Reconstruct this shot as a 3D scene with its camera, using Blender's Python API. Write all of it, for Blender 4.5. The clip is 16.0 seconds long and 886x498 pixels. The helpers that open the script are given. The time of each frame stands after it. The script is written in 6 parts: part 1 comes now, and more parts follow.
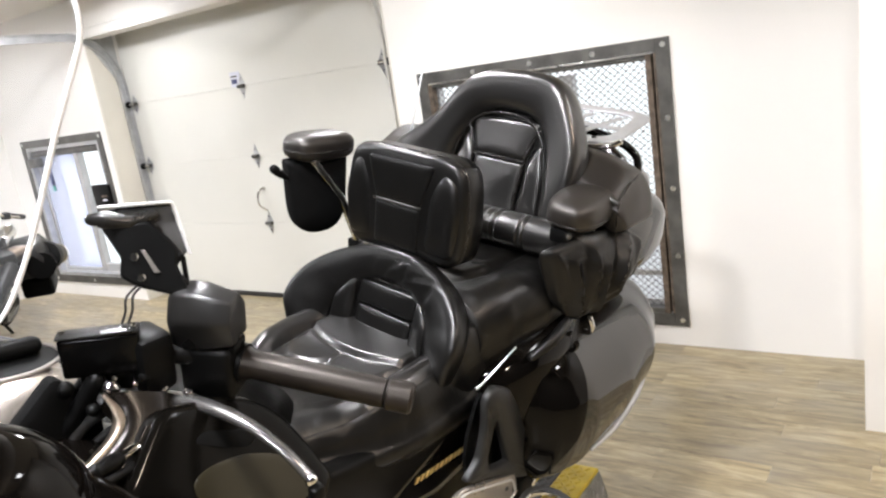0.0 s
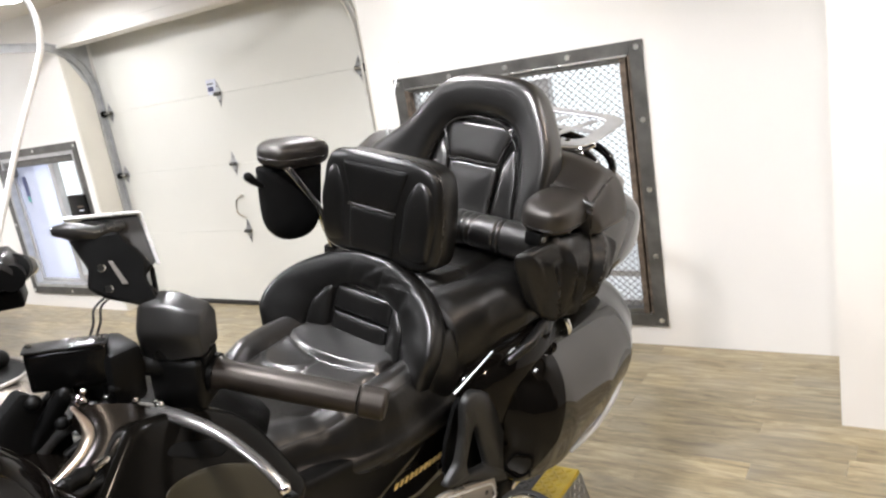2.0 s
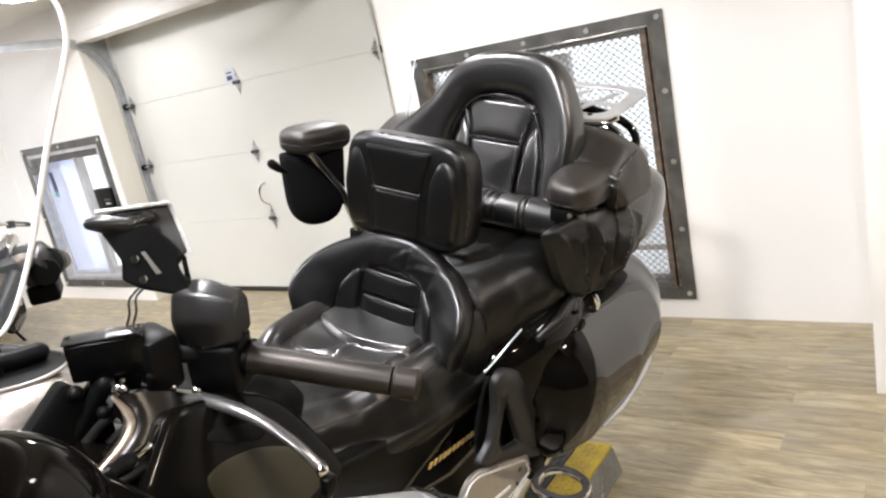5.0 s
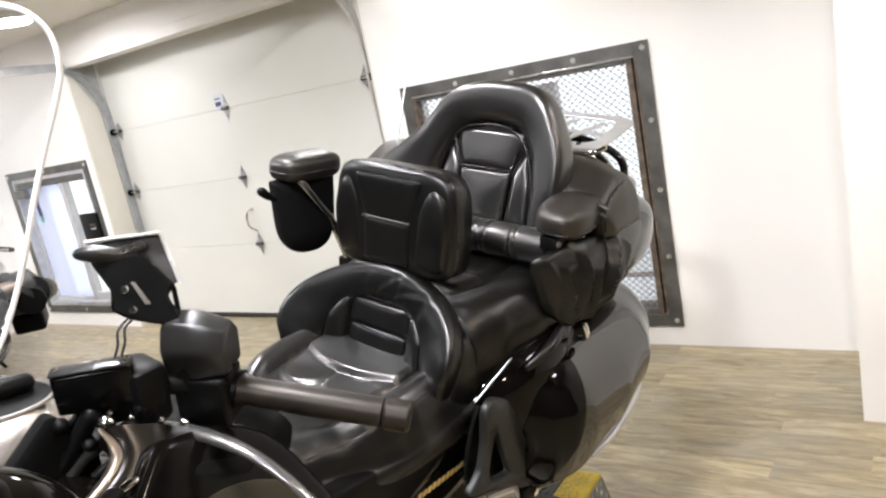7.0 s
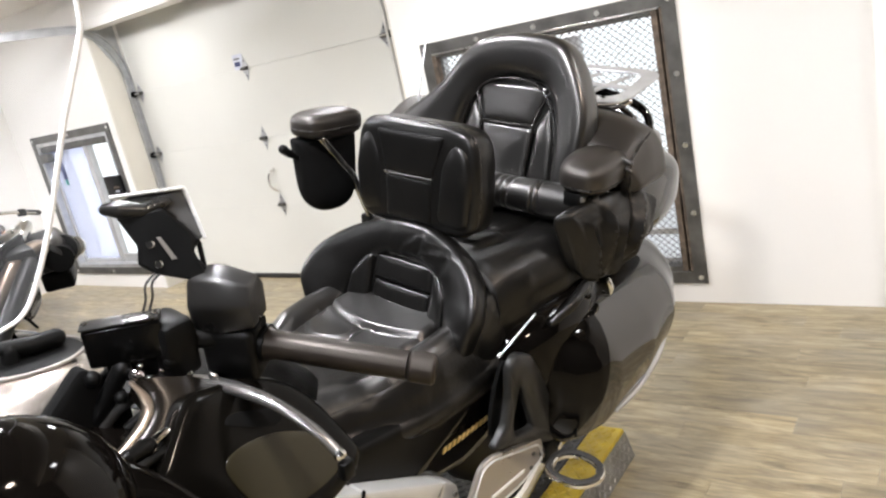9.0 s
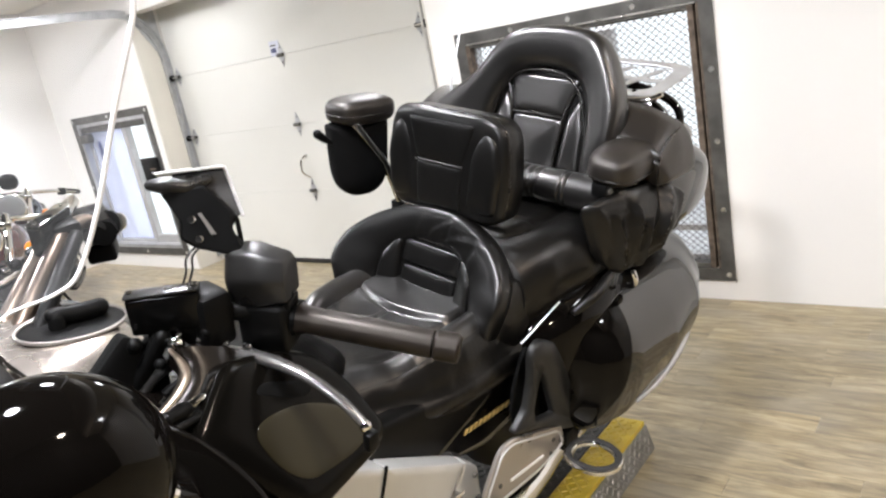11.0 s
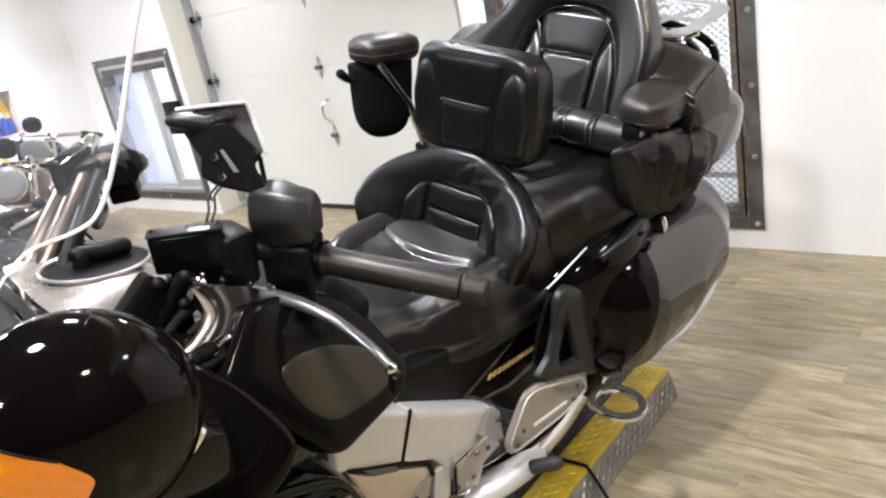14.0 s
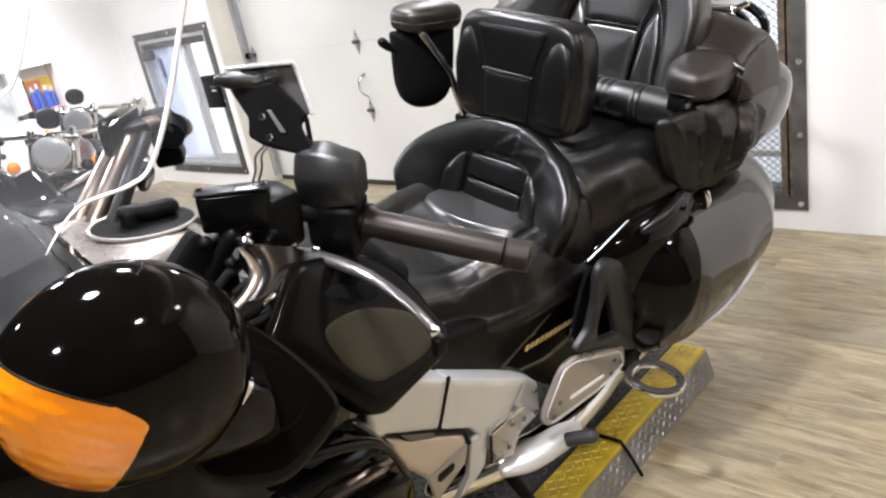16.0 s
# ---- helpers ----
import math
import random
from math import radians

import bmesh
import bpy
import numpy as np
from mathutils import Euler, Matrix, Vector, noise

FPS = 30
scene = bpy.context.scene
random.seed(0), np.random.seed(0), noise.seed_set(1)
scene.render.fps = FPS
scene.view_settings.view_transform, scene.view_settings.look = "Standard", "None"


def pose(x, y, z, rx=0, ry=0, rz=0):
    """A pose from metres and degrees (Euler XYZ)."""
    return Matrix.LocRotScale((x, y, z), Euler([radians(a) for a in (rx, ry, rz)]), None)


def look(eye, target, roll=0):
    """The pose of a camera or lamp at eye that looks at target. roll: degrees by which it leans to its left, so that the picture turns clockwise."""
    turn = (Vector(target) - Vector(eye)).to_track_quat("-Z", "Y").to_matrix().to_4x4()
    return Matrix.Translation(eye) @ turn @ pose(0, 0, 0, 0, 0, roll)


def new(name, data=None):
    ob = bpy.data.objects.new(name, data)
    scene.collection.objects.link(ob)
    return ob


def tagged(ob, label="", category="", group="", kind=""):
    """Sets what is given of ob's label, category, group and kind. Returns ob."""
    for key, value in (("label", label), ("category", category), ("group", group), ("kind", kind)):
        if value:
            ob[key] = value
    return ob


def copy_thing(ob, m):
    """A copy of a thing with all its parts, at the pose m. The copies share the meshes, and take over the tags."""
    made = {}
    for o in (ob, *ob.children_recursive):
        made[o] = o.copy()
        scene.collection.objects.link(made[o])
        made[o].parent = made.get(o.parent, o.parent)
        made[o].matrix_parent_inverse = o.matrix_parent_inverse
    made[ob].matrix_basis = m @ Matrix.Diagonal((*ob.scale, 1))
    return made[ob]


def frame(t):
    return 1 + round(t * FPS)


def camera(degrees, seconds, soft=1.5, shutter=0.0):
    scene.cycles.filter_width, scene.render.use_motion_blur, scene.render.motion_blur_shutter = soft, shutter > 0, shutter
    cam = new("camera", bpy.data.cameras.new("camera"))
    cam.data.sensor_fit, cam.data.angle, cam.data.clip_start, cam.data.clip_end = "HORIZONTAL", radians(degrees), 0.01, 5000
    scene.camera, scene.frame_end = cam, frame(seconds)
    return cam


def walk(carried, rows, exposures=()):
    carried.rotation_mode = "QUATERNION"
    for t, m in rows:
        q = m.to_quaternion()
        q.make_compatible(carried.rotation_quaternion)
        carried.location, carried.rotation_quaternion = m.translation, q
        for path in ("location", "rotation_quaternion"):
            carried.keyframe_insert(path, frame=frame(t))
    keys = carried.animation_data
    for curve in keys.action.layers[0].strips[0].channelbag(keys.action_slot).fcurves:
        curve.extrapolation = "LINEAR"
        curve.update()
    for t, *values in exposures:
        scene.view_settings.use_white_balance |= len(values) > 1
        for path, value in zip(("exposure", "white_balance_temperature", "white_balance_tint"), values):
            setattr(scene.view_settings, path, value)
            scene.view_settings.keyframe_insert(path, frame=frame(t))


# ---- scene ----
cam = camera(61.9, 16.0, 2.3)
PATH = [
    (0, (0.006, 0.014, 1.448), (-1.128, 1.594, 0.983), -8.7),
    (0.5, (0.012, 0.018, 1.446), (-1.107, 1.605, 0.964), -8.8),
    (1, (0.016, 0.02, 1.447), (-1.1, 1.609, 0.968), -9.2),
    (1.5, (0.023, 0.022, 1.447), (-1.071, 1.63, 0.979), -9.1),
    (2, (0.021, 0.022, 1.447), (-1.075, 1.631, 0.986), -9.4),
    (2.5, (0.011, 0.017, 1.446), (-1.1, 1.613, 0.982), -9.7),
    (3, (0.008, 0.019, 1.443), (-1.113, 1.604, 0.966), -10.6),
    (3.5, (0.001, 0.022, 1.448), (-1.133, 1.601, 0.977), -10.4),
    (4, (-0.003, 0.013, 1.462), (-1.163, 1.584, 1.031), -10.2),
    (4.5, (0.003, 0.018, 1.448), (-1.144, 1.579, 0.95), -11.3),
    (4.7, (0.016, 0.018, 1.447), (-1.134, 1.577, 0.946), -11.8),
    (6.8, (0.01, 0.011, 1.459), (-1.121, 1.595, 1.001), -11.2),
    (7, (0.01, 0.016, 1.456), (-1.106, 1.616, 1.014), -11.4),
    (7.5, (0.014, 0.015, 1.461), (-1.115, 1.606, 1.018), -12.4),
    (8, (0.015, 0.017, 1.462), (-1.124, 1.597, 1.006), -12.5),
    (8.5, (0.019, 0.012, 1.462), (-1.097, 1.605, 0.997), -12.7),
    (9, (0.002, 0.016, 1.445), (-1.163, 1.552, 0.914), -12.4),
    (9.2, (0.003, 0.013, 1.448), (-1.19, 1.536, 0.938), -12.6),
    (11.3, (0.036, -0.015, 1.441), (-1.189, 1.469, 0.896), -11.2),
    (11.5, (0.043, -0.008, 1.438), (-1.154, 1.493, 0.877), -11.4),
    (12, (0.033, -0.003, 1.433), (-1.192, 1.467, 0.851), -12.1),
    (12.5, (0.02, -0.001, 1.433), (-1.229, 1.435, 0.819), -12.2),
    (13, (0.005, -0.01, 1.437), (-1.272, 1.395, 0.807), -11.1),
    (13.5, (0.007, -0.002, 1.431), (-1.256, 1.409, 0.787), -11.8),
    (14, (-0.001, -0.002, 1.428), (-1.265, 1.401, 0.768), -11.5),
    (14.5, (-0.003, -0.014, 1.434), (-1.273, 1.398, 0.807), -10.6),
    (15, (-0.001, -0.007, 1.43), (-1.262, 1.411, 0.8), -11.3),
    (15.5, (-0.011, -0.016, 1.436), (-1.312, 1.375, 0.824), -11.2),
    (16, (-0.016, -0.019, 1.409), (-1.339, 1.311, 0.715), -11.4),
]
walk(cam, [(t, look(eye, target, roll)) for t, eye, target, roll in PATH],
     exposures=[(0.0, 0.05, 6480, 13.0), (9.2, 0.05, 6480, 13.0), (12.0, 0.0, 6350, 13.5), (16.0, 0.02, 6280, 14.5)])

# ---- light ----
world = bpy.data.worlds.new("world")
scene.world = world
world.use_nodes = True
wn, wl = world.node_tree.nodes, world.node_tree.links
sky = wn.new("ShaderNodeTexSky")
sky.sky_type, sky.sun_disc = "NISHITA", False
sky.sun_elevation, sky.sun_rotation = radians(35), radians(200)
wn["Background"].inputs["Strength"].default_value = 0.12
wl.new(sky.outputs["Color"], wn["Background"].inputs["Color"])

sun = new("sun", bpy.data.lights.new("sun", "SUN"))
sun.data.energy, sun.data.angle, sun.data.color = 2.0, radians(2), (1.0, 0.96, 0.9)
sun.matrix_world = look((-4, 9, 8), (-4, 0, -1))

CEIL, HIGH, SOFFIT = 2.36, 3.5, 1.9   # low ceiling by the door, dark high ceiling, where they meet
LAMP_SPOTS = {(1.75, 0.85): 62.0, (-0.66, 0.22): 88.0, (-1.72, 1.30): 42.0, (-3.55, 0.50): 60.0, (-3.05, -1.10): 10.0, (0.5, -1.9): 100.0, (-5.9, 1.5): 60.0}
DROP = 0.78   # the high lamps hang this far below their ceiling
LOW_SPOTS = {(-4.72, 2.68): 19.0, (-1.95, 2.56): 13.0, (0.9, 2.2): 11.0, (-6.3, 2.1): 21.0}
WARM_SPOTS = {(1.75, 0.85): (1.0, 0.84, 0.66)}   # the one old warm bulb
for lx, ly in list(LAMP_SPOTS) + list(LOW_SPOTS):
    lamp = new("ceiling_lamp_light", bpy.data.lights.new("ceiling_lamp_light", "AREA"))
    lamp.data.shape, lamp.data.size, lamp.data.energy = "DISK", 0.26, LAMP_SPOTS.get((lx, ly)) or LOW_SPOTS[(lx, ly)]
    lamp.data.color = WARM_SPOTS.get((lx, ly), (0.97, 0.985, 1.0))
    lamp.location = (lx, ly, HIGH - DROP if (lx, ly) in LAMP_SPOTS else CEIL - 0.075)

# ---- materials ----


def nodes_of(name):
    m = bpy.data.materials.new(name)
    m.use_nodes = True
    return m, m.node_tree.nodes, m.node_tree.links, m.node_tree.nodes["Principled BSDF"]


def surface(name, colour, rough=0.5, metal=0.0, vary=0.15, scale=8.0, bump=0.1, grain=120.0, coat=0.0, rough_vary=0.1, per_object=0.0, spec=0.5, crease=0.0, tint=None):
    """A procedural surface: a slow stain and a fine grain in colour, gloss and relief."""
    m, n, l, b = nodes_of(name)
    b.inputs["Specular IOR Level"].default_value = spec
    if tint:
        b.inputs["Specular Tint"].default_value = (*tint, 1)
    tc = n.new("ShaderNodeTexCoord")
    slow, fine = n.new("ShaderNodeTexNoise"), n.new("ShaderNodeTexNoise")
    slow.inputs["Scale"].default_value, slow.inputs["Detail"].default_value = scale, 6.0
    fine.inputs["Scale"].default_value, fine.inputs["Detail"].default_value = grain, 3.0
    for t in (slow, fine):
        l.new(tc.outputs["Object"], t.inputs["Vector"])
    ramp = n.new("ShaderNodeValToRGB")
    ramp.color_ramp.elements[0].position, ramp.color_ramp.elements[1].position = 0.3, 0.7
    ramp.color_ramp.elements[0].color = (*[c * (1 - vary) for c in colour], 1)
    ramp.color_ramp.elements[1].color = (*[min(1, c * (1 + vary)) for c in colour], 1)
    l.new(slow.outputs["Fac"], ramp.inputs["Fac"])
    source = ramp.outputs["Color"]
    if per_object:
        info, hsv, mr = n.new("ShaderNodeObjectInfo"), n.new("ShaderNodeHueSaturation"), n.new("ShaderNodeMapRange")
        mr.inputs["To Min"].default_value, mr.inputs["To Max"].default_value = 1 - per_object, 1 + per_object
        l.new(info.outputs["Random"], mr.inputs["Value"])
        l.new(mr.outputs["Result"], hsv.inputs["Value"])
        l.new(source, hsv.inputs["Color"])
        source = hsv.outputs["Color"]
    l.new(source, b.inputs["Base Color"])
    rr = n.new("ShaderNodeMapRange")
    rr.inputs["To Min"].default_value, rr.inputs["To Max"].default_value = max(0.02, rough - rough_vary), min(1, rough + rough_vary)
    l.new(slow.outputs["Fac"], rr.inputs["Value"])
    l.new(rr.outputs["Result"], b.inputs["Roughness"])
    b.inputs["Metallic"].default_value = metal
    b.inputs["Coat Weight"].default_value = coat
    b.inputs["Coat Roughness"].default_value = 0.03
    if bump:
        bp = n.new("ShaderNodeBump")
        bp.inputs["Strength"].default_value, bp.inputs["Distance"].default_value = bump, 0.002
        l.new(fine.outputs["Fac"], bp.inputs["Height"])
        l.new(bp.outputs["Normal"], b.inputs["Normal"])
    if crease:
        fold, second = n.new("ShaderNodeTexNoise"), n.new("ShaderNodeBump")
        fold.inputs["Scale"].default_value, fold.inputs["Detail"].default_value, fold.inputs["Distortion"].default_value = 16.0, 3.0, 1.2
        second.inputs["Strength"].default_value, second.inputs["Distance"].default_value = crease, 0.012
        l.new(tc.outputs["Object"], fold.inputs["Vector"])
        l.new(fold.outputs["Fac"], second.inputs["Height"])
        if bump:
            l.new(bp.outputs["Normal"], second.inputs["Normal"])
        l.new(second.outputs["Normal"], b.inputs["Normal"])
    return m


WALL = surface("white_wall_paint", (0.81, 0.79, 0.757), 0.55, vary=0.02, scale=1.5, bump=0.08, grain=160)
# for the unseen high ceiling and walls, dark to deepen reflections on the motorcycle
DARKCEIL = surface("dark_unseen_ceiling", (0.016, 0.016, 0.016), 0.8, vary=0.2, scale=2, bump=0.1)
GREYWALL = surface("dark_unseen_wall", (0.022, 0.022, 0.023), 0.6, vary=0.1, scale=1.5, bump=0.08)
CEILING = surface("ceiling_paint", (0.74, 0.70, 0.63), 0.7, vary=0.05, scale=1.2, bump=0.1, grain=90)
DOORPAINT = surface("white_door_enamel", (0.68, 0.675, 0.63), 0.35, vary=0.02, scale=2, bump=0.12, grain=60)
JAMB = surface("jamb_paint", (0.62, 0.59, 0.52), 0.6, vary=0.04, scale=3, bump=0.05)
PALETRACK = surface("whitened_track", (0.68, 0.67, 0.64), 0.5, 0.2, vary=0.12, scale=14, bump=0.05)
TRACK = surface("galvanised_track", (0.50, 0.51, 0.52), 0.40, 0.75, vary=0.15, scale=14, bump=0.05)
STEEL = surface("dark_window_steel", (0.115, 0.112, 0.105), 0.5, 0.55, vary=0.35, scale=9, bump=0.25, grain=70)
RUST = surface("rusty_angle_steel", (0.115, 0.088, 0.066), 0.7, 0.3, vary=0.55, scale=26, bump=0.5, grain=140)
MESHSTEEL = surface("expanded_steel", (0.28, 0.28, 0.28), 0.45, 0.5, vary=0.2, scale=20, bump=0.0)
ALU = surface("window_aluminium", (0.55, 0.55, 0.55), 0.4, 0.6, vary=0.1, scale=10, bump=0.05)
BOLT = surface("zinc_bolt", (0.72, 0.71, 0.68), 0.3, 0.9, vary=0.1, scale=40, bump=0.1)
LEATHER = surface("black_leather", (0.0034, 0.0032, 0.0030), 0.32, vary=0.3, scale=7, bump=0.05, grain=420, rough_vary=0.06, spec=0.36, crease=0.08)
LEATHER_MATT = surface("soft_black_leather", (0.0036, 0.0034, 0.0032), 0.34, vary=0.3, scale=9, bump=0.12, grain=380, spec=0.34, crease=0.18, tint=(1.0, 0.98, 0.95))
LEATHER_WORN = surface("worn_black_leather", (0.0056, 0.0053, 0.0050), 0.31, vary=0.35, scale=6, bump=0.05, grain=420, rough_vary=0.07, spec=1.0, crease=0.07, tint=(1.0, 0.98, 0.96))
LEATHER_PAD = surface("dull_black_leather", (0.0095, 0.0078, 0.0066), 0.44, vary=0.3, scale=9, bump=0.10, grain=380, spec=0.66, crease=0.05, tint=(1.0, 0.95, 0.90))
SEAM = surface("seat_piping", (0.010, 0.009, 0.008), 0.28, vary=0.2, scale=40, bump=0.1, grain=500, spec=0.5)
GLOSS = surface("black_gloss_paint", (0.0022, 0.0018, 0.0015), 0.05, vary=0.1, scale=4, bump=0.0, rough_vary=0.02, spec=1.0)
GLOSS_DEEP = surface("deep_black_gloss", (0.0022, 0.0018, 0.0015), 0.06, vary=0.1, scale=4, bump=0.0, rough_vary=0.02, spec=0.16)
COWL = surface("cowl_black_paint", (0.0026, 0.0023, 0.0019), 0.14, vary=0.1, scale=4, bump=0.0, rough_vary=0.03, spec=0.11)
SATIN = surface("satin_black_plastic", (0.0026, 0.0025, 0.0023), 0.34, vary=0.2, scale=12, bump=0.2, grain=500, spec=0.12)
DARK = surface("matt_black_plastic", (0.003, 0.003, 0.003), 0.42, vary=0.2, scale=12, bump=0.15, grain=300, spec=0.12)
RESERVOIR = surface("black_cast_reservoir", (0.003, 0.003, 0.003), 0.18, vary=0.2, scale=12, bump=0.1, grain=300, spec=0.2)
BRACKET = surface("satin_cast_bracket", (0.012, 0.012, 0.012), 0.38, vary=0.2, scale=12, bump=0.12, grain=300, spec=0.32)
RUBBER = surface("rubber", (0.018, 0.017, 0.016), 0.62, vary=0.25, scale=20, bump=0.3, grain=200)
FOAM = surface("worn_grip_rubber", (0.010, 0.0078, 0.0064), 0.42, vary=0.3, scale=30, bump=0.12, grain=350, spec=0.4, tint=(1.0, 0.9, 0.82))
CLOTH = surface("black_pouch_cloth", (0.004, 0.004, 0.004), 0.8, vary=0.3, scale=16, bump=0.4, grain=600, spec=0.08)
CHROME = surface("chrome", (0.80, 0.79, 0.77), 0.07, 1.0, vary=0.04, scale=9, bump=0.0, rough_vary=0.03)
# brown that the handlebar chrome reflects, put into the metal colour
BROWN_CHROME = surface("brown_chrome", (0.25, 0.195, 0.155), 0.3, 1.0, vary=0.12, scale=11, bump=0.0, rough_vary=0.06)
EDGE_SILVER = surface("trim_edge_highlight", (0.17, 0.14, 0.112), 0.34, 0.9, vary=0.1, scale=12, bump=0.0)
SILVER = surface("satin_silver_paint", (0.40, 0.37, 0.34), 0.3, 0.75, vary=0.06, scale=6, bump=0.05, grain=300, coat=0.4)
ENGINE = surface("silver_engine_paint", (0.60, 0.60, 0.59), 0.36, 0.55, vary=0.06, scale=8, bump=0.08, grain=260)
STRUT = surface("worn_chrome_strut", (0.34, 0.33, 0.32), 0.16, 1.0, vary=0.3, scale=18, bump=0.0)
SMOKE = surface("smoked_dark_metal", (0.20, 0.195, 0.19), 0.26, 0.8, vary=0.15, scale=9, bump=0.0, rough_vary=0.05)
TRIM = surface("dark_bronze_trim", (0.008, 0.0062, 0.0048), 0.26, 0.3, spec=0.22, vary=0.2, scale=7, bump=0.0, rough_vary=0.05)
# the dash is dark gloss; its white reflection is put into this silver
DASH = surface("dash_with_reflection", (0.42, 0.375, 0.335), 0.27, 0.85, vary=0.06, scale=7, bump=0.05, grain=400)
GREYPLASTIC = surface("grey_black_plastic", (0.012, 0.0115, 0.011), 0.30, vary=0.2, scale=14, bump=0.12, grain=500, spec=0.5)
GOLD = surface("gold_badge", (0.75, 0.54, 0.20), 0.45, 0.4, vary=0.1, scale=60, bump=0.0)
BEIGE = surface("pale_beige_metal", (0.56, 0.49, 0.40), 0.34, 0.5, vary=0.08, scale=8, bump=0.05, grain=260)
OLIVE = surface("smoked_pocket_lid", (0.017, 0.0142, 0.007), 0.34, vary=0.15, scale=5, bump=0.1, grain=500, spec=0.3)
PLATE = surface("galvanised_diamond_plate", (0.27, 0.27, 0.265), 0.36, 0.85, vary=0.2, scale=12, bump=0.1)
BLACKPLATE = surface("black_diamond_plate", (0.03, 0.03, 0.03), 0.42, 0.3, vary=0.3, scale=12, bump=0.1)
UNDERLAY = surface("brown_underlay", (0.16, 0.12, 0.07), 0.7, vary=0.1, scale=4, bump=0.0)
SNOW = surface("pale_paving", (0.8, 0.8, 0.8), 0.7, vary=0.05, scale=2, bump=0.0)
YELLOW = surface("yellow_safety_paint", (0.42, 0.305, 0.018), 0.42, vary=0.22, scale=11, bump=0.2, grain=150)
# opaque white: the gleam of a clear acrylic edge put into the colour
WHITEEDGE = surface("opaque_white", (0.90, 0.91, 0.92), 0.2, vary=0.02, scale=10, bump=0.0)
BEZEL = surface("silver_plastic_bezel", (0.55, 0.55, 0.54), 0.3, 0.3, vary=0.05, scale=20, bump=0.0)
PAPER = surface("sticker_paper", (0.62, 0.64, 0.72), 0.6, vary=0.1, scale=30, bump=0.0)
INK = surface("dark_print", (0.05, 0.06, 0.14), 0.6, vary=0.1, scale=30, bump=0.0)
TEAL = surface("teal_print", (0.08, 0.30, 0.26), 0.6, vary=0.1, scale=30, bump=0.0)


def clear(name, tint, rough=0.02, gloss=0.12, milky=0.0):
    """A thin clear sheet: mostly see-through, with a mirror reflection and a little milkiness."""
    m, n, l, b = nodes_of(name)
    out = n["Material Output"]
    see, shine, mix = n.new("ShaderNodeBsdfTransparent"), n.new("ShaderNodeBsdfGlossy"), n.new("ShaderNodeMixShader")
    see.inputs["Color"].default_value = (*tint, 1)
    shine.inputs["Roughness"].default_value = rough
    mix.inputs["Fac"].default_value = gloss
    l.new(see.outputs[0], mix.inputs[1])
    l.new(shine.outputs[0], mix.inputs[2])
    last = mix
    if milky:
        soft, more = n.new("ShaderNodeBsdfDiffuse"), n.new("ShaderNodeMixShader")
        soft.inputs["Color"].default_value = (*tint, 1)
        more.inputs["Fac"].default_value = milky
        l.new(mix.outputs[0], more.inputs[1])
        l.new(soft.outputs[0], more.inputs[2])
        last = more
    l.new(last.outputs[0], out.inputs["Surface"])
    return m


SHIELD = clear("clear_windshield_acrylic", (0.95, 0.96, 0.97), 0.03, 0.022, 0.028)
GLASS = clear("window_glass", (0.95, 0.97, 0.97), 0.01, 0.05)
FILM = clear("blue_filmed_glass", (0.80, 0.835, 0.94), 0.05, 0.04, 0.25)


def lens(name, colour, rough=0.12):
    m, n, l, b = nodes_of(name)
    b.inputs["Base Color"].default_value = (*colour, 1)
    b.inputs["Roughness"].default_value = rough
    b.inputs["Transmission Weight"].default_value = 0.25
    b.inputs["Coat Weight"].default_value = 1.0
    wave, bp, tc = n.new("ShaderNodeTexVoronoi"), n.new("ShaderNodeBump"), n.new("ShaderNodeTexCoord")
    wave.inputs["Scale"].default_value = 60
    bp.inputs["Strength"].default_value, bp.inputs["Distance"].default_value = 0.5, 0.003
    l.new(tc.outputs["Object"], wave.inputs["Vector"])
    l.new(wave.outputs["Distance"], bp.inputs["Height"])
    l.new(bp.outputs["Normal"], b.inputs["Normal"])
    return m


AMBER = lens("amber_lens", (0.98, 0.285, 0.002))
REDLENS = lens("red_lens", (0.5, 0.01, 0.01))
CLEARLENS = lens("clear_lens", (0.30, 0.31, 0.31), 0.05)


def glow(name, colour, strength):
    m, n, l, b = nodes_of(name)
    e = n.new("ShaderNodeEmission")
    e.inputs["Color"].default_value, e.inputs["Strength"].default_value = (*colour, 1), strength
    l.new(e.outputs[0], n["Material Output"].inputs["Surface"])
    return m


LAMPGLOW = glow("lamp_glow", (0.97, 0.985, 1.0), 30.0)
DAYLIGHT = glow("bright_overcast_outdoors", (0.96, 0.98, 1.0), 1.6)


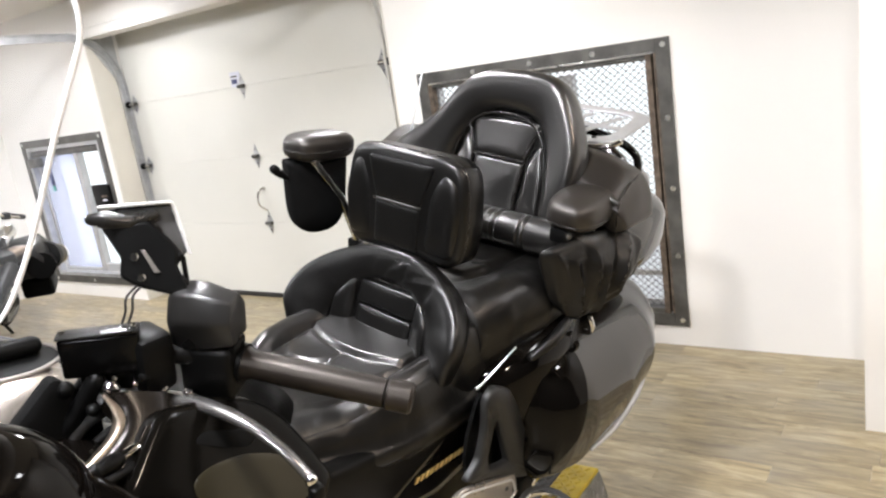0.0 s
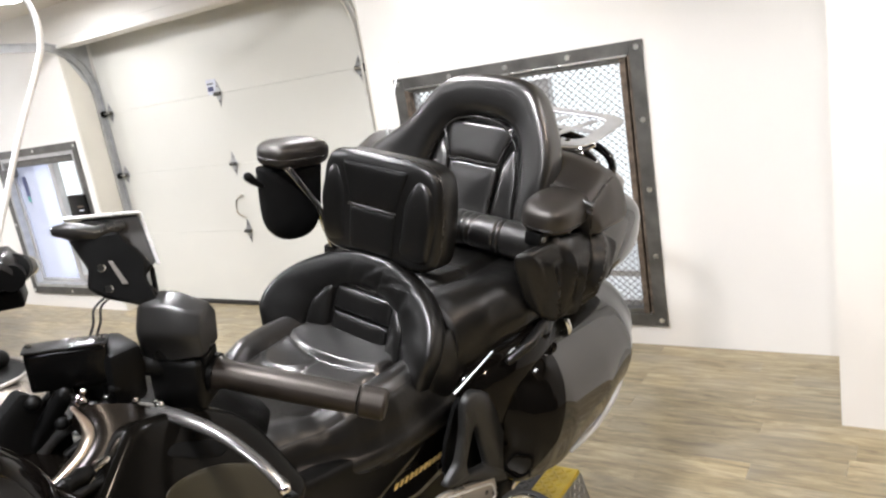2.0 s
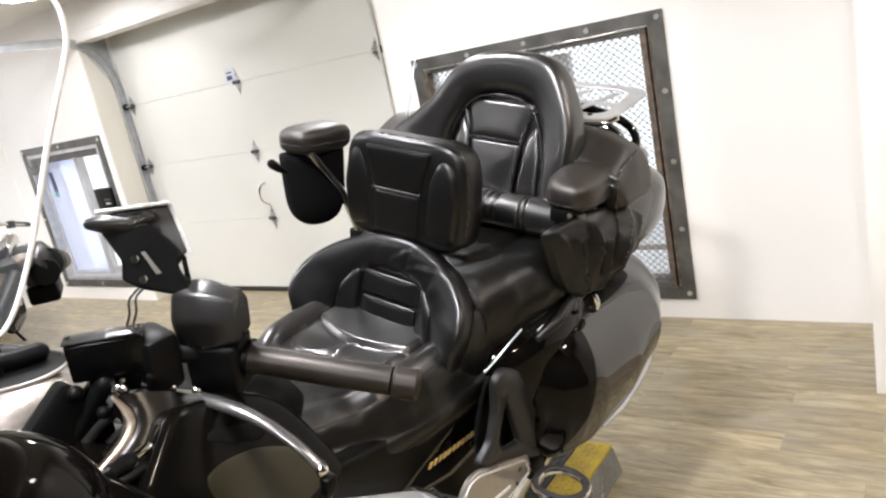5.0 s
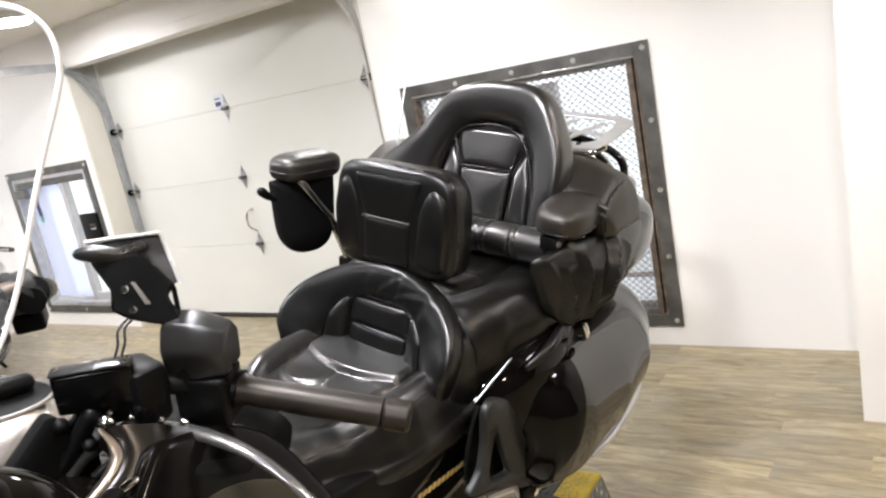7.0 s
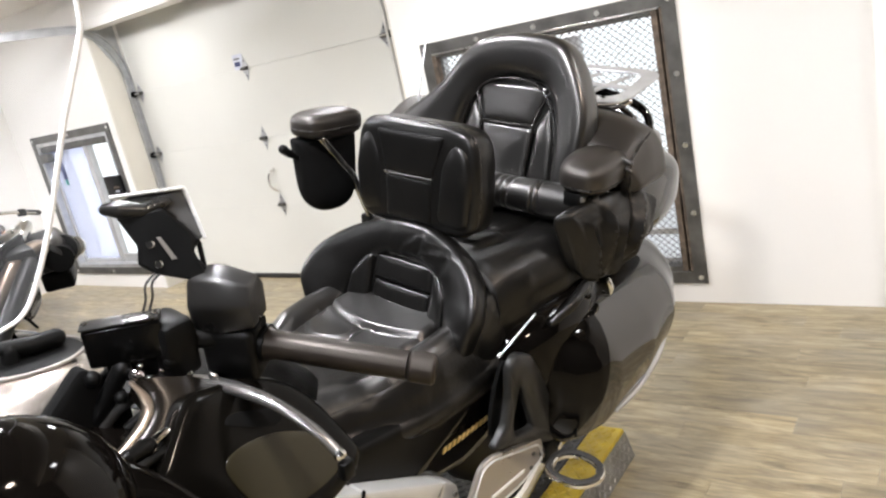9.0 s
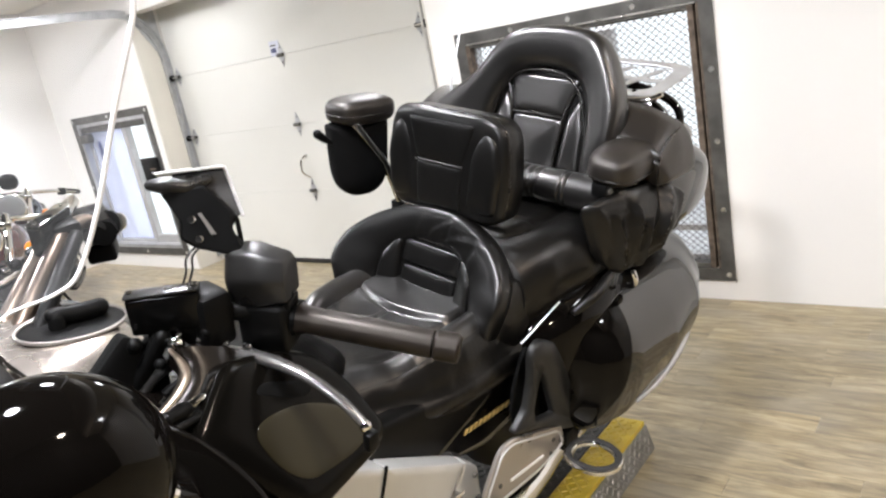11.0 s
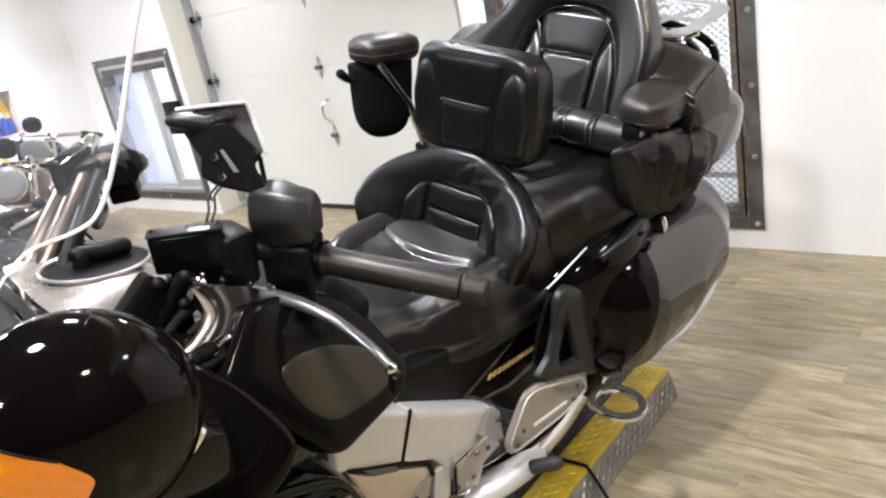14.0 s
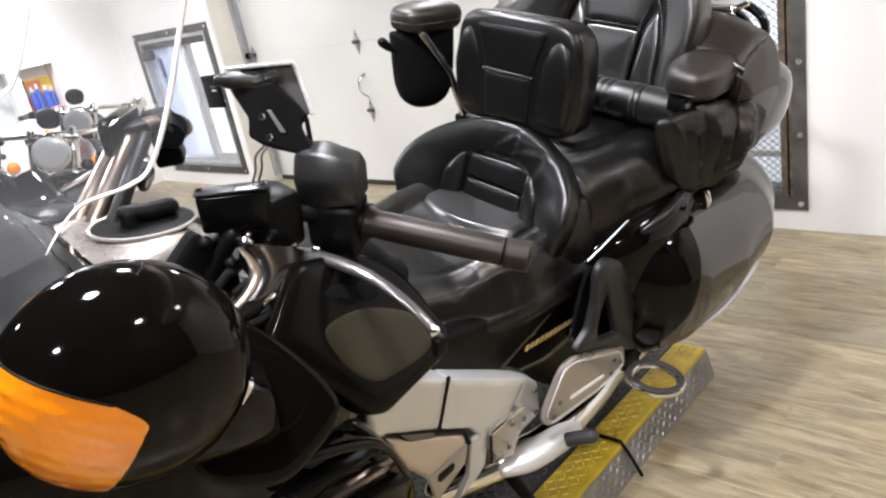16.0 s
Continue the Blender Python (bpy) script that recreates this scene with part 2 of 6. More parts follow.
def plank_material():
    """Printed oak vinyl: long streaks along the plank, a tone of its own for each plank."""
    m, n, l, b = nodes_of("oak_vinyl_plank")
    tc, info = n.new("ShaderNodeTexCoord"), n.new("ShaderNodeObjectInfo")
    shift, mp = n.new("ShaderNodeVectorMath"), n.new("ShaderNodeMapping")
    comb = n.new("ShaderNodeCombineXYZ")
    mult = n.new("ShaderNodeMath")
    mult.operation, mult.inputs[1].default_value = "MULTIPLY", 37.0
    l.new(info.outputs["Random"], mult.inputs[0])
    l.new(mult.outputs[0], comb.inputs["X"])
    l.new(mult.outputs[0], comb.inputs["Y"])
    l.new(tc.outputs["Object"], shift.inputs[0])
    l.new(comb.outputs[0], shift.inputs[1])
    mp.inputs["Scale"].default_value = (2.4, 15.0, 1.0)
    l.new(shift.outputs[0], mp.inputs["Vector"])
    streak, cloud = n.new("ShaderNodeTexNoise"), n.new("ShaderNodeTexNoise")
    streak.inputs["Scale"].default_value, streak.inputs["Detail"].default_value, streak.inputs["Roughness"].default_value = 2.2, 9, 0.68
    streak.inputs["Distortion"].default_value = 0.7
    cloud.inputs["Scale"].default_value, cloud.inputs["Detail"].default_value = 2.6, 4
    l.new(mp.outputs[0], streak.inputs["Vector"])
    l.new(shift.outputs[0], cloud.inputs["Vector"])
    ramp = n.new("ShaderNodeValToRGB")
    e = ramp.color_ramp.elements
    e[0].position, e[0].color = 0.29, (0.112, 0.087, 0.050, 1)
    e[1].position, e[1].color = 0.68, (0.43, 0.358, 0.226, 1)
    mid = e.new(0.5)
    mid.color = (0.275, 0.222, 0.130, 1)
    l.new(streak.outputs["Fac"], ramp.inputs["Fac"])
    grey = n.new("ShaderNodeMix")
    grey.data_type, grey.blend_type = "RGBA", "MIX"
    gm = n.new("ShaderNodeMapRange")
    gm.inputs["From Min"].default_value, gm.inputs["From Max"].default_value = 0.42, 0.75
    gm.inputs["To Max"].default_value = 0.55
    l.new(cloud.outputs["Fac"], gm.inputs["Value"])
    l.new(gm.outputs["Result"], grey.inputs["Factor"])
    l.new(ramp.outputs["Color"], grey.inputs["A"])
    grey.inputs["B"].default_value = (0.27, 0.25, 0.21, 1)
    hsv, mr = n.new("ShaderNodeHueSaturation"), n.new("ShaderNodeMapRange")
    mr.inputs["To Min"].default_value, mr.inputs["To Max"].default_value = 0.84, 1.16
    l.new(info.outputs["Random"], mr.inputs["Value"])
    l.new(mr.outputs["Result"], hsv.inputs["Value"])
    l.new(grey.outputs["Result"], hsv.inputs["Color"])
    l.new(hsv.outputs["Color"], b.inputs["Base Color"])
    b.inputs["Roughness"].default_value = 0.31
    bp = n.new("ShaderNodeBump")
    bp.inputs["Strength"].default_value, bp.inputs["Distance"].default_value = 0.25, 0.001
    l.new(streak.outputs["Fac"], bp.inputs["Height"])
    l.new(bp.outputs["Normal"], b.inputs["Normal"])
    return m


PLANK = plank_material()

# ---- mesh helpers ----


def part(name, bm, material, parent=None, label="", smooth=True, sharp=38):
    """Links a bmesh as one mesh object, under a thing or a part."""
    me = bpy.data.meshes.new(name)
    bmesh.ops.recalc_face_normals(bm, faces=bm.faces[:])
    bm.to_mesh(me)
    bm.free()
    me.materials.append(material)
    if smooth:
        for p in me.polygons:
            p.use_smooth = True
        me.set_sharp_from_angle(angle=radians(sharp))
    ob = new(name, me)
    if parent is not None:
        ob.parent = parent
    if label:
        tagged(ob, label)
    return ob


def thing(name, m, label, category, group="", kind=""):
    """An Empty at the base of a thing, at the pose m."""
    ob = new(name)
    ob.matrix_world = m
    ob.empty_display_size = 0.05
    return tagged(ob, label, category, group, kind)


def box(bm, lo, hi, bevel=0.0, segments=2, m=None):
    """A bevelled block between two corners."""
    lo, hi = Vector(lo), Vector(hi)
    made = bmesh.ops.create_cube(bm, size=1.0)
    vs = made["verts"]
    for v in vs:
        v.co = Vector([(lo[i] + hi[i]) / 2 + v.co[i] * (hi[i] - lo[i]) for i in range(3)])
    if bevel:
        es = list({e for v in vs for e in v.link_edges})
        got = bmesh.ops.bevel(bm, geom=es, offset=bevel, segments=segments, profile=0.5, affect="EDGES")
        vs = list({v for f in got["faces"] for v in f.verts} | {v for v in vs if v.is_valid})
    if m is not None:
        bmesh.ops.transform(bm, matrix=m, verts=vs)
    return bm


def block(lo, hi, bevel=0.0, segments=2, m=None):
    return box(bmesh.new(), lo, hi, bevel, segments, m)


def skin(bm, loops, closed=True, caps=True):
    """Joins loops of equal length into a surface."""
    rows = [[bm.verts.new(p) for p in loop] for loop in loops]
    n = len(rows[0])
    for a, b in zip(rows, rows[1:]):
        for i in range(n if closed else n - 1):
            j = (i + 1) % n
            bm.faces.new((a[i], a[j], b[j], b[i]))
    if caps and closed:
        bm.faces.new(rows[0][::-1])
        bm.faces.new(rows[-1])
    return rows


def spline(points, steps=6, closed=False):
    """A smooth line through points."""
    p = [Vector(q) for q in points]
    n = len(p)
    out = []
    for i in range(n if closed else n - 1):
        a, b, c, d = (p[(i - 1) % n], p[i], p[(i + 1) % n], p[(i + 2) % n]) if closed else (p[max(i - 1, 0)], p[i], p[i + 1], p[min(i + 2, n - 1)])
        for k in range(steps):
            t = k / steps
            out.append(0.5 * (2 * b + (c - a) * t + (2 * a - 5 * b + 4 * c - d) * t * t + (3 * b - a - 3 * c + d) * t ** 3))
    if not closed:
        out.append(p[-1])
    return out


def sweep(bm, path, radius, n=12, closed=False, flat=1.0, round_ends=True, up=(0, 0, 1), ripple=None):
    """A tube along a path; radius is a number or one for each point; flat squeezes it along up."""
    path = [Vector(q) for q in path]
    count = len(path)
    if isinstance(radius, (int, float)):
        radius = [radius, radius]
    radii = []
    for i in range(count):
        f = i / max(1, count - 1) * (len(radius) - 1)
        k = min(int(f), len(radius) - 2)
        radii.append(radius[k] + (radius[k + 1] - radius[k]) * (f - k))
    loops = []
    ref = Vector(up)
    for i, q in enumerate(path):
        a = path[(i - 1) % count] if closed or i else q
        b = path[(i + 1) % count] if closed or i < count - 1 else q
        d = (b - a).normalized()
        side = d.cross(ref)
        if side.length < 1e-3:
            side = d.cross(Vector((0.1, 1, 0.2)))
        side.normalize()
        high = side.cross(d).normalized()
        r = radii[i]
        loop = []
        for k in range(n):
            w = 2 * math.pi * k / n
            rr = r * (1 + (ripple(i / count, w) if ripple else 0))
            loop.append(q + side * math.cos(w) * rr + high * math.sin(w) * rr * flat)
        loops.append(loop)
    if closed:
        loops.append(loops[0])
        rows = [[bm.verts.new(p) for p in loop] for loop in loops[:-1]]
        rows.append(rows[0])
        for a, b in zip(rows, rows[1:]):
            for i in range(n):
                j = (i + 1) % n
                bm.faces.new((a[i], a[j], b[j], b[i]))
        return bm
    if round_ends:
        def ends(loop, q, d, r):
            return [[q + d * r * math.sin(s) + (p - q) * math.cos(s) for p in loop] for s in (0.55, 1.05, 1.45)]
        d0, d1 = (path[0] - path[1]).normalized(), (path[-1] - path[-2]).normalized()
        loops = ends(loops[0], path[0], d0, radii[0])[::-1] + loops + ends(loops[-1], path[-1], d1, radii[-1])
    skin(bm, loops)
    return bm


def tube(path, radius, n=12, **k):
    return sweep(bmesh.new(), path, radius, n, **k)


def ring(x, cy, cz, wy, wz, p=3.0, n=40, tilt=0.0):
    """A rounded-square loop across the length of a vehicle, at x."""
    out = []
    for k in range(n):
        w = 2 * math.pi * k / n
        c, s = math.cos(w), math.sin(w)
        y, z = wy * math.copysign(abs(c) ** (2 / p), c), wz * math.copysign(abs(s) ** (2 / p), s)
        out.append(Vector((x + tilt * z, cy + y, cz + z)))
    return out


def hull(sections, p=3.0, n=40, steps=4, tilt=0.0):
    """A body through sections (x, cy, cz, wy, wz) with smooth lines between them, and rounded ends."""
    flat = spline([Vector(s[:3]) for s in sections], steps), spline([Vector((s[3], s[4], 0)) for s in sections], steps)
    loops = [ring(a.x, a.y, a.z, max(b.x, 1e-3), max(b.y, 1e-3), p, n, tilt) for a, b in zip(*flat)]
    def shut(loop, sign, depth):
        mid = sum(loop, Vector()) / len(loop)
        return [[mid + (q - mid) * s + Vector((sign * depth * d, 0, 0)) for q in loop] for s, d in ((0.93, 0.35), (0.78, 0.7), (0.5, 0.95), (0.2, 1.0))]
    sgn = math.copysign(1, loops[-1][0].x - loops[0][0].x)
    e0 = 0.25 * min(sections[0][3], sections[0][4])
    e1 = 0.25 * min(sections[-1][3], sections[-1][4])
    loops = shut(loops[0], -sgn, e0)[::-1] + loops + shut(loops[-1], sgn, e1)
    bm = bmesh.new()
    skin(bm, loops)
    return bm


def corners(points, radius, steps=5):
    """A polygon with its corners rounded."""
    out, n = [], len(points)
    for i in range(n):
        a, b, c = Vector(points[i - 1]), Vector(points[i]), Vector(points[(i + 1) % n])
        r = radius[i] if isinstance(radius, (list, tuple)) else radius
        r0, r1 = min(r, (a - b).length * 0.48), min(r, (c - b).length * 0.48)
        p, q = b + (a - b).normalized() * r0, b + (c - b).normalized() * r1
        for k in range(steps + 1):
            t = k / steps
            out.append(p * (1 - t) ** 2 + b * 2 * t * (1 - t) + q * t * t)
    return out


def facing(origin, normal, up=(0, 0, 1)):
    """Axes of a panel: local x across it, y up it, z out of it."""
    w = Vector(normal).normalized()
    u = Vector(up).cross(w).normalized()
    v = w.cross(u)
    m = Matrix((u, v, w)).transposed().to_4x4()
    m.translation = origin
    return m


def pillow(m, outline, front, back=0.0, power=2.6, rings=9, bend=0.0, wrinkle=0.0, seed=0.0):
    """A padded shape over a flat outline: domed by front and back, bent round its height axis by bend."""
    pts = [Vector((q[0], q[1])) for q in outline]
    mid = sum(pts, Vector((0, 0))) / len(pts)
    bm = bmesh.new()
    def height(s, t):
        return t * (1 - s ** power) ** (1 / power) if s < 1 else 0.0
    def place(q, h):
        if wrinkle:
            h += wrinkle * noise.noise(Vector((q.x * 14 + seed, q.y * 9, 1.7))) + 0.6 * wrinkle * noise.noise(Vector((q.x * 33, q.y * 21 + seed, 4.1)))
        return m @ Vector((q.x, q.y, h - bend * q.x * q.x))
    loops = []
    for t, ks in ((-back, range(1, rings + 1)), (front, range(rings - 1, 0, -1))):
        for k in ks:
            s = math.sin(0.5 * math.pi * k / rings)
            loops.append([place(mid + (q - mid) * s, height(s, t)) for q in pts])
    rows = [[bm.verts.new(p) for p in loop] for loop in loops]
    n = len(pts)
    for a, b in zip(rows, rows[1:]):
        for i in range(n):
            bm.faces.new((a[i], a[(i + 1) % n], b[(i + 1) % n], b[i]))
    for row, t in ((rows[0], -back), (rows[-1], front)):
        tip = bm.verts.new(place(mid, t))
        for i in range(n):
            bm.faces.new((row[i], row[(i + 1) % n], tip))
    return bm


def slab(m, outline, depth, bevel=0.002, hole=None):
    """A flat plate of some depth with softened rims; hole is an inner outline of as many points."""
    bm = bmesh.new()
    pts = [Vector((q[0], q[1], 0)) for q in outline]
    if hole is None:
        mid = sum(pts, Vector()) / len(pts)
        def inset(d):
            return [q + (mid - q).normalized() * d for q in pts]
        loops = [[q + Vector((0, 0, z)) for q in inset(d)] for d, z in ((bevel, 0), (0, bevel), (0, depth - bevel), (bevel, depth))]
        skin(bm, [[m @ q for q in lp] for lp in loops])
        return bm
    inn = [Vector((q[0], q[1], 0)) for q in hole]
    up, low = Vector((0, 0, depth)), Vector((0, 0, depth - bevel))
    def toward(a, b):
        return [p + (q - p).normalized() * min(bevel, (q - p).length * 0.4) for p, q in zip(a, b)]
    loops = [pts, [q + low for q in pts], [q + up for q in toward(pts, inn)], [q + up for q in toward(inn, pts)], [q + low for q in inn], inn, pts]
    rows = [[bm.verts.new(m @ q) for q in lp] for lp in loops[:-1]]
    rows.append(rows[0])
    n = len(pts)
    for a, b in zip(rows, rows[1:]):
        for i in range(n):
            bm.faces.new((a[i], a[(i + 1) % n], b[(i + 1) % n], b[i]))
    return bm


def disc(m, radius, depth, n=24, bevel=0.0):
    return slab(m, [(radius * math.cos(2 * math.pi * k / n), radius * math.sin(2 * math.pi * k / n)) for k in range(n)], depth, bevel or min(depth * 0.3, 0.003))


def ball(centre, r, n=20, p=2.0, m=None):
    """A superellipsoid with radii r."""
    bm = bmesh.new()
    bmesh.ops.create_uvsphere(bm, u_segments=n * 2, v_segments=n, radius=1.0)
    for v in bm.verts:
        c = v.co.normalized()
        s = sum(abs(x) ** p for x in c) ** (-1 / p)
        q = Vector((c.x * s * r[0], c.y * s * r[1], c.z * s * r[2]))
        v.co = (m @ q if m is not None else q) + Vector(centre)
    return bm

# ---- the room ----
YW, YD = 3.346, 3.60      # window wall, garage door
XL, XR = -7.0, 2.6        # side walls
YB = -3.6                 # wall behind
DOOR_L, DOOR_R = -5.39, -2.545   # reveal of the garage opening
HEAD = 2.14
WIN1 = (-2.38, -1.018, 0.10, 1.448)    # right-hand window: x0, x1, z0, z1
WIN2 = (-6.70, -5.46, 0.12, 1.385)
T = 0.40


def structure(name, bm, material, label, category):
    return tagged(part(name, bm, material, None, smooth=False), label, category, "", "structure")


def wall_with_hole(x0, x1, hole):
    """A length of the window wall with an opening through it."""
    bm = bmesh.new()
    hx0, hx1, hz0, hz1 = hole[0] + 0.06, hole[1] - 0.06, hole[2] + 0.06, hole[3] - 0.06
    for y0, y1, e in ((YW, YW + 0.13, 0.0), (YW + 0.13, YW + T, 0.1)):
        a, b, c, d = hx0 - 2.6 * e if hx0 - 2.6 * e > x0 else x0 + 0.02, hx1 + e, max(hz0 - e, 0.01), hz1 + e
        for lo, hi in (((x0, y0, 0), (a, y1, CEIL)), ((b, y0, 0), (x1, y1, CEIL)), ((a, y0, 0), (b, y1, c)), ((a, y0, d), (b, y1, CEIL))):
            box(bm, lo, hi)
    return bm


structure("wall_north_right", wall_with_hole(DOOR_R, -0.26, WIN1), WALL, "white painted plaster wall with a caged window", "wall")
structure("wall_north_left", wall_with_hole(XL - 0.2, DOOR_L, WIN2), WALL, "white painted plaster wall with a steel-framed window", "wall")
structure("wall_over_door", block((DOOR_L, YW, HEAD), (DOOR_R, YW + T, CEIL)), WALL, "white painted wall over the garage door", "wall")
structure("wall_pier", block((-0.238, 2.73, 0), (XR, YW + T, CEIL)), WALL, "white painted wall that steps into the room", "wall")
structure("wall_east", block((XR, YB - 0.2, 0), (XR + 0.2, 2.73, HIGH)), GREYWALL, "unseen side wall of the showroom, kept dark for the reflections", "wall")
structure("wall_south", block((XL - 0.2, YB - 0.2, 0), (XR, YB, HIGH)), GREYWALL, "unseen wall closing the showroom, kept dark for the reflections", "wall")
structure("ceiling", block((XL - 0.2, SOFFIT, CEIL), (XR + 0.2, YW + T, HIGH + 0.15)), CEILING, "off-white painted low ceiling by the door", "ceiling")
structure("ceiling_high", block((XL - 0.2, YB - 0.2, HIGH), (XR + 0.2, SOFFIT, HIGH + 0.15)), DARKCEIL, "unseen high ceiling, kept dark for the reflections", "ceiling")

# left wall with two shelf niches
bm = bmesh.new()
box(bm, (XL - 0.2, 1.1, 0), (XL, 1.95, HIGH))
box(bm, (XL - 0.2, 1.95, 0), (XL, 2.30, 0.86))
box(bm, (XL - 0.2, 1.95, 1.30), (XL, 2.30, 1.42))
box(bm, (XL - 0.2, 1.95, 1.75), (XL, 2.30, CEIL))
box(bm, (XL - 0.2, 2.30, 0), (XL, 2.40, CEIL))
box(bm, (XL - 0.2, 2.40, 0), (XL, 2.70, 0.90))
box(bm, (XL - 0.2, 2.40, 1.30), (XL, 2.70, CEIL))
box(bm, (XL - 0.2, 2.70, 0), (XL, YW, CEIL))
box(bm, (XL - 0.32, 1.8, 0.7), (XL - 0.2, 2.85, 1.9))
structure("wall_west_back", block((XL - 0.2, YB, 0), (XL, 1.1, HIGH)), GREYWALL, "unseen side wall of the showroom, kept dark for the reflections", "wall")
structure("wall_west", bm, WALL, "white painted side wall with recessed shelves", "wall")

# header trim over the door opening and the grey reveal faces
structure("trim_door_head", block((DOOR_L + 0.003, YW - 0.012, HEAD - 0.075), (DOOR_R - 0.003, YW + 0.14, HEAD - 0.002), 0.006), WALL, "white painted header over the garage door", "trim")
structure("trim_door_jamb", block((DOOR_L + 0.001, YW + 0.004, 0), (DOOR_L + 0.016, YD - 0.02, HEAD - 0.08)), JAMB, "beige painted reveal beside the garage door", "trim")
structure("trim_door_jamb_right", block((DOOR_R - 0.016, YW + 0.004, 0), (DOOR_R - 0.001, YD - 0.02, HEAD - 0.08)), JAMB, "beige painted reveal beside the garage door", "trim")

# garage door: four flush sections, hinges, rollers, handle and track
door = thing("door_1", pose(0, 0, 0), "white enamelled sectional garage door with steel hinges, closed", "garage door", "", "structure")
JOINTS = (0.035, 0.573, 1.060, 1.548, 2.13)
for z0, z1 in zip(JOINTS, JOINTS[1:]):
    bm = block((-5.36, YD, z0 + 0.0005), (-2.56, YD + 0.045, z1 - 0.0005), 0.0014)
    part("section", bm, DOORPAINT, door, smooth=False)
part("backing", block((-5.36, YD + 0.052, 0.0), (-2.56, YD + 0.07, 2.2)), DOORPAINT, door, smooth=False)
part("bottom_seal", block((-5.36, YD - 0.012, 0.0), (-2.56, YD + 0.05, 0.036), 0.008), RUBBER, door, "black rubber seal under the door")


def hinge(x, z, tall=0.085, wide=0.034):
    m = facing((x, YD - 0.001, z), (0, -1, 0))
    plate = part("hinge", slab(m, [(0, -tall), (wide, 0), (0, tall), (-wide, 0)], 0.004, 0.001), TRACK, door, "galvanised hinge plate", sharp=20)
    part("knuckle", tube([(x - 0.03, YD - 0.014, z), (x + 0.03, YD - 0.014, z)], 0.013, 10, round_ends=False), STEEL, plate)
    for s in (-1, 1):
        part("screw", disc(facing((x, YD - 0.004, z + s * tall * 0.6), (0, -1, 0)), 0.006, 0.004, 8), STEEL, plate)


for z in JOINTS[1:4]:
    hinge(-4.045, z)
    for x, s in ((-5.30, -1), (-2.79, 1)):
        hinge(x, z, 0.075, 0.042)
        part("roller", disc(facing((x + s * 0.055, YD - 0.035, z), (1, 0, 0)), 0.024, 0.02, 16), DARK, door)
        part("roller_stem", tube([(x - 0.02 * s, YD - 0.035, z), (x + 0.07 * s, YD - 0.035, z)], 0.006, 8), BOLT, door)
hd = part("pull_handle", tube(spline([(-4.045, YD - 0.004, 0.83), (-4.06, YD - 0.045, 0.80), (-4.065, YD - 0.05, 0.72), (-4.045, YD - 0.004, 0.67)], 6), 0.008, 10), CHROME, door, "bent steel pull handle")
part("foot", disc(facing((-4.045, YD - 0.001, 0.83), (0, -1, 0)), 0.016, 0.006, 12), BOLT, hd)
stick = part("warning_sticker", slab(facing((-4.10, YD - 0.001, 1.60), (0, -1, 0)), [(-0.05, -0.05), (0.05, -0.06), (0.05, 0.05), (-0.05, 0.05)], 0.002, 0.0005), PAPER, door, "creased warning sticker with unreadable print")
part("print_bar", block((-4.14, YD - 0.0045, 1.57), (-4.085, YD - 0.003, 1.60)), INK, stick)
part("print_bar", block((-4.14, YD - 0.0045, 1.615), (-4.08, YD - 0.003, 1.625)), STEEL, stick)

for x, s in ((-5.355, 1), (-2.725, -1)):
    y = YD - 0.04
    path = [(x, y, 0.05), (x, y, 1.0), (x, y, 1.70)] + [(x, y - 0.36 * (1 - math.cos(a)), 1.70 + 0.385 * math.sin(a)) for a in (0.3, 0.6, 0.9, 1.2, 1.45)] + [(x, y - 0.6, 2.088), (x, y - 1.2, 2.086), (x, y - 1.62, 2.086)]
    bm = bmesh.new()
    loops = []
    for i, q in enumerate(path):
        a, b = Vector(path[max(i - 1, 0)]), Vector(path[min(i + 1, len(path) - 1)])
        d = (b - a).normalized()
        nrm = Vector((0, -d.z, d.y))
        q = Vector(q)
        loops.append([q + Vector((u * 0.65 if s > 0 else u * 0.4, 0, 0)) + nrm * w for u, w in ((-0.02, -0.03), (0.02, -0.03), (0.02, -0.024), (-0.014, -0.024), (-0.014, 0.024), (0.02, 0.024), (0.02, 0.03), (-0.02, 0.03))])
    skin(bm, loops)
    part("track", bm, TRACK if s > 0 else PALETRACK, door, "galvanised roller track", sharp=30)
part("track_plate", slab(facing((-5.374, YD - 0.1, 1.98), (1, 0, 0)), [(-0.13, 0.04), (0.05, -0.26), (0.08, -0.26), (0.08, 0.15), (-0.13, 0.15)], 0.006, 0.001), TRACK, door, "galvanised track bracket")


# ---- windows ----
def steel_frame(name, win, label, parts_label):
    """A flat steel surround bolted to the wall, with an inner angle."""
    x0, x1, z0, z1 = win
    w = thing(name, pose(0, 0, 0), label, "window", "", "structure")
    for nm, lo, hi in (("window_frame", (x0, z0), (x0 + 0.062, z1)), ("window_frame", (x1 - 0.062, z0), (x1, z1)), ("window_frame", (x0 + 0.062, z1 - 0.062), (x1 - 0.062, z1)), ("window_frame", (x0 + 0.062, z0), (x1 - 0.062, z0 + 0.062))):
        part(nm, block((lo[0], YW - 0.011, lo[1]), (hi[0], YW - 0.001, hi[1]), 0.002), STEEL, w, parts_label, smooth=False)
    return w


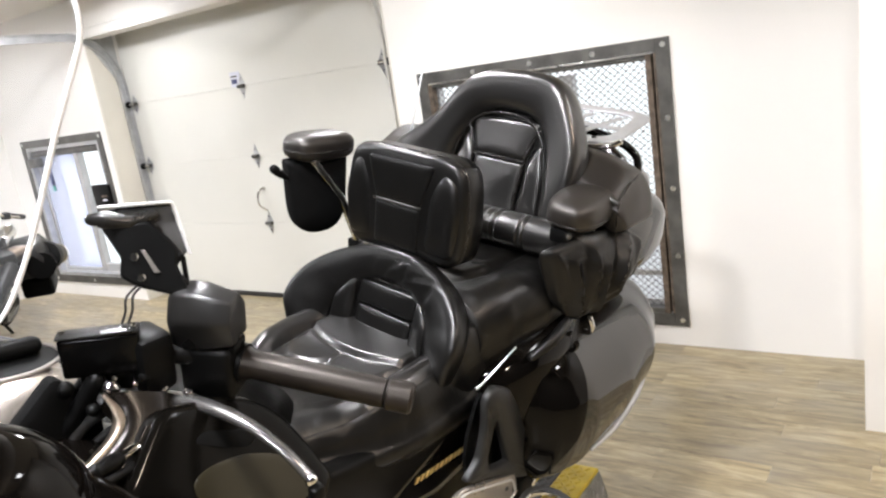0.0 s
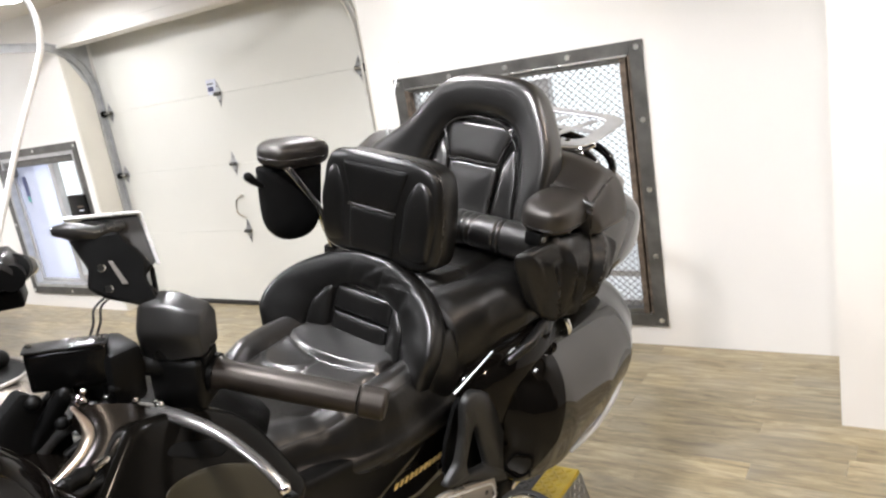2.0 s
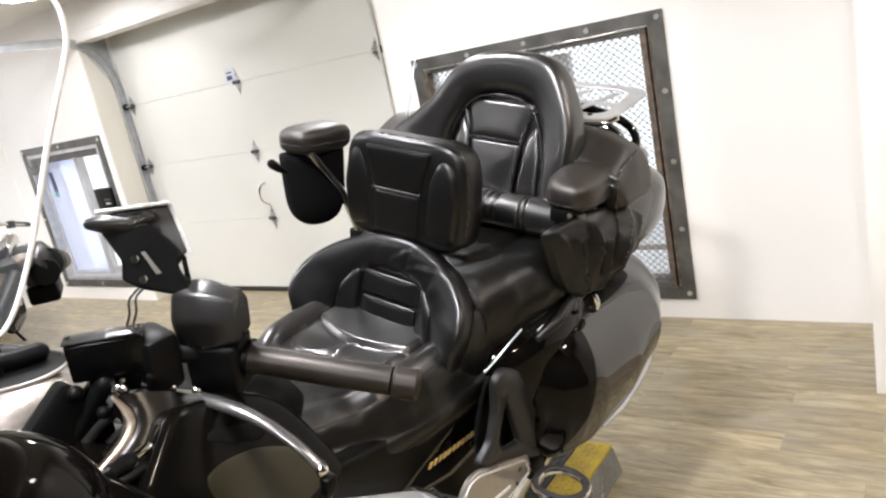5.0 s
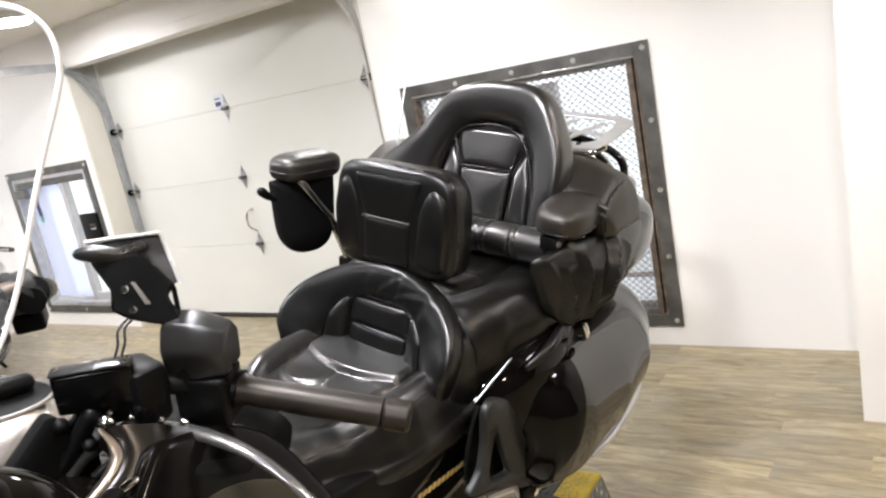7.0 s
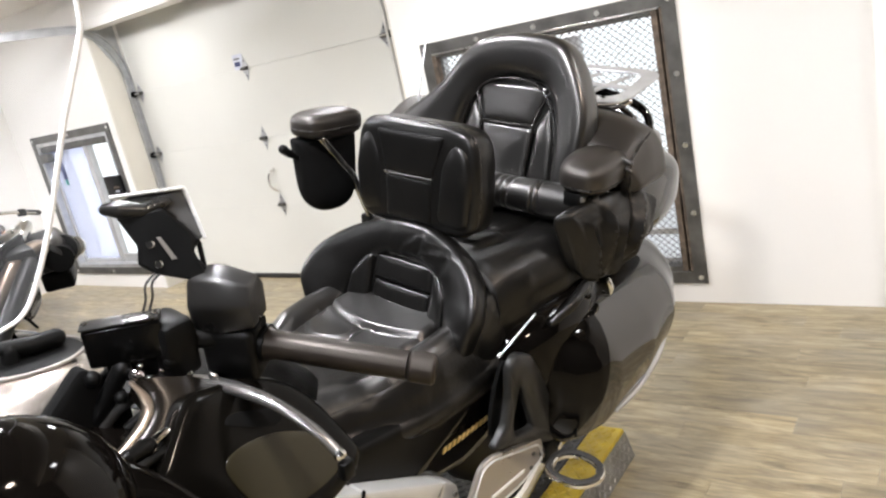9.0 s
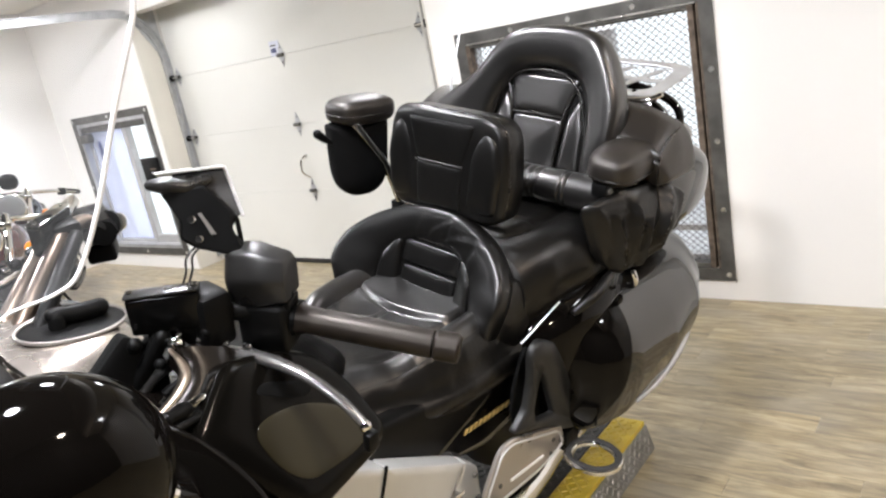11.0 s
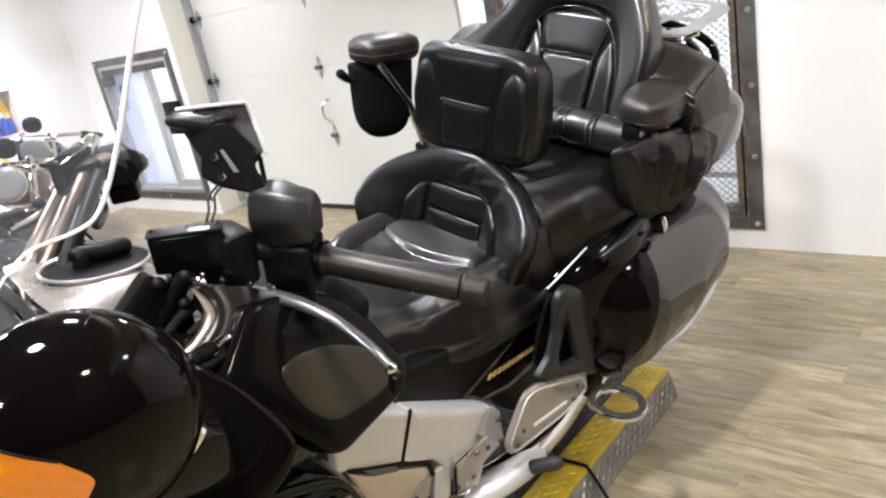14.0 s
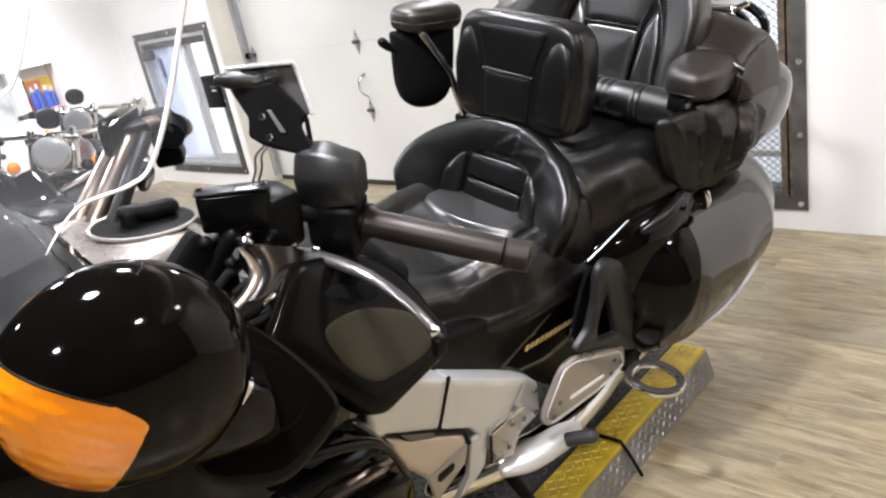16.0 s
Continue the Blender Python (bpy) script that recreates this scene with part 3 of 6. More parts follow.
def bolts(w, win, nx, nz):
    x0, x1, z0, z1 = win
    spots = [(x0 + 0.028 + (x1 - x0 - 0.056) * i / nx, z) for i in range(nx + 1) for z in (z0 + 0.03, z1 - 0.03)]
    spots += [(x, z0 + 0.03 + (z1 - z0 - 0.06) * i / nz) for i in range(1, nz) for x in (x0 + 0.028, x1 - 0.028)]
    for x, z in spots:
        m = facing((x, YW - 0.0105, z), (0, -1, 0))
        bm = disc(m, 0.0125, 0.003, 14)
        part("bolt", bm, BOLT, w)


w1 = steel_frame("window_1", WIN1, "steel-framed window behind a bolted expanded-metal security cage", "dark flat steel bar")
bolts(w1, WIN1, 4, 4)
x0, x1, z0, z1 = WIN1[0] + 0.062, WIN1[1] - 0.062, WIN1[2] + 0.062, WIN1[3] - 0.062
for lo, hi in (((x0, YW - 0.008, z0), (x0 + 0.024, YW + 0.04, z1)), ((x1 - 0.05, YW - 0.008, z0), (x1 - 0.022, YW + 0.05, z1)), ((x1 - 0.012, YW - 0.008, z0), (x1, YW + 0.05, z1))):
    part("angle_bar", block(lo, hi, 0.002), RUST, w1, "rusty welded angle steel", smooth=False)
for lo, hi in (((x0 + 0.024, YW - 0.006, z1 - 0.02), (x1 - 0.05, YW + 0.04, z1)), ((x0 + 0.024, YW - 0.006, z0), (x1 - 0.05, YW + 0.05, z0 + 0.025))):
    part("angle_bar", block(lo, hi, 0.002), STEEL, w1, smooth=False)
# highlight along the top bar's lower edge, made as a bright metal strip
part("lip_highlight", block((x0 + 0.01, YW - 0.015, z1 - 0.004), (x1 - 0.01, YW - 0.0115, z1 + 0.003), 0.001), BOLT, w1, "bright strip standing for the highlight on the frame lip", smooth=False)
bm = bmesh.new()
z = z0 + 0.01
while z < z1:
    box(bm, (x1 - 0.0225, YW + 0.02, z), (x1 - 0.0115, YW + 0.026, z + 0.012))
    z += 0.026
part("weld_tabs", bm, RUST, w1, "row of welded tabs", smooth=False)


def expanded(x0, x1, z0, z1, y, long=0.038, short=0.0165, wide=0.0046, deep=0.003):
    """Expanded metal: zigzag strands that meet at their corners."""
    vs, fs = [], []
    rows, cols = int((z1 - z0) / short), int((x1 - x0) / (long / 2))
    for r in range(rows + 1):
        base = len(vs)
        for c in range(cols + 1):
            up = 1 if (c + r) % 2 else -1
            x, z = x0 + c * long / 2, z0 + (r + 0.5 * up) * short
            for dz, dy in ((-wide / 2, 0), (wide / 2, 0), (wide / 2, deep), (-wide / 2, deep)):
                vs.append((x, y + dy + 0.0015 * up, z + dz))
        for c in range(cols):
            a, b = base + 4 * c, base + 4 * c + 4
            for i in range(4):
                j = (i + 1) % 4
                fs.append((a + i, a + j, b + j, b + i))
    me = bpy.data.meshes.new("expanded_metal")
    me.from_pydata(vs, [], fs)
    me.materials.append(MESHSTEEL)
    return me


net = new("expanded_metal", expanded(x0 + 0.02, x1 - 0.03, z0 + 0.012, z1 - 0.008, YW + 0.03))
net.parent = w1
tagged(net, "grey expanded-metal mesh", "", "", "stuff")
# the glazed window itself, set deep in the opening
GY = YW + 0.052
for lo, hi in (((x0, GY, z0), (x0 + 0.026, GY + 0.05, z1)), ((x1 - 0.05, GY, z0), (x1, GY + 0.05, z1)), ((x0 + 0.026, GY, z1 - 0.03), (x1 - 0.05, GY + 0.05, z1)), ((x0 + 0.026, GY, z0), (x1 - 0.05, GY + 0.05, z0 + 0.05)), ((-1.60, GY - 0.002, z0 + 0.05), (-1.51, GY + 0.05, z1 - 0.05))):
    part("sash", block(lo, hi, 0.004), ALU, w1, "grey aluminium sash", smooth=False)
part("sill_rail", block((x0 + 0.05, GY + 0.004, 0.33), (x1 - 0.05, GY + 0.04, 0.36), 0.003), ALU, w1, smooth=False)
for a, b in ((x0 + 0.026, -1.60), (-1.51, x1 - 0.05)):
    g = part("pane", block((a, GY + 0.02, z0 + 0.05), (b, GY + 0.026, z1 - 0.03)), GLASS, w1, smooth=False)
    g.visible_shadow = False

w2 = steel_frame("window_2", WIN2, "steel-framed window with blue-filmed glass and a bright clear pane", "dark flat steel bar")
bolts(w2, WIN2, 2, 2)
x0, x1, z0, z1 = WIN2[0] + 0.062, WIN2[1] - 0.062, WIN2[2] + 0.062, WIN2[3] - 0.062
for lo, hi in (((x0, YW - 0.007, z0), (x0 + 0.03, YW + 0.05, z1)), ((x1 - 0.03, YW - 0.007, z0), (x1, YW + 0.05, z1)), ((x0 + 0.03, YW - 0.005, z1 - 0.03), (x1 - 0.03, YW + 0.05, z1)), ((x0 + 0.03, YW - 0.005, z0), (x1 - 0.03, YW + 0.05, z0 + 0.03))):
    part("angle_bar", block(lo, hi, 0.002), TRACK, w2, "grey steel angle", smooth=False)
SPLIT = -6.02
part("shade_roll", block((x0 + 0.03, YW + 0.004, z1 - 0.085), (x1 - 0.03, YW + 0.046, z1 - 0.032), 0.012, 3), STEEL, w2, "dark roller shade housing")
bm = bmesh.new()
z = z0 + 0.45
while z < z1 - 0.05:
    box(bm, (x1 - 0.052, YW + 0.03, z), (x1 - 0.03, YW + 0.036, z + 0.022), 0.004)
    z += 0.045
part("cut_edge", bm, STEEL, w2, "scalloped cut edge of steel mesh")
G2 = YW + 0.052
for lo, hi in (((x0 + 0.03, G2, z0 + 0.03), (x0 + 0.05, G2 + 0.04, z1 - 0.03)), ((SPLIT, G2 - 0.004, z0 + 0.03), (SPLIT + 0.07, G2 + 0.05, z1 - 0.03)), ((x0 + 0.05, G2, z0 + 0.03), (SPLIT, G2 + 0.05, z0 + 0.06)), ((SPLIT + 0.07, G2, z0 + 0.03), (x1 - 0.03, G2 + 0.05, z0 + 0.10))):
    part("sash", block(lo, hi, 0.004), ALU, w2, "grey aluminium sash", smooth=False)
g = part("pane", block((x0 + 0.05, G2 + 0.02, z0 + 0.06), (SPLIT, G2 + 0.026, z1)), FILM, w2, "pale blue filmed glass", smooth=False)
g.visible_shadow = False
g = part("pane", block((SPLIT + 0.07, G2 + 0.02, z0 + 0.10), (x1 - 0.03, G2 + 0.026, z1)), GLASS, w2, smooth=False)
g.visible_shadow = False
st = part("sticker", block((-6.50, G2 + 0.012, 0.98), (-6.45, G2 + 0.016, 1.15)), INK, w2, "dark sticker with unreadable print", smooth=False)
part("sticker_foot", block((-6.495, G2 + 0.012, 0.93), (-6.455, G2 + 0.016, 0.978)), TEAL, st, "teal strip", smooth=False)
lk = part("latch_box", block((-5.74, YW - 0.03, 0.70), (-5.50, YW + 0.02, 0.97), 0.008), DARK, w2, "black latch box with worn lettering")
part("print_bar", block((-5.62, YW - 0.033, 0.87), (-5.54, YW - 0.0295, 0.885)), RUST, lk, smooth=False)
part("print_bar", block((-5.61, YW - 0.033, 0.84), (-5.55, YW - 0.0295, 0.852)), PAPER, lk, smooth=False)
cl = part("closer", block((x0 + 0.01, YW - 0.03, z1 - 0.17), (x0 + 0.16, YW + 0.04, z1 - 0.09), 0.02, 3), STEEL, w2, "dark window closer")
# bright outdoors behind the windows
structure("backdrop_near", block((-20.0, 4.3, -0.6), (-5.2, 4.35, 4.0)), DAYLIGHT, "bright overcast daylight close outside the window", "backdrop")
structure("backdrop", block((-20.0, 6.5, -0.6), (3.5, 6.55, 5.5)), DAYLIGHT, "bright overcast daylight outside", "backdrop")
structure("ground", block((-30, YW + T, -0.06), (30, 40, -0.02)), SNOW, "pale paving outside the windows", "ground")

# ---- ceiling lamps ----
first = None
for lx, ly in LAMP_SPOTS:
    if first is None:
        first = thing("ceiling_lamp", pose(lx, ly, HIGH - DROP + 0.075), "round white hanging lamp, lit", "ceiling lamp", "lamps on the ceiling")
        part("cord", tube([(0, 0, 0), (0, 0, DROP - 0.075)], 0.006, 8), DARK, first)
        part("housing", tube([(0, 0, 0), (0, 0, -0.05)], [0.13, 0.14], 24, round_ends=False), WALL, first)
        part("diffuser", disc(pose(0, 0, -0.0655), 0.125, 0.012, 24), LAMPGLOW, first, "glowing diffuser")
    else:
        copy_thing(first, pose(lx, ly, HIGH - DROP + 0.075))
for lx, ly in LOW_SPOTS:
    low = thing("ceiling_lamp", pose(lx, ly, CEIL), "flat round lamp fixed to the low ceiling, lit", "ceiling lamp", "lamps on the low ceiling")
    part("housing", tube([(0, 0, -0.002), (0, 0, -0.05)], [0.13, 0.14], 24, round_ends=False), WALL, low)
    part("diffuser", disc(pose(0, 0, -0.0655), 0.125, 0.012, 24), LAMPGLOW, low, "glowing diffuser")

# ---- shelf goods in the niches ----
def bottle(x, y, z, r, h, material, label):
    b = thing("bottle", pose(x, y, z), label, "bottle", "goods on the wall shelf")
    part("body", tube([(0, 0, 0), (0, 0, h * 0.62), (0, 0, h * 0.74), (0, 0, h * 0.80)], [r, r, r * 0.75, r * 0.4], 14, round_ends=False), material, b)
    part("cap", tube([(0, 0, h * 0.80), (0, 0, h)], r * 0.45, 10, round_ends=False), PAPER, b)
    return b


def paint(name, c):
    return surface(name, c, 0.35, vary=0.1, scale=30, bump=0.0)


BLUE, RED, YEL, ORANGE = paint("blue_plastic", (0.03, 0.08, 0.42)), paint("red_plastic", (0.62, 0.04, 0.03)), paint("yellow_plastic", (0.75, 0.48, 0.03)), paint("orange_plastic", (0.8, 0.2, 0.03))
PINK = paint("pink_board", (0.75, 0.36, 0.36))
nx = XL - 0.11
for i, (dy, r, h, mt, lb) in enumerate(((0.035, 0.02, 0.16, RED, "red bottle with a white cap on the shelf"), (0.085, 0.028, 0.20, BLUE, "blue bottle with a pale cap on the shelf"), (0.14, 0.026, 0.22, BLUE, "tall blue bottle on the shelf"), (0.20, 0.03, 0.19, BLUE, "blue bottle on the shelf"), (0.255, 0.024, 0.17, BLUE, "small blue bottle on the shelf"))):
    bottle(nx + 0.02 * (i % 2), 2.40 + dy, 0.935, r, h, mt, lb)
cb = thing("yellow_box", pose(XL - 0.165, 2.57, 0.935), "yellow and orange carton on the shelf", "box")
part("carton", block((-0.03, -0.10, 0), (0.03, 0.12, 0.27), 0.003), YEL, cb)
part("carton_flap", block((0.031, -0.10, 0.17), (0.036, 0.02, 0.25), 0.001), ORANGE, cb, "orange printed flap")
sh = thing("shelf_board", pose(XL - 0.1, 2.55, 0.905), "pink-edged shelf board in the wall niche", "shelf")
part("board", block((-0.098, -0.148, -0.0), (0.098, 0.148, 0.028), 0.003), PINK, sh)
pn = thing("grey_panel", pose(XL - 0.10, 2.125, 1.08), "grey marbled panel standing in the niche", "panel")
part("panel", block((-0.01, -0.173, -0.22), (0.01, 0.173, 0.215), 0.003), surface("grey_marbled_board", (0.45, 0.47, 0.46), 0.4, vary=0.35, scale=7, bump=0.0), pn)

# ---- motorcycle lift platform ----
PX0, PX1, PY0, PY1, PZ = -1.95, -0.955, -1.1, 2.04, 0.10
lift = thing("lift_platform", pose(0, 0, 0), "low motorcycle lift with diamond plate deck and yellow edges", "lift platform")
part("deck", block((PX0 + 0.11, PY0, 0.02), (PX1 - 0.11, PY1, PZ - 0.004), 0.003), BLACKPLATE, lift, "black diamond-plate deck", smooth=False)


def treads(x0, x1, y0, y1, z, m=None, step=0.021):
    """Raised lozenges of diamond plate, set alternately."""
    vs, fs = [], []
    nx, ny = int((x1 - x0) / step), int((y1 - y0) / step)
    for i in range(nx):
        for j in range(ny):
            cx, cy = x0 + (i + 0.5) * step, y0 + (j + 0.5) * step
            a = radians(45 if (i + j) % 2 else -45)
            u, w = Vector((math.cos(a), math.sin(a), 0)), Vector((-math.sin(a), math.cos(a), 0))
            base = len(vs)
            c = Vector((cx, cy, z))
            pts = [c + u * 0.0135, c + w * 0.0045, c - u * 0.0135, c - w * 0.0045, c + u * 0.004 + Vector((0, 0, 0.0038)), c - u * 0.004 + Vector((0, 0, 0.0038))]
            vs += [m @ p if m else p for p in pts]
            fs += [tuple(base + k for k in f) for f in ((0, 1, 4), (1, 2, 5, 4), (2, 3, 5), (3, 0, 4, 5))]
    me = bpy.data.meshes.new("treads")
    me.from_pydata([tuple(v) for v in vs], [], fs)
    return me


def tread_part(material, label, *a, **k):
    me = treads(*a, **k)
    me.materials.append(material)
    ob = new("treads", me)
    ob.parent = lift
    tagged(ob, label, "", "", "stuff")


tread_part(BLACKPLATE, "raised lozenges of black plate", PX0 + 0.12, PX1 - 0.115, 0.2, PY1 - 0.02, PZ - 0.004)
SPLIT = 1.47
for xa, xb in ((PX1 - 0.105, PX1), (PX0, PX0 + 0.105)):
    for ya, yb in ((PY0, SPLIT - 0.004), (SPLIT + 0.004, PY1)):
        part("edge_strip", block((xa, ya, 0.02), (xb, yb, PZ), 0.004), YELLOW, lift, "yellow painted edge strip", smooth=False)
    tread_part(YELLOW, "raised lozenges of yellow plate", xa + 0.003, xb, 0.2, PY1 - 0.01, PZ)
for s, xe in ((1, PX1), (-1, PX0)):
    m = Matrix.Translation((xe + s * 0.004, 0, PZ - 0.012)) @ Matrix.Rotation(s * radians(76), 4, "Y")
    w = 0.102 * s
    for ya, yb in ((PY0, SPLIT - 0.004), (SPLIT + 0.004, PY1)):
        part("side_plate", block((min(0, w), ya, -0.004), (max(0, w), yb, 0), 0.001, 1, m), PLATE, lift, "galvanised diamond-plate skirt", smooth=False)
    tread_part(PLATE, "raised lozenges of bare plate", min(0, w) + 0.002, max(0, w), 0.2, PY1 - 0.01, 0.0, m)
part("joint_strap", tube([(PX1 - 0.11, SPLIT, PZ + 0.003), (PX1 - 0.005, SPLIT, PZ + 0.004), (PX1 + 0.012, SPLIT, PZ - 0.02), (PX1 + 0.05, SPLIT, 0.01)], 0.005, 8), DARK, lift, "black strap over the joint")

# ---- the touring motorcycle: x forward from the rear axle, y to its left, z up from its tyres ----
BIKE = Matrix.Translation((-1.223, 1.684, 0.152)) @ Matrix.Rotation(radians(-96), 4, "Z") @ Matrix.Rotation(radians(-12.5), 4, "X")
bike = thing("touring_motorcycle", BIKE, "black touring motorcycle with leather seats and chrome, leaning on its stand", "motorcycle")


def wheel(x, r, w):
    t = part("wheel", tube([(x + (r - w * 0.5) * math.cos(a), 0, r + (r - w * 0.5) * math.sin(a)) for a in [2 * math.pi * k / 48 for k in range(48)]], w * 0.5, 14, closed=True, up=(0, 1, 0)), RUBBER, bike, "black road tyre")
    part("rim", tube([(x + (r - w * 0.95) * math.cos(a), 0, r + (r - w * 0.95) * math.sin(a)) for a in [2 * math.pi * k / 40 for k in range(40)]], w * 0.3, 10, closed=True, up=(0, 1, 0)), SILVER, t)
    for k in range(5):
        a = 2 * math.pi * k / 5 + 0.3
        part("spoke", tube([(x, 0, r), (x + (r - w) * math.cos(a), 0, r + (r - w) * math.sin(a))], 0.018, 8), SILVER, t)
    part("hub", tube([(x, -0.07, r), (x, 0.07, r)], 0.05, 20), ENGINE, t)
    for s in (-1, 1):
        part("brake_disc", disc(facing((x, s * 0.085, r), (0, s, 0)), r * 0.42, 0.005, 32), CHROME, t)


wheel(0.0, 0.315, 0.17)
wheel(1.69, 0.325, 0.13)

# core of frame and engine
part("frame_core", hull([(0.12, 0, 0.50, 0.12, 0.16), (0.5, 0, 0.48, 0.15, 0.20), (0.95, 0, 0.46, 0.17, 0.22), (1.25, 0, 0.55, 0.15, 0.25)], 4), DARK, bike)
part("rear_fender", hull([(0.25, 0, 0.60, 0.13, 0.12), (-0.1, 0, 0.64, 0.14, 0.12), (-0.42, 0, 0.58, 0.13, 0.14), (-0.55, 0, 0.46, 0.11, 0.14)], 3), GLOSS, bike)
part("front_fender", hull([(1.34, 0, 0.48, 0.06, 0.10), (1.5, 0, 0.62, 0.09, 0.09), (1.7, 0, 0.66, 0.10, 0.07), (1.9, 0, 0.58, 0.09, 0.10), (2.02, 0, 0.44, 0.06, 0.08)], 2.6), GLOSS, bike)
for s in (-1, 1):
    f = part("fork_leg", tube([(1.69, s * 0.12, 0.32), (1.44, s * 0.12, 0.95)], 0.028, 14), CHROME, bike)

# fairing
fairing = part("fairing", hull([(1.16, 0, 0.70, 0.28, 0.20), (1.26, 0, 0.74, 0.345, 0.235), (1.40, 0, 0.80, 0.365, 0.25), (1.56, 0, 0.84, 0.34, 0.23), (1.72, 0, 0.84, 0.26, 0.19), (1.84, 0, 0.82, 0.15, 0.12)], 3.0, 56, 6), GLOSS_DEEP, bike, "glossy black front fairing")
for s in (-1, 1):
    lamp = part("headlight", pillow(facing((1.80, s * 0.13, 0.84), (0.9, s * 0.42, 0.1)), corners([(-0.10, -0.05), (0.10, -0.04), (0.09, 0.05), (-0.09, 0.045)], 0.03), 0.03, 0.02), CLEARLENS, fairing, "clear headlight lens")

def to_side(points, s):
    return [(x, s * y, z) for x, y, z in points]


# side fairing behind the front, with its pocket lid and inner trim
for s in (1, -1):
    drop = 0.0 if s > 0 else 0.14
    cowl_m = facing((1.042, s * 0.33, 0.916 - drop), (-0.19, s * 0.87, 0.46))
    def flip(points):
        return points if s > 0 else [(-x, y) for x, y in points][::-1]
    cowl = part("side_cowl", pillow(cowl_m, corners(flip([(-0.180, 0.046), (-0.085, 0.116), (0.030, 0.080), (0.095, 0.014), (0.133, -0.120), (0.105, -0.145), (-0.070, -0.148), (-0.110, -0.080)]), [0.02, 0.02, 0.05, 0.06, 0.012, 0.03, 0.03, 0.05]), 0.020, 0.05, 5, 14), COWL, bike, "glossy black side fairing")
    part("cowl_body", hull([(0.97, s * 0.20, 0.74, 0.06, 0.05), (1.05, s * 0.20, 0.77, 0.115, 0.11), (1.14, s * 0.20, 0.785, 0.155, 0.155), (1.24, s * 0.20, 0.775, 0.185, 0.205), (1.36, s * 0.195, 0.78, 0.19, 0.22), (1.45, s * 0.185, 0.79, 0.18, 0.21)], 2.8, 56, 6), GLOSS_DEEP, cowl)
    part("pocket_lid", pillow(cowl_m @ pose(0, 0, 0.0180), corners(flip([(-0.100, 0.014), (-0.060, 0.018), (0.0, 0.0), (0.060, -0.040), (0.104, -0.105), (0.050, -0.117), (-0.055, -0.100), (-0.090, -0.050)]), 0.028), 0.005, 0.004, 6), OLIVE, cowl, "smoked olive-black pocket lid")
    part("vent_slot", pillow(cowl_m @ pose(0, 0, 0.0165), corners(flip([(-0.071, 0.055), (-0.050, 0.063), (0.019, 0.028), (0.034, 0.006), (0.012, 0.0), (-0.030, 0.024)]), 0.014), 0.0045, 0.004, 4), CLOTH, cowl, "black vent slot")
    # sloping shoulder that carries the mirror
    shoulder_m = facing((1.21, s * 0.40, 0.875), (0.1, s * 0.87, 0.45))
    part("mirror_shoulder", pillow(shoulder_m, corners(flip([(-0.055, 0.168), (0.010, 0.090), (0.045, 0.024), (0.058, -0.020), (0.030, -0.05), (-0.050, -0.085), (-0.140, -0.04), (-0.150, 0.12)]), 0.035), 0.016, 0.10, 5, 12), GLOSS_DEEP, bike, "glossy black mirror shoulder")
    part("shoulder_panel", pillow(shoulder_m @ pose(0, 0, 0.014), corners(flip([(-0.045, 0.115), (0.0, 0.080), (0.030, 0.020), (-0.015, -0.020), (-0.075, 0.0), (-0.100, 0.055)]), 0.02), 0.004, 0.004, 6), COWL, bike, "dark gloss facet")
    # lower louvred cowl
    low = part("lower_cowl", hull([(0.985, s * 0.30, 0.50, 0.05, 0.05), (1.04, s * 0.29, 0.53, 0.09, 0.12), (1.14, s * 0.28, 0.55, 0.12, 0.19), (1.30, s * 0.26, 0.56, 0.13, 0.21), (1.45, s * 0.22, 0.58, 0.11, 0.18)], 3.0, 44, 5), GLOSS_DEEP, bike, "glossy black engine cowl")
    for k in range(3):
        part("louvre", tube(spline([(1.03 + 0.02 * k, s * (0.385 - 0.006 * k), 0.60 + 0.045 * k), (1.12, s * 0.405, 0.64 + 0.045 * k), (1.25, s * 0.40, 0.655 + 0.045 * k)], 5), 0.011, 8, flat=0.6), BROWN_CHROME if k == 1 else SATIN, low)
    part("cowl_rim", tube(spline([(1.30, s * 0.415, 0.832), (1.204, s * 0.42, 0.802), (1.115, s * 0.41, 0.752), (1.068, s * 0.40, 0.694), (1.026, s * 0.39, 0.593)], 7), [0.006, 0.009, 0.009, 0.006, 0.004], 10), GLOSS_DEEP, low, "polished cowl rim")
    part("cowl_face", hull([(1.0, s * 0.31, 0.52, 0.05, 0.07), (1.06, s * 0.30, 0.57, 0.085, 0.13), (1.14, s * 0.295, 0.60, 0.105, 0.16), (1.26, s * 0.29, 0.62, 0.115, 0.18), (1.40, s * 0.26, 0.64, 0.11, 0.17)], 2.8, 44, 5), GLOSS_DEEP, low)
    # curved inner trim beside the bars
    ca, cb, cc, cd = (Vector((x, s * y, z)) for x, y, z in ((1.170, 0.245, 1.036), (1.085, 0.268, 1.004), (1.135, 0.325, 0.942), (1.248, 0.295, 0.974)))
    bm = bmesh.new()
    loops = []
    for i in range(13):
        v = i / 12
        row = []
        for j in range(13):
            u = j / 12
            q = (ca * (1 - u) + cb * u) * (1 - v) + (cd * (1 - u) + cc * u) * v
            q = q + Vector((-0.036, s * 0.004, -0.004)) * math.sin(math.pi * v) * (1 - u)
            lift_up = 0.014 * (1 - (2 * u - 1) ** 4)
            row.append(q + Vector((0.0, s * 0.5, 0.8)) * lift_up)
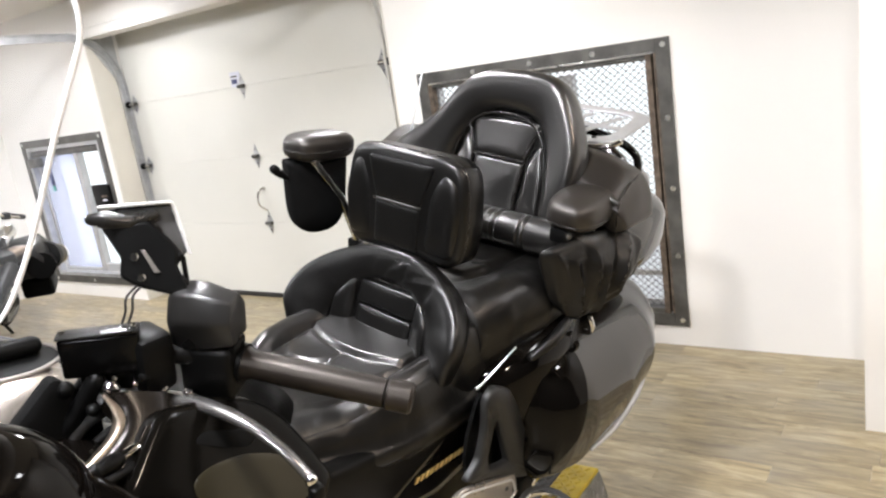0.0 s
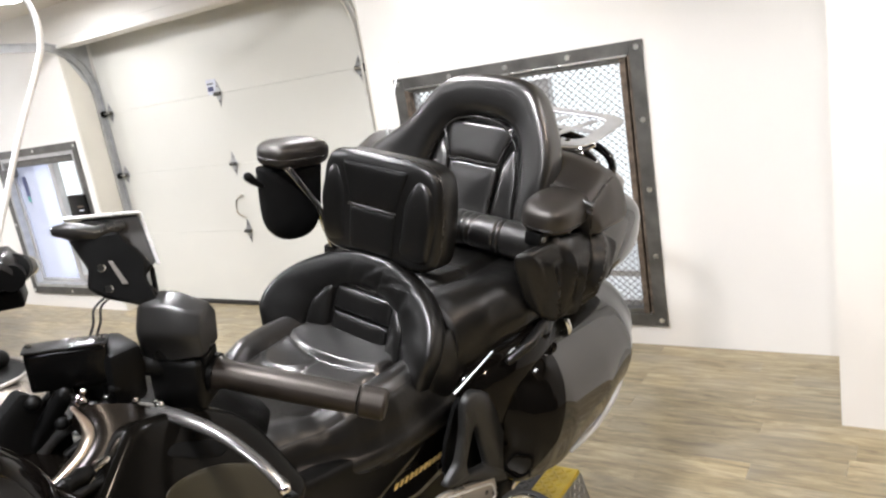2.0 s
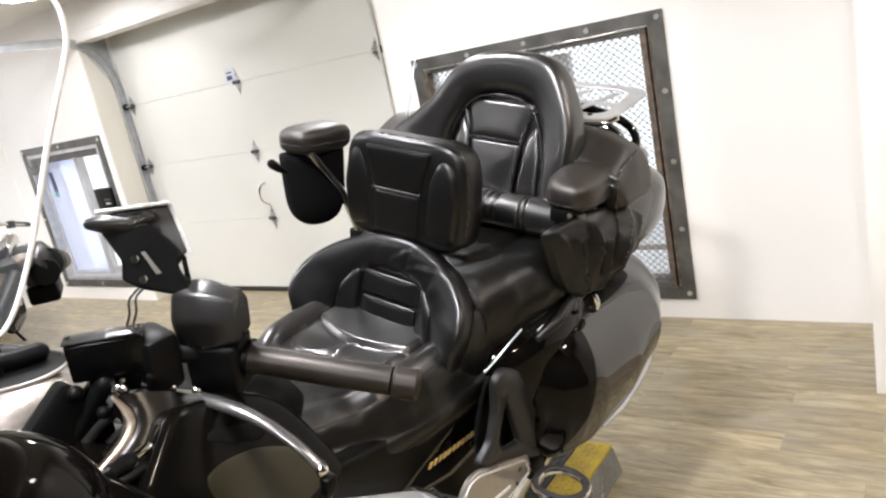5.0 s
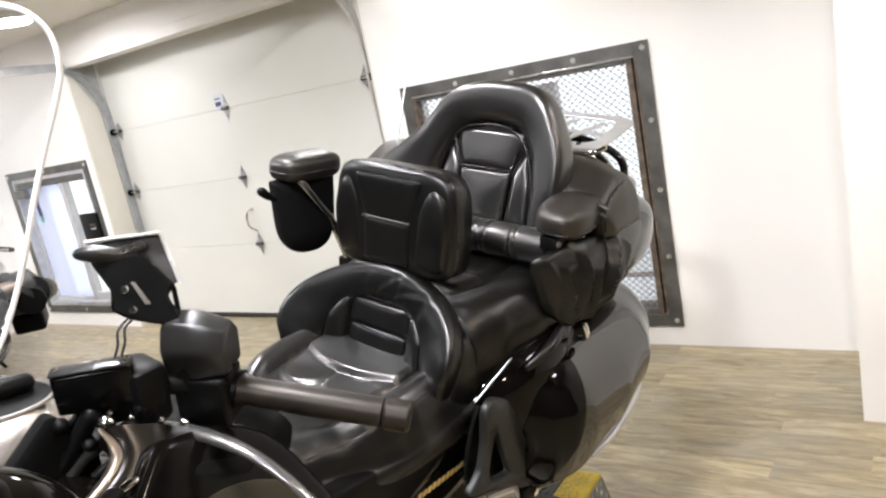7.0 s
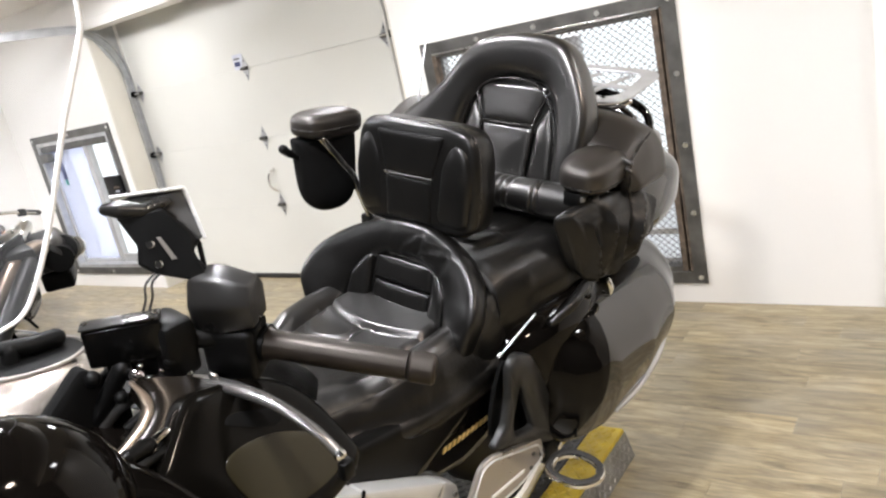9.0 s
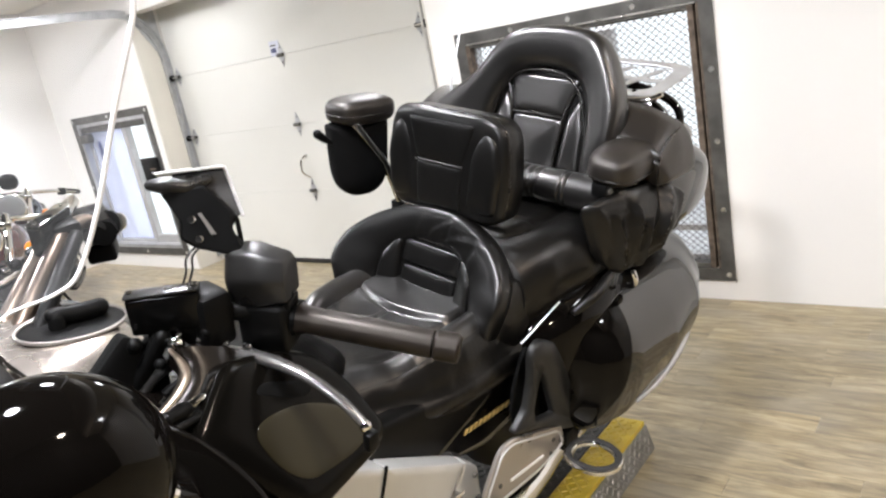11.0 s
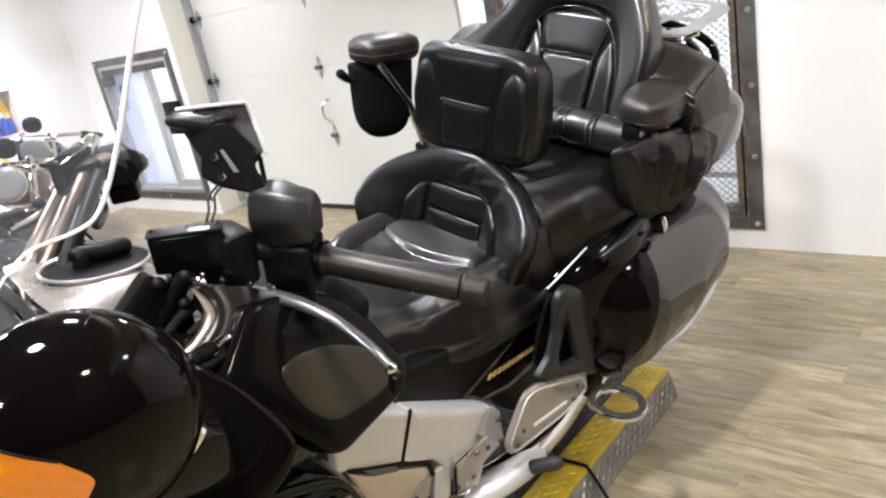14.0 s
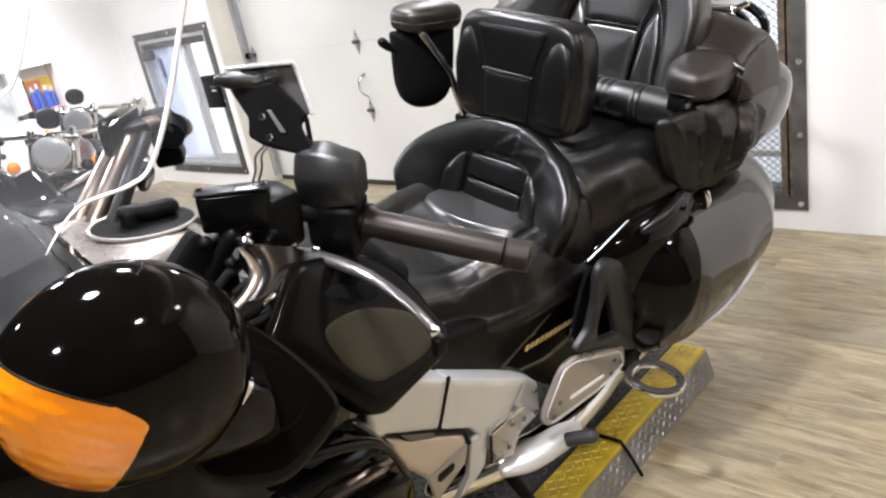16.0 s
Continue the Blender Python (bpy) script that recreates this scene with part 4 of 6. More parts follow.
        row += [row[-1] - Vector((0, s * 0.02, 0.03)), row[0] - Vector((0, s * 0.02, 0.03))]
        loops.append(row)
    skin(bm, loops)
    trim = part("inner_trim", bm, TRIM, bike, "smoked metallic inner fairing trim", sharp=60)
    # paler tube: the narrow highlight on the trim's edge put into colour
    part("trim_edge", tube([r[0] + Vector((0, 0, 0.001)) for r in loops], [0.004, 0.008, 0.009, 0.008, 0.004], 12, flat=0.6), EDGE_SILVER, trim, "paler edge carrying the trim's narrow highlight")
    knob = part("adjuster", tube(to_side([(1.240, 0.322, 0.992), (1.228, 0.322, 0.992), (1.222, 0.322, 0.992), (1.206, 0.320, 0.992), (1.198, 0.319, 0.992)], s), [0.007, 0.0115, 0.009, 0.012, 0.009], 14), SATIN, bike, "black fairing adjuster knob")
    part("spindle", tube(to_side([(1.200, 0.319, 0.993), (1.172, 0.316, 0.994)], s), [0.007, 0.008, 0.007], 10), CHROME, knob)
    part("spindle", tube(to_side([(1.226, 0.334, 0.980), (1.180, 0.328, 0.978)], s), 0.007, 10), SATIN, knob)

# mirrors with amber signals
for s in (1, -1):
    centre = (1.40, s * 0.427, 1.06)
    turn = Matrix.Rotation(s * radians(-5), 4, "Z") @ Matrix.Rotation(radians(-33), 4, "Y")
    mir = part("mirror_housing", ball(centre, (0.126, 0.088, 0.120), 40, 2.0, turn), GLOSS_DEEP, bike, "glossy black mirror housing")
    bm = bmesh.new()
    loops = []
    for i in range(41):
        zz = 0.010 - 0.122 * i / 40
        ct = math.sqrt(max(1e-4, 1 - (zz / 0.1215) ** 2))
        lim = radians(85) * (1 - 0.20 * max(0.0, 1 - i / 6.0) ** 2)
        ridge = 0.0004 * math.sin(i * 1.25)
        loops.append([Matrix.Translation(centre) @ turn @ Vector(((0.1275 + ridge) * ct * math.cos(f), (0.0895 + ridge) * ct * math.sin(f), zz)) for f in [lim * (2 * k / 60 - 1) for k in range(61)]])
    skin(bm, loops, closed=False)
    part("turn_signal", bm, AMBER, mir, "amber turn signal lens")
    part("signal_rim", tube(loops[0], 0.0014, 8), DARK, mir)
    part("mirror_glass", slab(Matrix.Translation(centre) @ turn @ facing((-0.112, 0, -0.01), (-0.95, 0, -0.3)), corners([(-0.03, -0.03), (0.03, -0.03), (0.03, 0.03), (-0.03, 0.03)], 0.02), 0.010), CHROME, mir)
    part("mirror_stem", hull([(1.25, s * 0.35, 0.90, 0.07, 0.07), (1.31, s * 0.365, 0.945, 0.075, 0.08), (1.39, s * 0.36, 0.96, 0.07, 0.07)], 2.6), GLOSS_DEEP, bike, "glossy black mirror stem")

# windshield: bowed clear sheet, the gleam of its edge put into white tubes
EDGE = spline([(1.40, 0.25, 1.13), (1.375, 0.25, 1.156), (1.346, 0.25, 1.173), (1.295, 0.25, 1.176), (1.262, 0.25, 1.193), (1.222, 0.25, 1.266), (1.178, 0.25, 1.375), (1.142, 0.25, 1.455), (1.132, 0.25, 1.487), (1.134, 0.245, 1.521), (1.15, 0.23, 1.545), (1.165, 0.18, 1.553)], 5)
bm = bmesh.new()
rows = []
for k, q in enumerate(EDGE):
    f = k / (len(EDGE) - 1)
    bow = 0.17 * (1 - f) + 0.09 * f
    drop = 0.10 * max(0, 1 - 2.2 * f)
    rows.append([Vector((q.x + bow * (1 - u * u), q.y * u, q.z - drop * (1 - u * u))) for u in [1 - 2 * i / 24 for i in range(25)]])
skin(bm, rows, closed=False)
shield = part("windshield", bm, SHIELD, bike, "clear acrylic windshield", sharp=180)
shield.visible_shadow = False
part("windshield_edge", tube(EDGE, [0.0010, 0.0015, 0.0022, 0.0028, 0.0032, 0.0034, 0.0034, 0.0034, 0.0034], 10), WHITEEDGE, shield, "acrylic edge with its bright gleam coloured white")
part("windshield_edge", tube([(q.x, -q.y, q.z) for q in EDGE], 0.0034, 10), WHITEEDGE, shield, "acrylic edge with its bright gleam coloured white")
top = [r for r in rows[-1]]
part("windshield_edge", tube(top, 0.0034, 10), WHITEEDGE, shield, "acrylic edge with its bright gleam coloured white")
part("shield_garnish", hull([(1.37, 0, 1.02, 0.30, 0.05), (1.47, 0, 1.03, 0.29, 0.055), (1.58, 0, 1.0, 0.25, 0.05), (1.70, 0, 0.95, 0.16, 0.04)], 2.6), DARK, bike, "satin black windshield garnish")

# dash console with the ignition switch
dash = part("dash_console", hull([(1.13, 0.0, 0.88, 0.085, 0.095), (1.17, 0.0, 0.895, 0.125, 0.105), (1.24, 0.0, 0.90, 0.150, 0.110), (1.32, 0, 0.90, 0.165, 0.107), (1.37, 0, 0.90, 0.16, 0.09)], 3.4), DASH, bike, "dark gloss dash console with its pale reflection in the colour")
part("switch_recess", pillow(facing((1.205, 0.005, 1.004), (-0.12, 0, 1)), [(0.055 * math.cos(a), 0.08 * math.sin(a)) for a in [2 * math.pi * k / 28 for k in range(28)]], 0.004, 0.006, 4), DARK, dash, "black oval switch recess")
part("recess_ring", tube([facing((1.205, 0.005, 1.005), (-0.12, 0, 1)) @ Vector((0.057 * math.cos(a), 0.082 * math.sin(a), 0.002)) for a in [2 * math.pi * k / 40 for k in range(40)]], 0.003, 8, closed=True), SILVER, dash, "satin silver ring round the switch")
key = part("ignition_knob", tube([(1.228, 0.005, 0.995), (1.225, 0.004, 1.026)], [0.015, 0.012], 16), DARK, dash, "black ignition knob")
part("lever", tube([(1.228, 0.0, 1.030), (1.195, 0.0, 1.020), (1.158, 0.0, 1.016)], [0.012, 0.0145, 0.0145], 14), DARK, key)
gauge = part("gauge_hood", hull([(1.33, 0, 0.985, 0.22, 0.035), (1.40, 0, 1.005, 0.23, 0.04), (1.48, 0, 1.005, 0.23, 0.04)], 2.6), DARK, bike, "black instrument hood")

# tank cover between seat and dash
part("tank_cover", hull([(0.74, 0, 0.66, 0.10, 0.10), (0.84, 0, 0.72, 0.145, 0.13), (0.98, 0, 0.76, 0.165, 0.13), (1.12, 0, 0.78, 0.15, 0.11), (1.2, 0, 0.80, 0.11, 0.08)], 2.8), SATIN, bike, "satin black tank cover")


# handlebar and controls, both sides
for s in (1, -1):
    if s > 0:
        part("handlebar", tube(spline([(1.205, 0.165, 0.985), (1.18, 0.18, 1.01), (1.13, 0.205, 1.055), (1.06, 0.255, 1.055), (0.99, 0.30, 1.03)], 8), 0.0145, 14), DARK, bike, "dark handlebar tube")
        part("handlebar_brace", tube(spline([(1.21, 0.18, 0.96), (1.195, 0.195, 0.99), (1.165, 0.215, 1.045)], 6), 0.0125, 12), DARK, bike)
        part("cable", tube(spline([(1.215, 0.19, 0.94), (1.18, 0.205, 0.985), (1.11, 0.235, 1.02)], 6), 0.009, 10), RUBBER, bike)
        part("cable", tube(spline([(1.205, 0.20, 0.92), (1.17, 0.215, 0.96), (1.09, 0.25, 1.0)], 6), 0.006, 10), RUBBER, bike)
    else:
        for lo, hi, r in (((1.30, -0.075, 0.975), (1.115, -0.245, 1.068), 0.0165), ((1.295, -0.030, 0.975), (1.112, -0.205, 1.076), 0.0165)):
            part("handlebar", tube([lo, hi], r, 16), BROWN_CHROME, bike, "chrome handlebar tube with its brown reflection in the colour")
        part("cable", tube([(1.28, 0.015, 0.985), (1.105, -0.175, 1.072)], 0.013, 12), DARK, bike)
        part("handlebar", tube(spline([(1.12, -0.20, 1.075), (1.06, -0.255, 1.065), (0.99, -0.30, 1.03)], 8), 0.0145, 14), BROWN_CHROME, bike, "chrome handlebar tube with its brown reflection in the colour")
        part("clamp_block", block((1.085, -0.265, 1.055), (1.135, -0.185, 1.095), 0.010), DARK, bike, "black bar clamp")
    a, b = Vector((0.998, s * 0.296, 1.031)), Vector((0.893, s * 0.475, 1.004)) if s > 0 else Vector((0.945, -0.385, 0.995))
    d = (b - a).normalized()
    gp = [a + (b - a) * t for t in (0, 0.05, 0.1, 0.3, 0.55, 0.8, 1.0)]
    grip = part("grip", tube(gp, [0.0245, 0.0245, 0.0205, 0.0212, 0.0214, 0.0212, 0.0205], 20, round_ends=False), FOAM, bike, "worn black rubber grip")
    if s > 0:
        part("bar_end", tube([b + d * 0.002, b + d * 0.006, b + d * 0.036, b + d * 0.04], [0.019, 0.0222, 0.0222, 0.019], 20, round_ends=False), FOAM, grip, "ribbed bar end cap")
    else:
        part("bar_end", ball(b + d * 0.018, (0.021, 0.021, 0.021), 14), CHROME, grip, "round chrome bar end")
        part("cruise_switches", block((1.02, -0.32, 1.03), (1.085, -0.26, 1.075), 0.012), DARK, bike)
        part("cylinder_cap", tube([(1.095, -0.235, 1.098), (1.055, -0.295, 1.095)], 0.014, 14), CHROME, bike, "chrome brake cylinder")
    # switch housing: rounded wedge with a sloping top
    sm = Matrix.Translation((1.026, 0.270, 1.098)) @ Matrix.Scale(0.86, 4) if s > 0 else Matrix.Translation((1.025, -0.285, 1.032)) @ Matrix.Scale(0.72, 4)
    sm = sm @ Matrix.Rotation(s * radians(30), 4, "Z") @ Matrix.Rotation(radians(4), 4, "Y")
    bm = bmesh.new()
    prof = corners([(-0.036, -0.038), (0.036, -0.038), (0.042, 0.014), (0.024, 0.056), (-0.020, 0.060), (-0.042, 0.028)], 0.007, 3)
    def cutaway(f, y):
        return [sm @ Vector((q[0] * f, y, q[1] * f + 0.002)) for q in prof]
    skin(bm, [cutaway(0.80, -0.052), cutaway(0.90, -0.049), cutaway(0.97, -0.040), cutaway(1.0, -0.026), cutaway(1.0, -0.002), cutaway(0.80, 0.046), cutaway(0.74, 0.050)])
    house = part("switch_housing", bm, GREYPLASTIC, bike, "grey-black switch housing", sharp=50)
    part("lower_case", block((-0.036, -0.044, -0.128 if s > 0 else -0.085), (0.038, 0.044, -0.034), 0.010, 3, sm), DARK, house, "black lower switch case")
    for k in range(4):
        part("bellows_rib", tube([a - d * (0.030 - 0.010 * k), a - d * (0.023 - 0.010 * k)], [0.028, 0.034 - 0.001 * k, 0.028], 24, round_ends=False), DARK, house)
    part("rocker_switch", block((-0.012, -0.048, -0.022), (0.016, -0.038, -0.012), 0.003, 2, sm @ Matrix.Diagonal((1, -s, 1, 1))), CHROME, house, "silver-tipped rocker switch")
    part("rocker_switch", block((-0.02, -0.050, -0.046), (0.024, -0.038, -0.03), 0.003, 2, sm @ Matrix.Diagonal((1, -s, 1, 1))), DARK, house)
    part("clamp", tube(to_side([(1.03, 0.245, 1.035), (1.012, 0.285, 1.03)], s), 0.025, 16, round_ends=False), DARK, house)
    if s > 0:
        part("clamp_block", block((1.075, s * 0.232 - 0.034, 1.015), (1.125, s * 0.232 + 0.034, 1.100), 0.012), DARK, bike, "black bar clamp")
    if s > 0:
        part("inner_panel", pillow(Matrix.Translation((0, s * 0.185, 0)) @ Matrix.Rotation(radians(90), 4, "X") @ Matrix.Diagonal((1, 1, -1 if s > 0 else 1, 1)), corners([(1.206, 1.060), (1.155, 1.000), (1.155, 0.940), (1.210, 0.890), (1.235, 0.915), (1.275, 1.000)], 0.012), 0.012, 0.02, 5), CLOTH, bike, "black inner fairing panel")
    for i, (ux, uy, uz, r) in enumerate(((1.098, 0.258, 1.020, 0.009), (1.128, 0.246, 1.035, 0.005), (1.15, 0.236, 1.05, 0.0045), (1.075, 0.281, 1.012, 0.007))):
        part("bolt", ball((ux, s * uy, uz), (r, r, r * 0.8), 10), CHROME, bike)
    # fluid reservoir
    rm = Matrix.Translation((1.140, s * (0.200 if s > 0 else 0.225), 1.095)) @ Matrix.Rotation(s * radians(-37), 4, "Z") @ Matrix.Rotation(radians(2), 4, "Y")
    res = part("fluid_reservoir", block((-0.049, 0.006, -0.042), (0.049, 0.032, 0.014), 0.005, 3, rm), RESERVOIR, bike, "black clutch fluid reservoir")
    # right cap takes chrome to carry the bright light on its top
    part("cap", block((-0.050, 0.005, 0.0145), (0.050, 0.033, 0.019), 0.003, 2, rm), GREYPLASTIC if s > 0 else CHROME, res, "reservoir cap")
    for ux in (-0.045, 0.045):
        part("screw", disc(rm @ pose(ux * 0.95, 0.019, 0.0192), 0.004, 0.002, 10), CHROME, res)
    part("bracket", block((-0.04, -0.02, -0.075), (0.035, 0.02, -0.037), 0.008, 2, rm), DARK, res)
    for i, (ux, uy, uz, r) in enumerate(((0.05, 0.03, -0.055, 0.011), (-0.005, 0.034, -0.06, 0.013), (-0.05, 0.03, -0.05, 0.010), (0.02, 0.04, -0.085, 0.009))):
        q = rm @ Vector((ux, s * uy, uz))
        part("fitting", ball(q, (r, r, r), 10), CHROME if i == 1 else DARK, res, "chrome banjo fitting" if i == 1 else "")
    # lever
    lever = part("lever", tube(spline(to_side([(1.128, 0.175, 0.985), (1.100, 0.215, 0.990), (1.079, 0.280, 1.000), (1.064, 0.335, 1.000), (1.050, 0.388, 0.990), (1.037, 0.438, 0.966), (1.029, 0.470, 0.940)], s), 8), [0.010, 0.012, 0.012, 0.011, 0.0095, 0.0085, 0.008], 14, flat=0.75), SMOKE, bike, "smoked chrome hand lever")
    part("lever_tip", ball((1.029, s * 0.471, 0.938), (0.009, 0.009, 0.009), 12), CHROME, lever)
    part("lever_clip", block((1.016, s * 0.478 - 0.008, 0.902), (1.036, s * 0.478 + 0.008, 0.930), 0.004), DARK, lever, "black clip under the lever tip")
    part("pivot", tube(to_side([(1.094, 0.235, 0.978), (1.094, 0.236, 1.006)], s), 0.013, 16), CHROME, lever, "chrome lever pivot")

# device in its bracket above the left bar
dev_m = facing((1.07, 0.20, 1.20), (0.45, 0.75, 0.35))
mount = part("device_bracket", slab(dev_m @ pose(0, 0, -0.008), corners([(-0.046, 0.030), (0.012, 0.034), (0.046, -0.006), (0.042, -0.030), (0.054, -0.066), (0.034, -0.068), (-0.010, -0.052), (-0.030, -0.036), (-0.026, -0.012)], 0.005, 3), 0.022, 0.004), DARK, bike, "black device bracket")
body = part("handheld_device", slab(dev_m @ pose(0, 0, -0.026), corners([(-0.030, 0.056), (0.041, 0.056), (0.057, -0.014), (-0.010, -0.014)], 0.004, 3), 0.014, 0.002), SMOKE, mount, "dark handheld device")
part("bezel", block((-0.050, 0.055, -0.030), (0.043, 0.060, 0.002), 0.002, 2, dev_m), BEZEL, body, "silver-white top bezel")
part("bezel", slab(dev_m @ pose(0, 0, -0.028), [(0.041, 0.058), (0.046, 0.058), (0.062, -0.015), (0.057, -0.015)], 0.018, 0.001), BEZEL, body, "silver-white side bezel")
part("clip_arm", tube([dev_m @ Vector(q) for q in ((0.016, 0.042, -0.004), (-0.012, 0.034, 0.006), (-0.040, 0.040, 0.010), (-0.056, 0.042, 0.006))], [0.008, 0.011, 0.014, 0.009], 14, flat=0.9), GREYPLASTIC, mount)
part("clip_arm", tube([dev_m @ Vector(q) for q in ((0.030, 0.008, 0.0), (0.045, -0.016, 0.002), (0.034, -0.030, 0.006))], [0.005, 0.008, 0.006], 12), DARK, mount)
part("wedge", slab(dev_m @ pose(0, 0, 0.014), [(-0.001, -0.004), (0.004, -0.004), (0.020, -0.036), (0.013, -0.036)], 0.003, 0.001), SILVER, mount, "brushed metal wedge")
for ux, uy in ((-0.010, -0.012), (-0.004, -0.040)):
    part("bolt", disc(dev_m @ pose(ux, uy, 0.014), 0.0055, 0.004, 10), CHROME, mount)
part("side_arm", tube([dev_m @ Vector((0.050, -0.020, -0.006)), dev_m @ Vector((0.052, -0.060, -0.008))], 0.0035, 8), DARK, mount)
part("post", tube([dev_m @ Vector((0.038, -0.050, 0.0)), (1.035, 0.25, 1.13)], [0.012, 0.011], 14), DARK, mount)
for dx in (0.0, 0.010):
    part("charge_cable", tube(spline([dev_m @ Vector((-0.004 + dx, -0.045, 0.004)), Vector((1.112 - dx, 0.224, 1.150)), Vector((1.118 - dx, 0.226, 1.130)), Vector((1.124 - dx, 0.222, 1.112))], 8), 0.0017, 8), RUBBER, mount)

# ---- rider seat ----
def ease(t):
    t = max(0.0, min(1.0, t))
    return t * t * (3 - 2 * t)


def along(table, x):
    """A smooth value from a table of (x, value), x rising."""
    if x <= table[0][0]:
        return table[0][1]
    for (a, p), (b, q) in zip(table, table[1:]):
        if x <= b:
            return p + (q - p) * ease((x - a) / (b - a)) * 0.5 + (q - p) * (x - a) / (b - a) * 0.5
    return table[-1][1]


def at(line, f):
    """The point a fraction f along a list of points."""
    i = f * (len(line) - 1)
    k = min(int(i), len(line) - 2)
    return Vector(line[k]).lerp(Vector(line[k + 1]), i - k)


def band(outer, inner, ahead, front, back, power=2.3, steps=72, n=28, close=0.05, fold=None):
    """A padded band between an outer and an inner line, swollen by front and back along ahead, rounded off at both ends."""
    o, i = spline(outer, 8), spline(inner, 8)
    ahead = Vector(ahead).normalized()
    loops = []
    for k in range(steps + 1):
        f = k / steps
        a, b = at(o, f), at(i, f)
        t = min(f, 1 - f) / close
        small = math.sqrt(max(0.0, 1 - (1 - t) ** 2)) if t < 1 else 1.0
        small = max(small, 0.04)
        c, h = (a + b) / 2, (a - b) / 2 * small
        loop = []
        for j in range(n):
            w = 2 * math.pi * j / n
            cs, sn = math.cos(w), math.sin(w)
            cs, sn = math.copysign(abs(cs) ** (2 / power), cs), math.copysign(abs(sn) ** (2 / power), sn)
            d = (front if sn > 0 else back) * small * sn
            if fold and sn > 0:
                d += fold(f, cs) * sn
            loop.append(c + h * cs + ahead * d)
        loops.append(loop)
    bm = bmesh.new()
    skin(bm, loops)
    return bm


def seam_mark(d, deep=0.006, wide=0.006):
    """The dip of a sewn seam at distance d from it."""
    return -deep * math.exp(-(d / wide) ** 2)


HALF = [(0.30, 0.235), (0.42, 0.243), (0.53, 0.248), (0.59, 0.240), (0.64, 0.224), (0.70, 0.200), (0.77, 0.170), (0.81, 0.145)]
TOP = [(0.30, 0.745), (0.36, 0.738), (0.43, 0.735), (0.52, 0.733), (0.62, 0.730), (0.72, 0.735), (0.81, 0.735)]
LOW = [(0.30, 0.585), (0.37, 0.580), (0.53, 0.587), (0.63, 0.588), (0.70, 0.612), (0.75, 0.645), (0.785, 0.685), (0.81, 0.715)]
LOWHALF = [(0.30, 0.235), (0.53, 0.234), (0.66, 0.218), (0.74, 0.188), (0.81, 0.145)]


def cushion(x, y):
    """The rider cushion's relief: raised seat pad, two front pads, thigh rolls and the seams between them."""
    a = abs(y)
    side = along([(0.36, 0.134), (0.46, 0.146), (0.56, 0.148), (0.62, 0.140), (0.70, 0.125), (0.87, 0.09)], x)
    first = 0.533 - 1.9 * y * y
    second = 0.578 + 0.044 * (1 - ((a - 0.066) / 0.066) ** 2 if a < 0.132 else -1.0)
    h = 0.0
    inside = ease((side - a) / 0.010)
    h += inside * (0.011 * ease((first - x) / 0.013) + 0.008 * ease((second - x) / 0.012))
    h += 0.030 * (1 - ease((x - 0.60) / 0.10)) * (1 - inside) * math.sin(math.pi * min(1.0, max(0.0, (a - side) / max(0.03, 0.9 * (along(HALF, x) - side))))) ** 0.8
    h += seam_mark(a - side, 0.007, 0.007) * (1 - ease((x - 0.66) / 0.06))
    if a < side:
        h += seam_mark(x - first, 0.004, 0.004) + seam_mark(x - second - 0.006, 0.004, 0.004)
        if first < x < second:
            h += seam_mark(y, 0.005, 0.006)
    return h


loops = []
for k in range(105):
    x = 0.81 - 0.51 * k / 104
    w, top, low, lw = along(HALF, x), along(TOP, x), along(LOW, x), along(LOWHALF, x)
    shut = math.sqrt(max(0.02, 1 - max(0.0, (x - 0.785) / 0.03) ** 2))
    r = 0.080
    half = []
    for j in range(41):
        y = w * j / 40
        drop = 0.0
        if y > w - r:
            drop = r * (1 - math.sqrt(max(0.0, 1 - ((y - w + r) / r) ** 2)))
        half.append((y, low + (top + cushion(x, y) - drop - low) * shut))
    y1, z1 = half[-1]
    for j in range(1, 15):
        t = j / 14
        half.append((y1 + (lw - y1) * t + 0.016 * math.sin(math.pi * t ** 0.8), z1 + (low - z1) * t))
    half.append((lw - 0.03, low - 0.008))
    loops.append([Vector((x, y, z)) for y, z in half] + [Vector((x, -y, z)) for y, z in half[:0:-1]])
count = len(loops[0])
bm = bmesh.new()
skin(bm, [[q for j, q in enumerate(lp) if j <= 40 or j >= count - 40] for lp in loops[33:]])
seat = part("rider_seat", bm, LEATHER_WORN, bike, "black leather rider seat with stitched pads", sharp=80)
bm = bmesh.new()
skin(bm, [[q for j, q in enumerate(lp) if j <= 40 or j >= count - 40] for lp in loops[:34]])
part("seat_nose", bm, LEATHER_MATT, seat, "soft dark leather nose of the seat", sharp=80)
for s in (1, -1):
    bm = bmesh.new()
    rows = [[lp[s * j] + Vector((0, s * 0.0015, 0)) for j in range(35, 57)] for lp in loops]
    skin(bm, [r + [q - Vector((0, s * 0.03, 0)) for q in r[::-1]] for r in rows])
    part("seat_skirt", bm, LEATHER_MATT, seat, "soft dark leather side skirt", sharp=80)
for s in (1, -1):
    part("seat_welt", tube([(x, s * (along(LOWHALF, x) + 0.002), along(LOW, x) + 0.002) for x in [0.80 - 0.46 * k / 24 for k in range(25)]], 0.0035, 8), SEAM, seat)


def piping(points, parent, r=0.0042, steps=7):
    return part("piping", tube(spline(points, steps), r, 8), SEAM, parent)


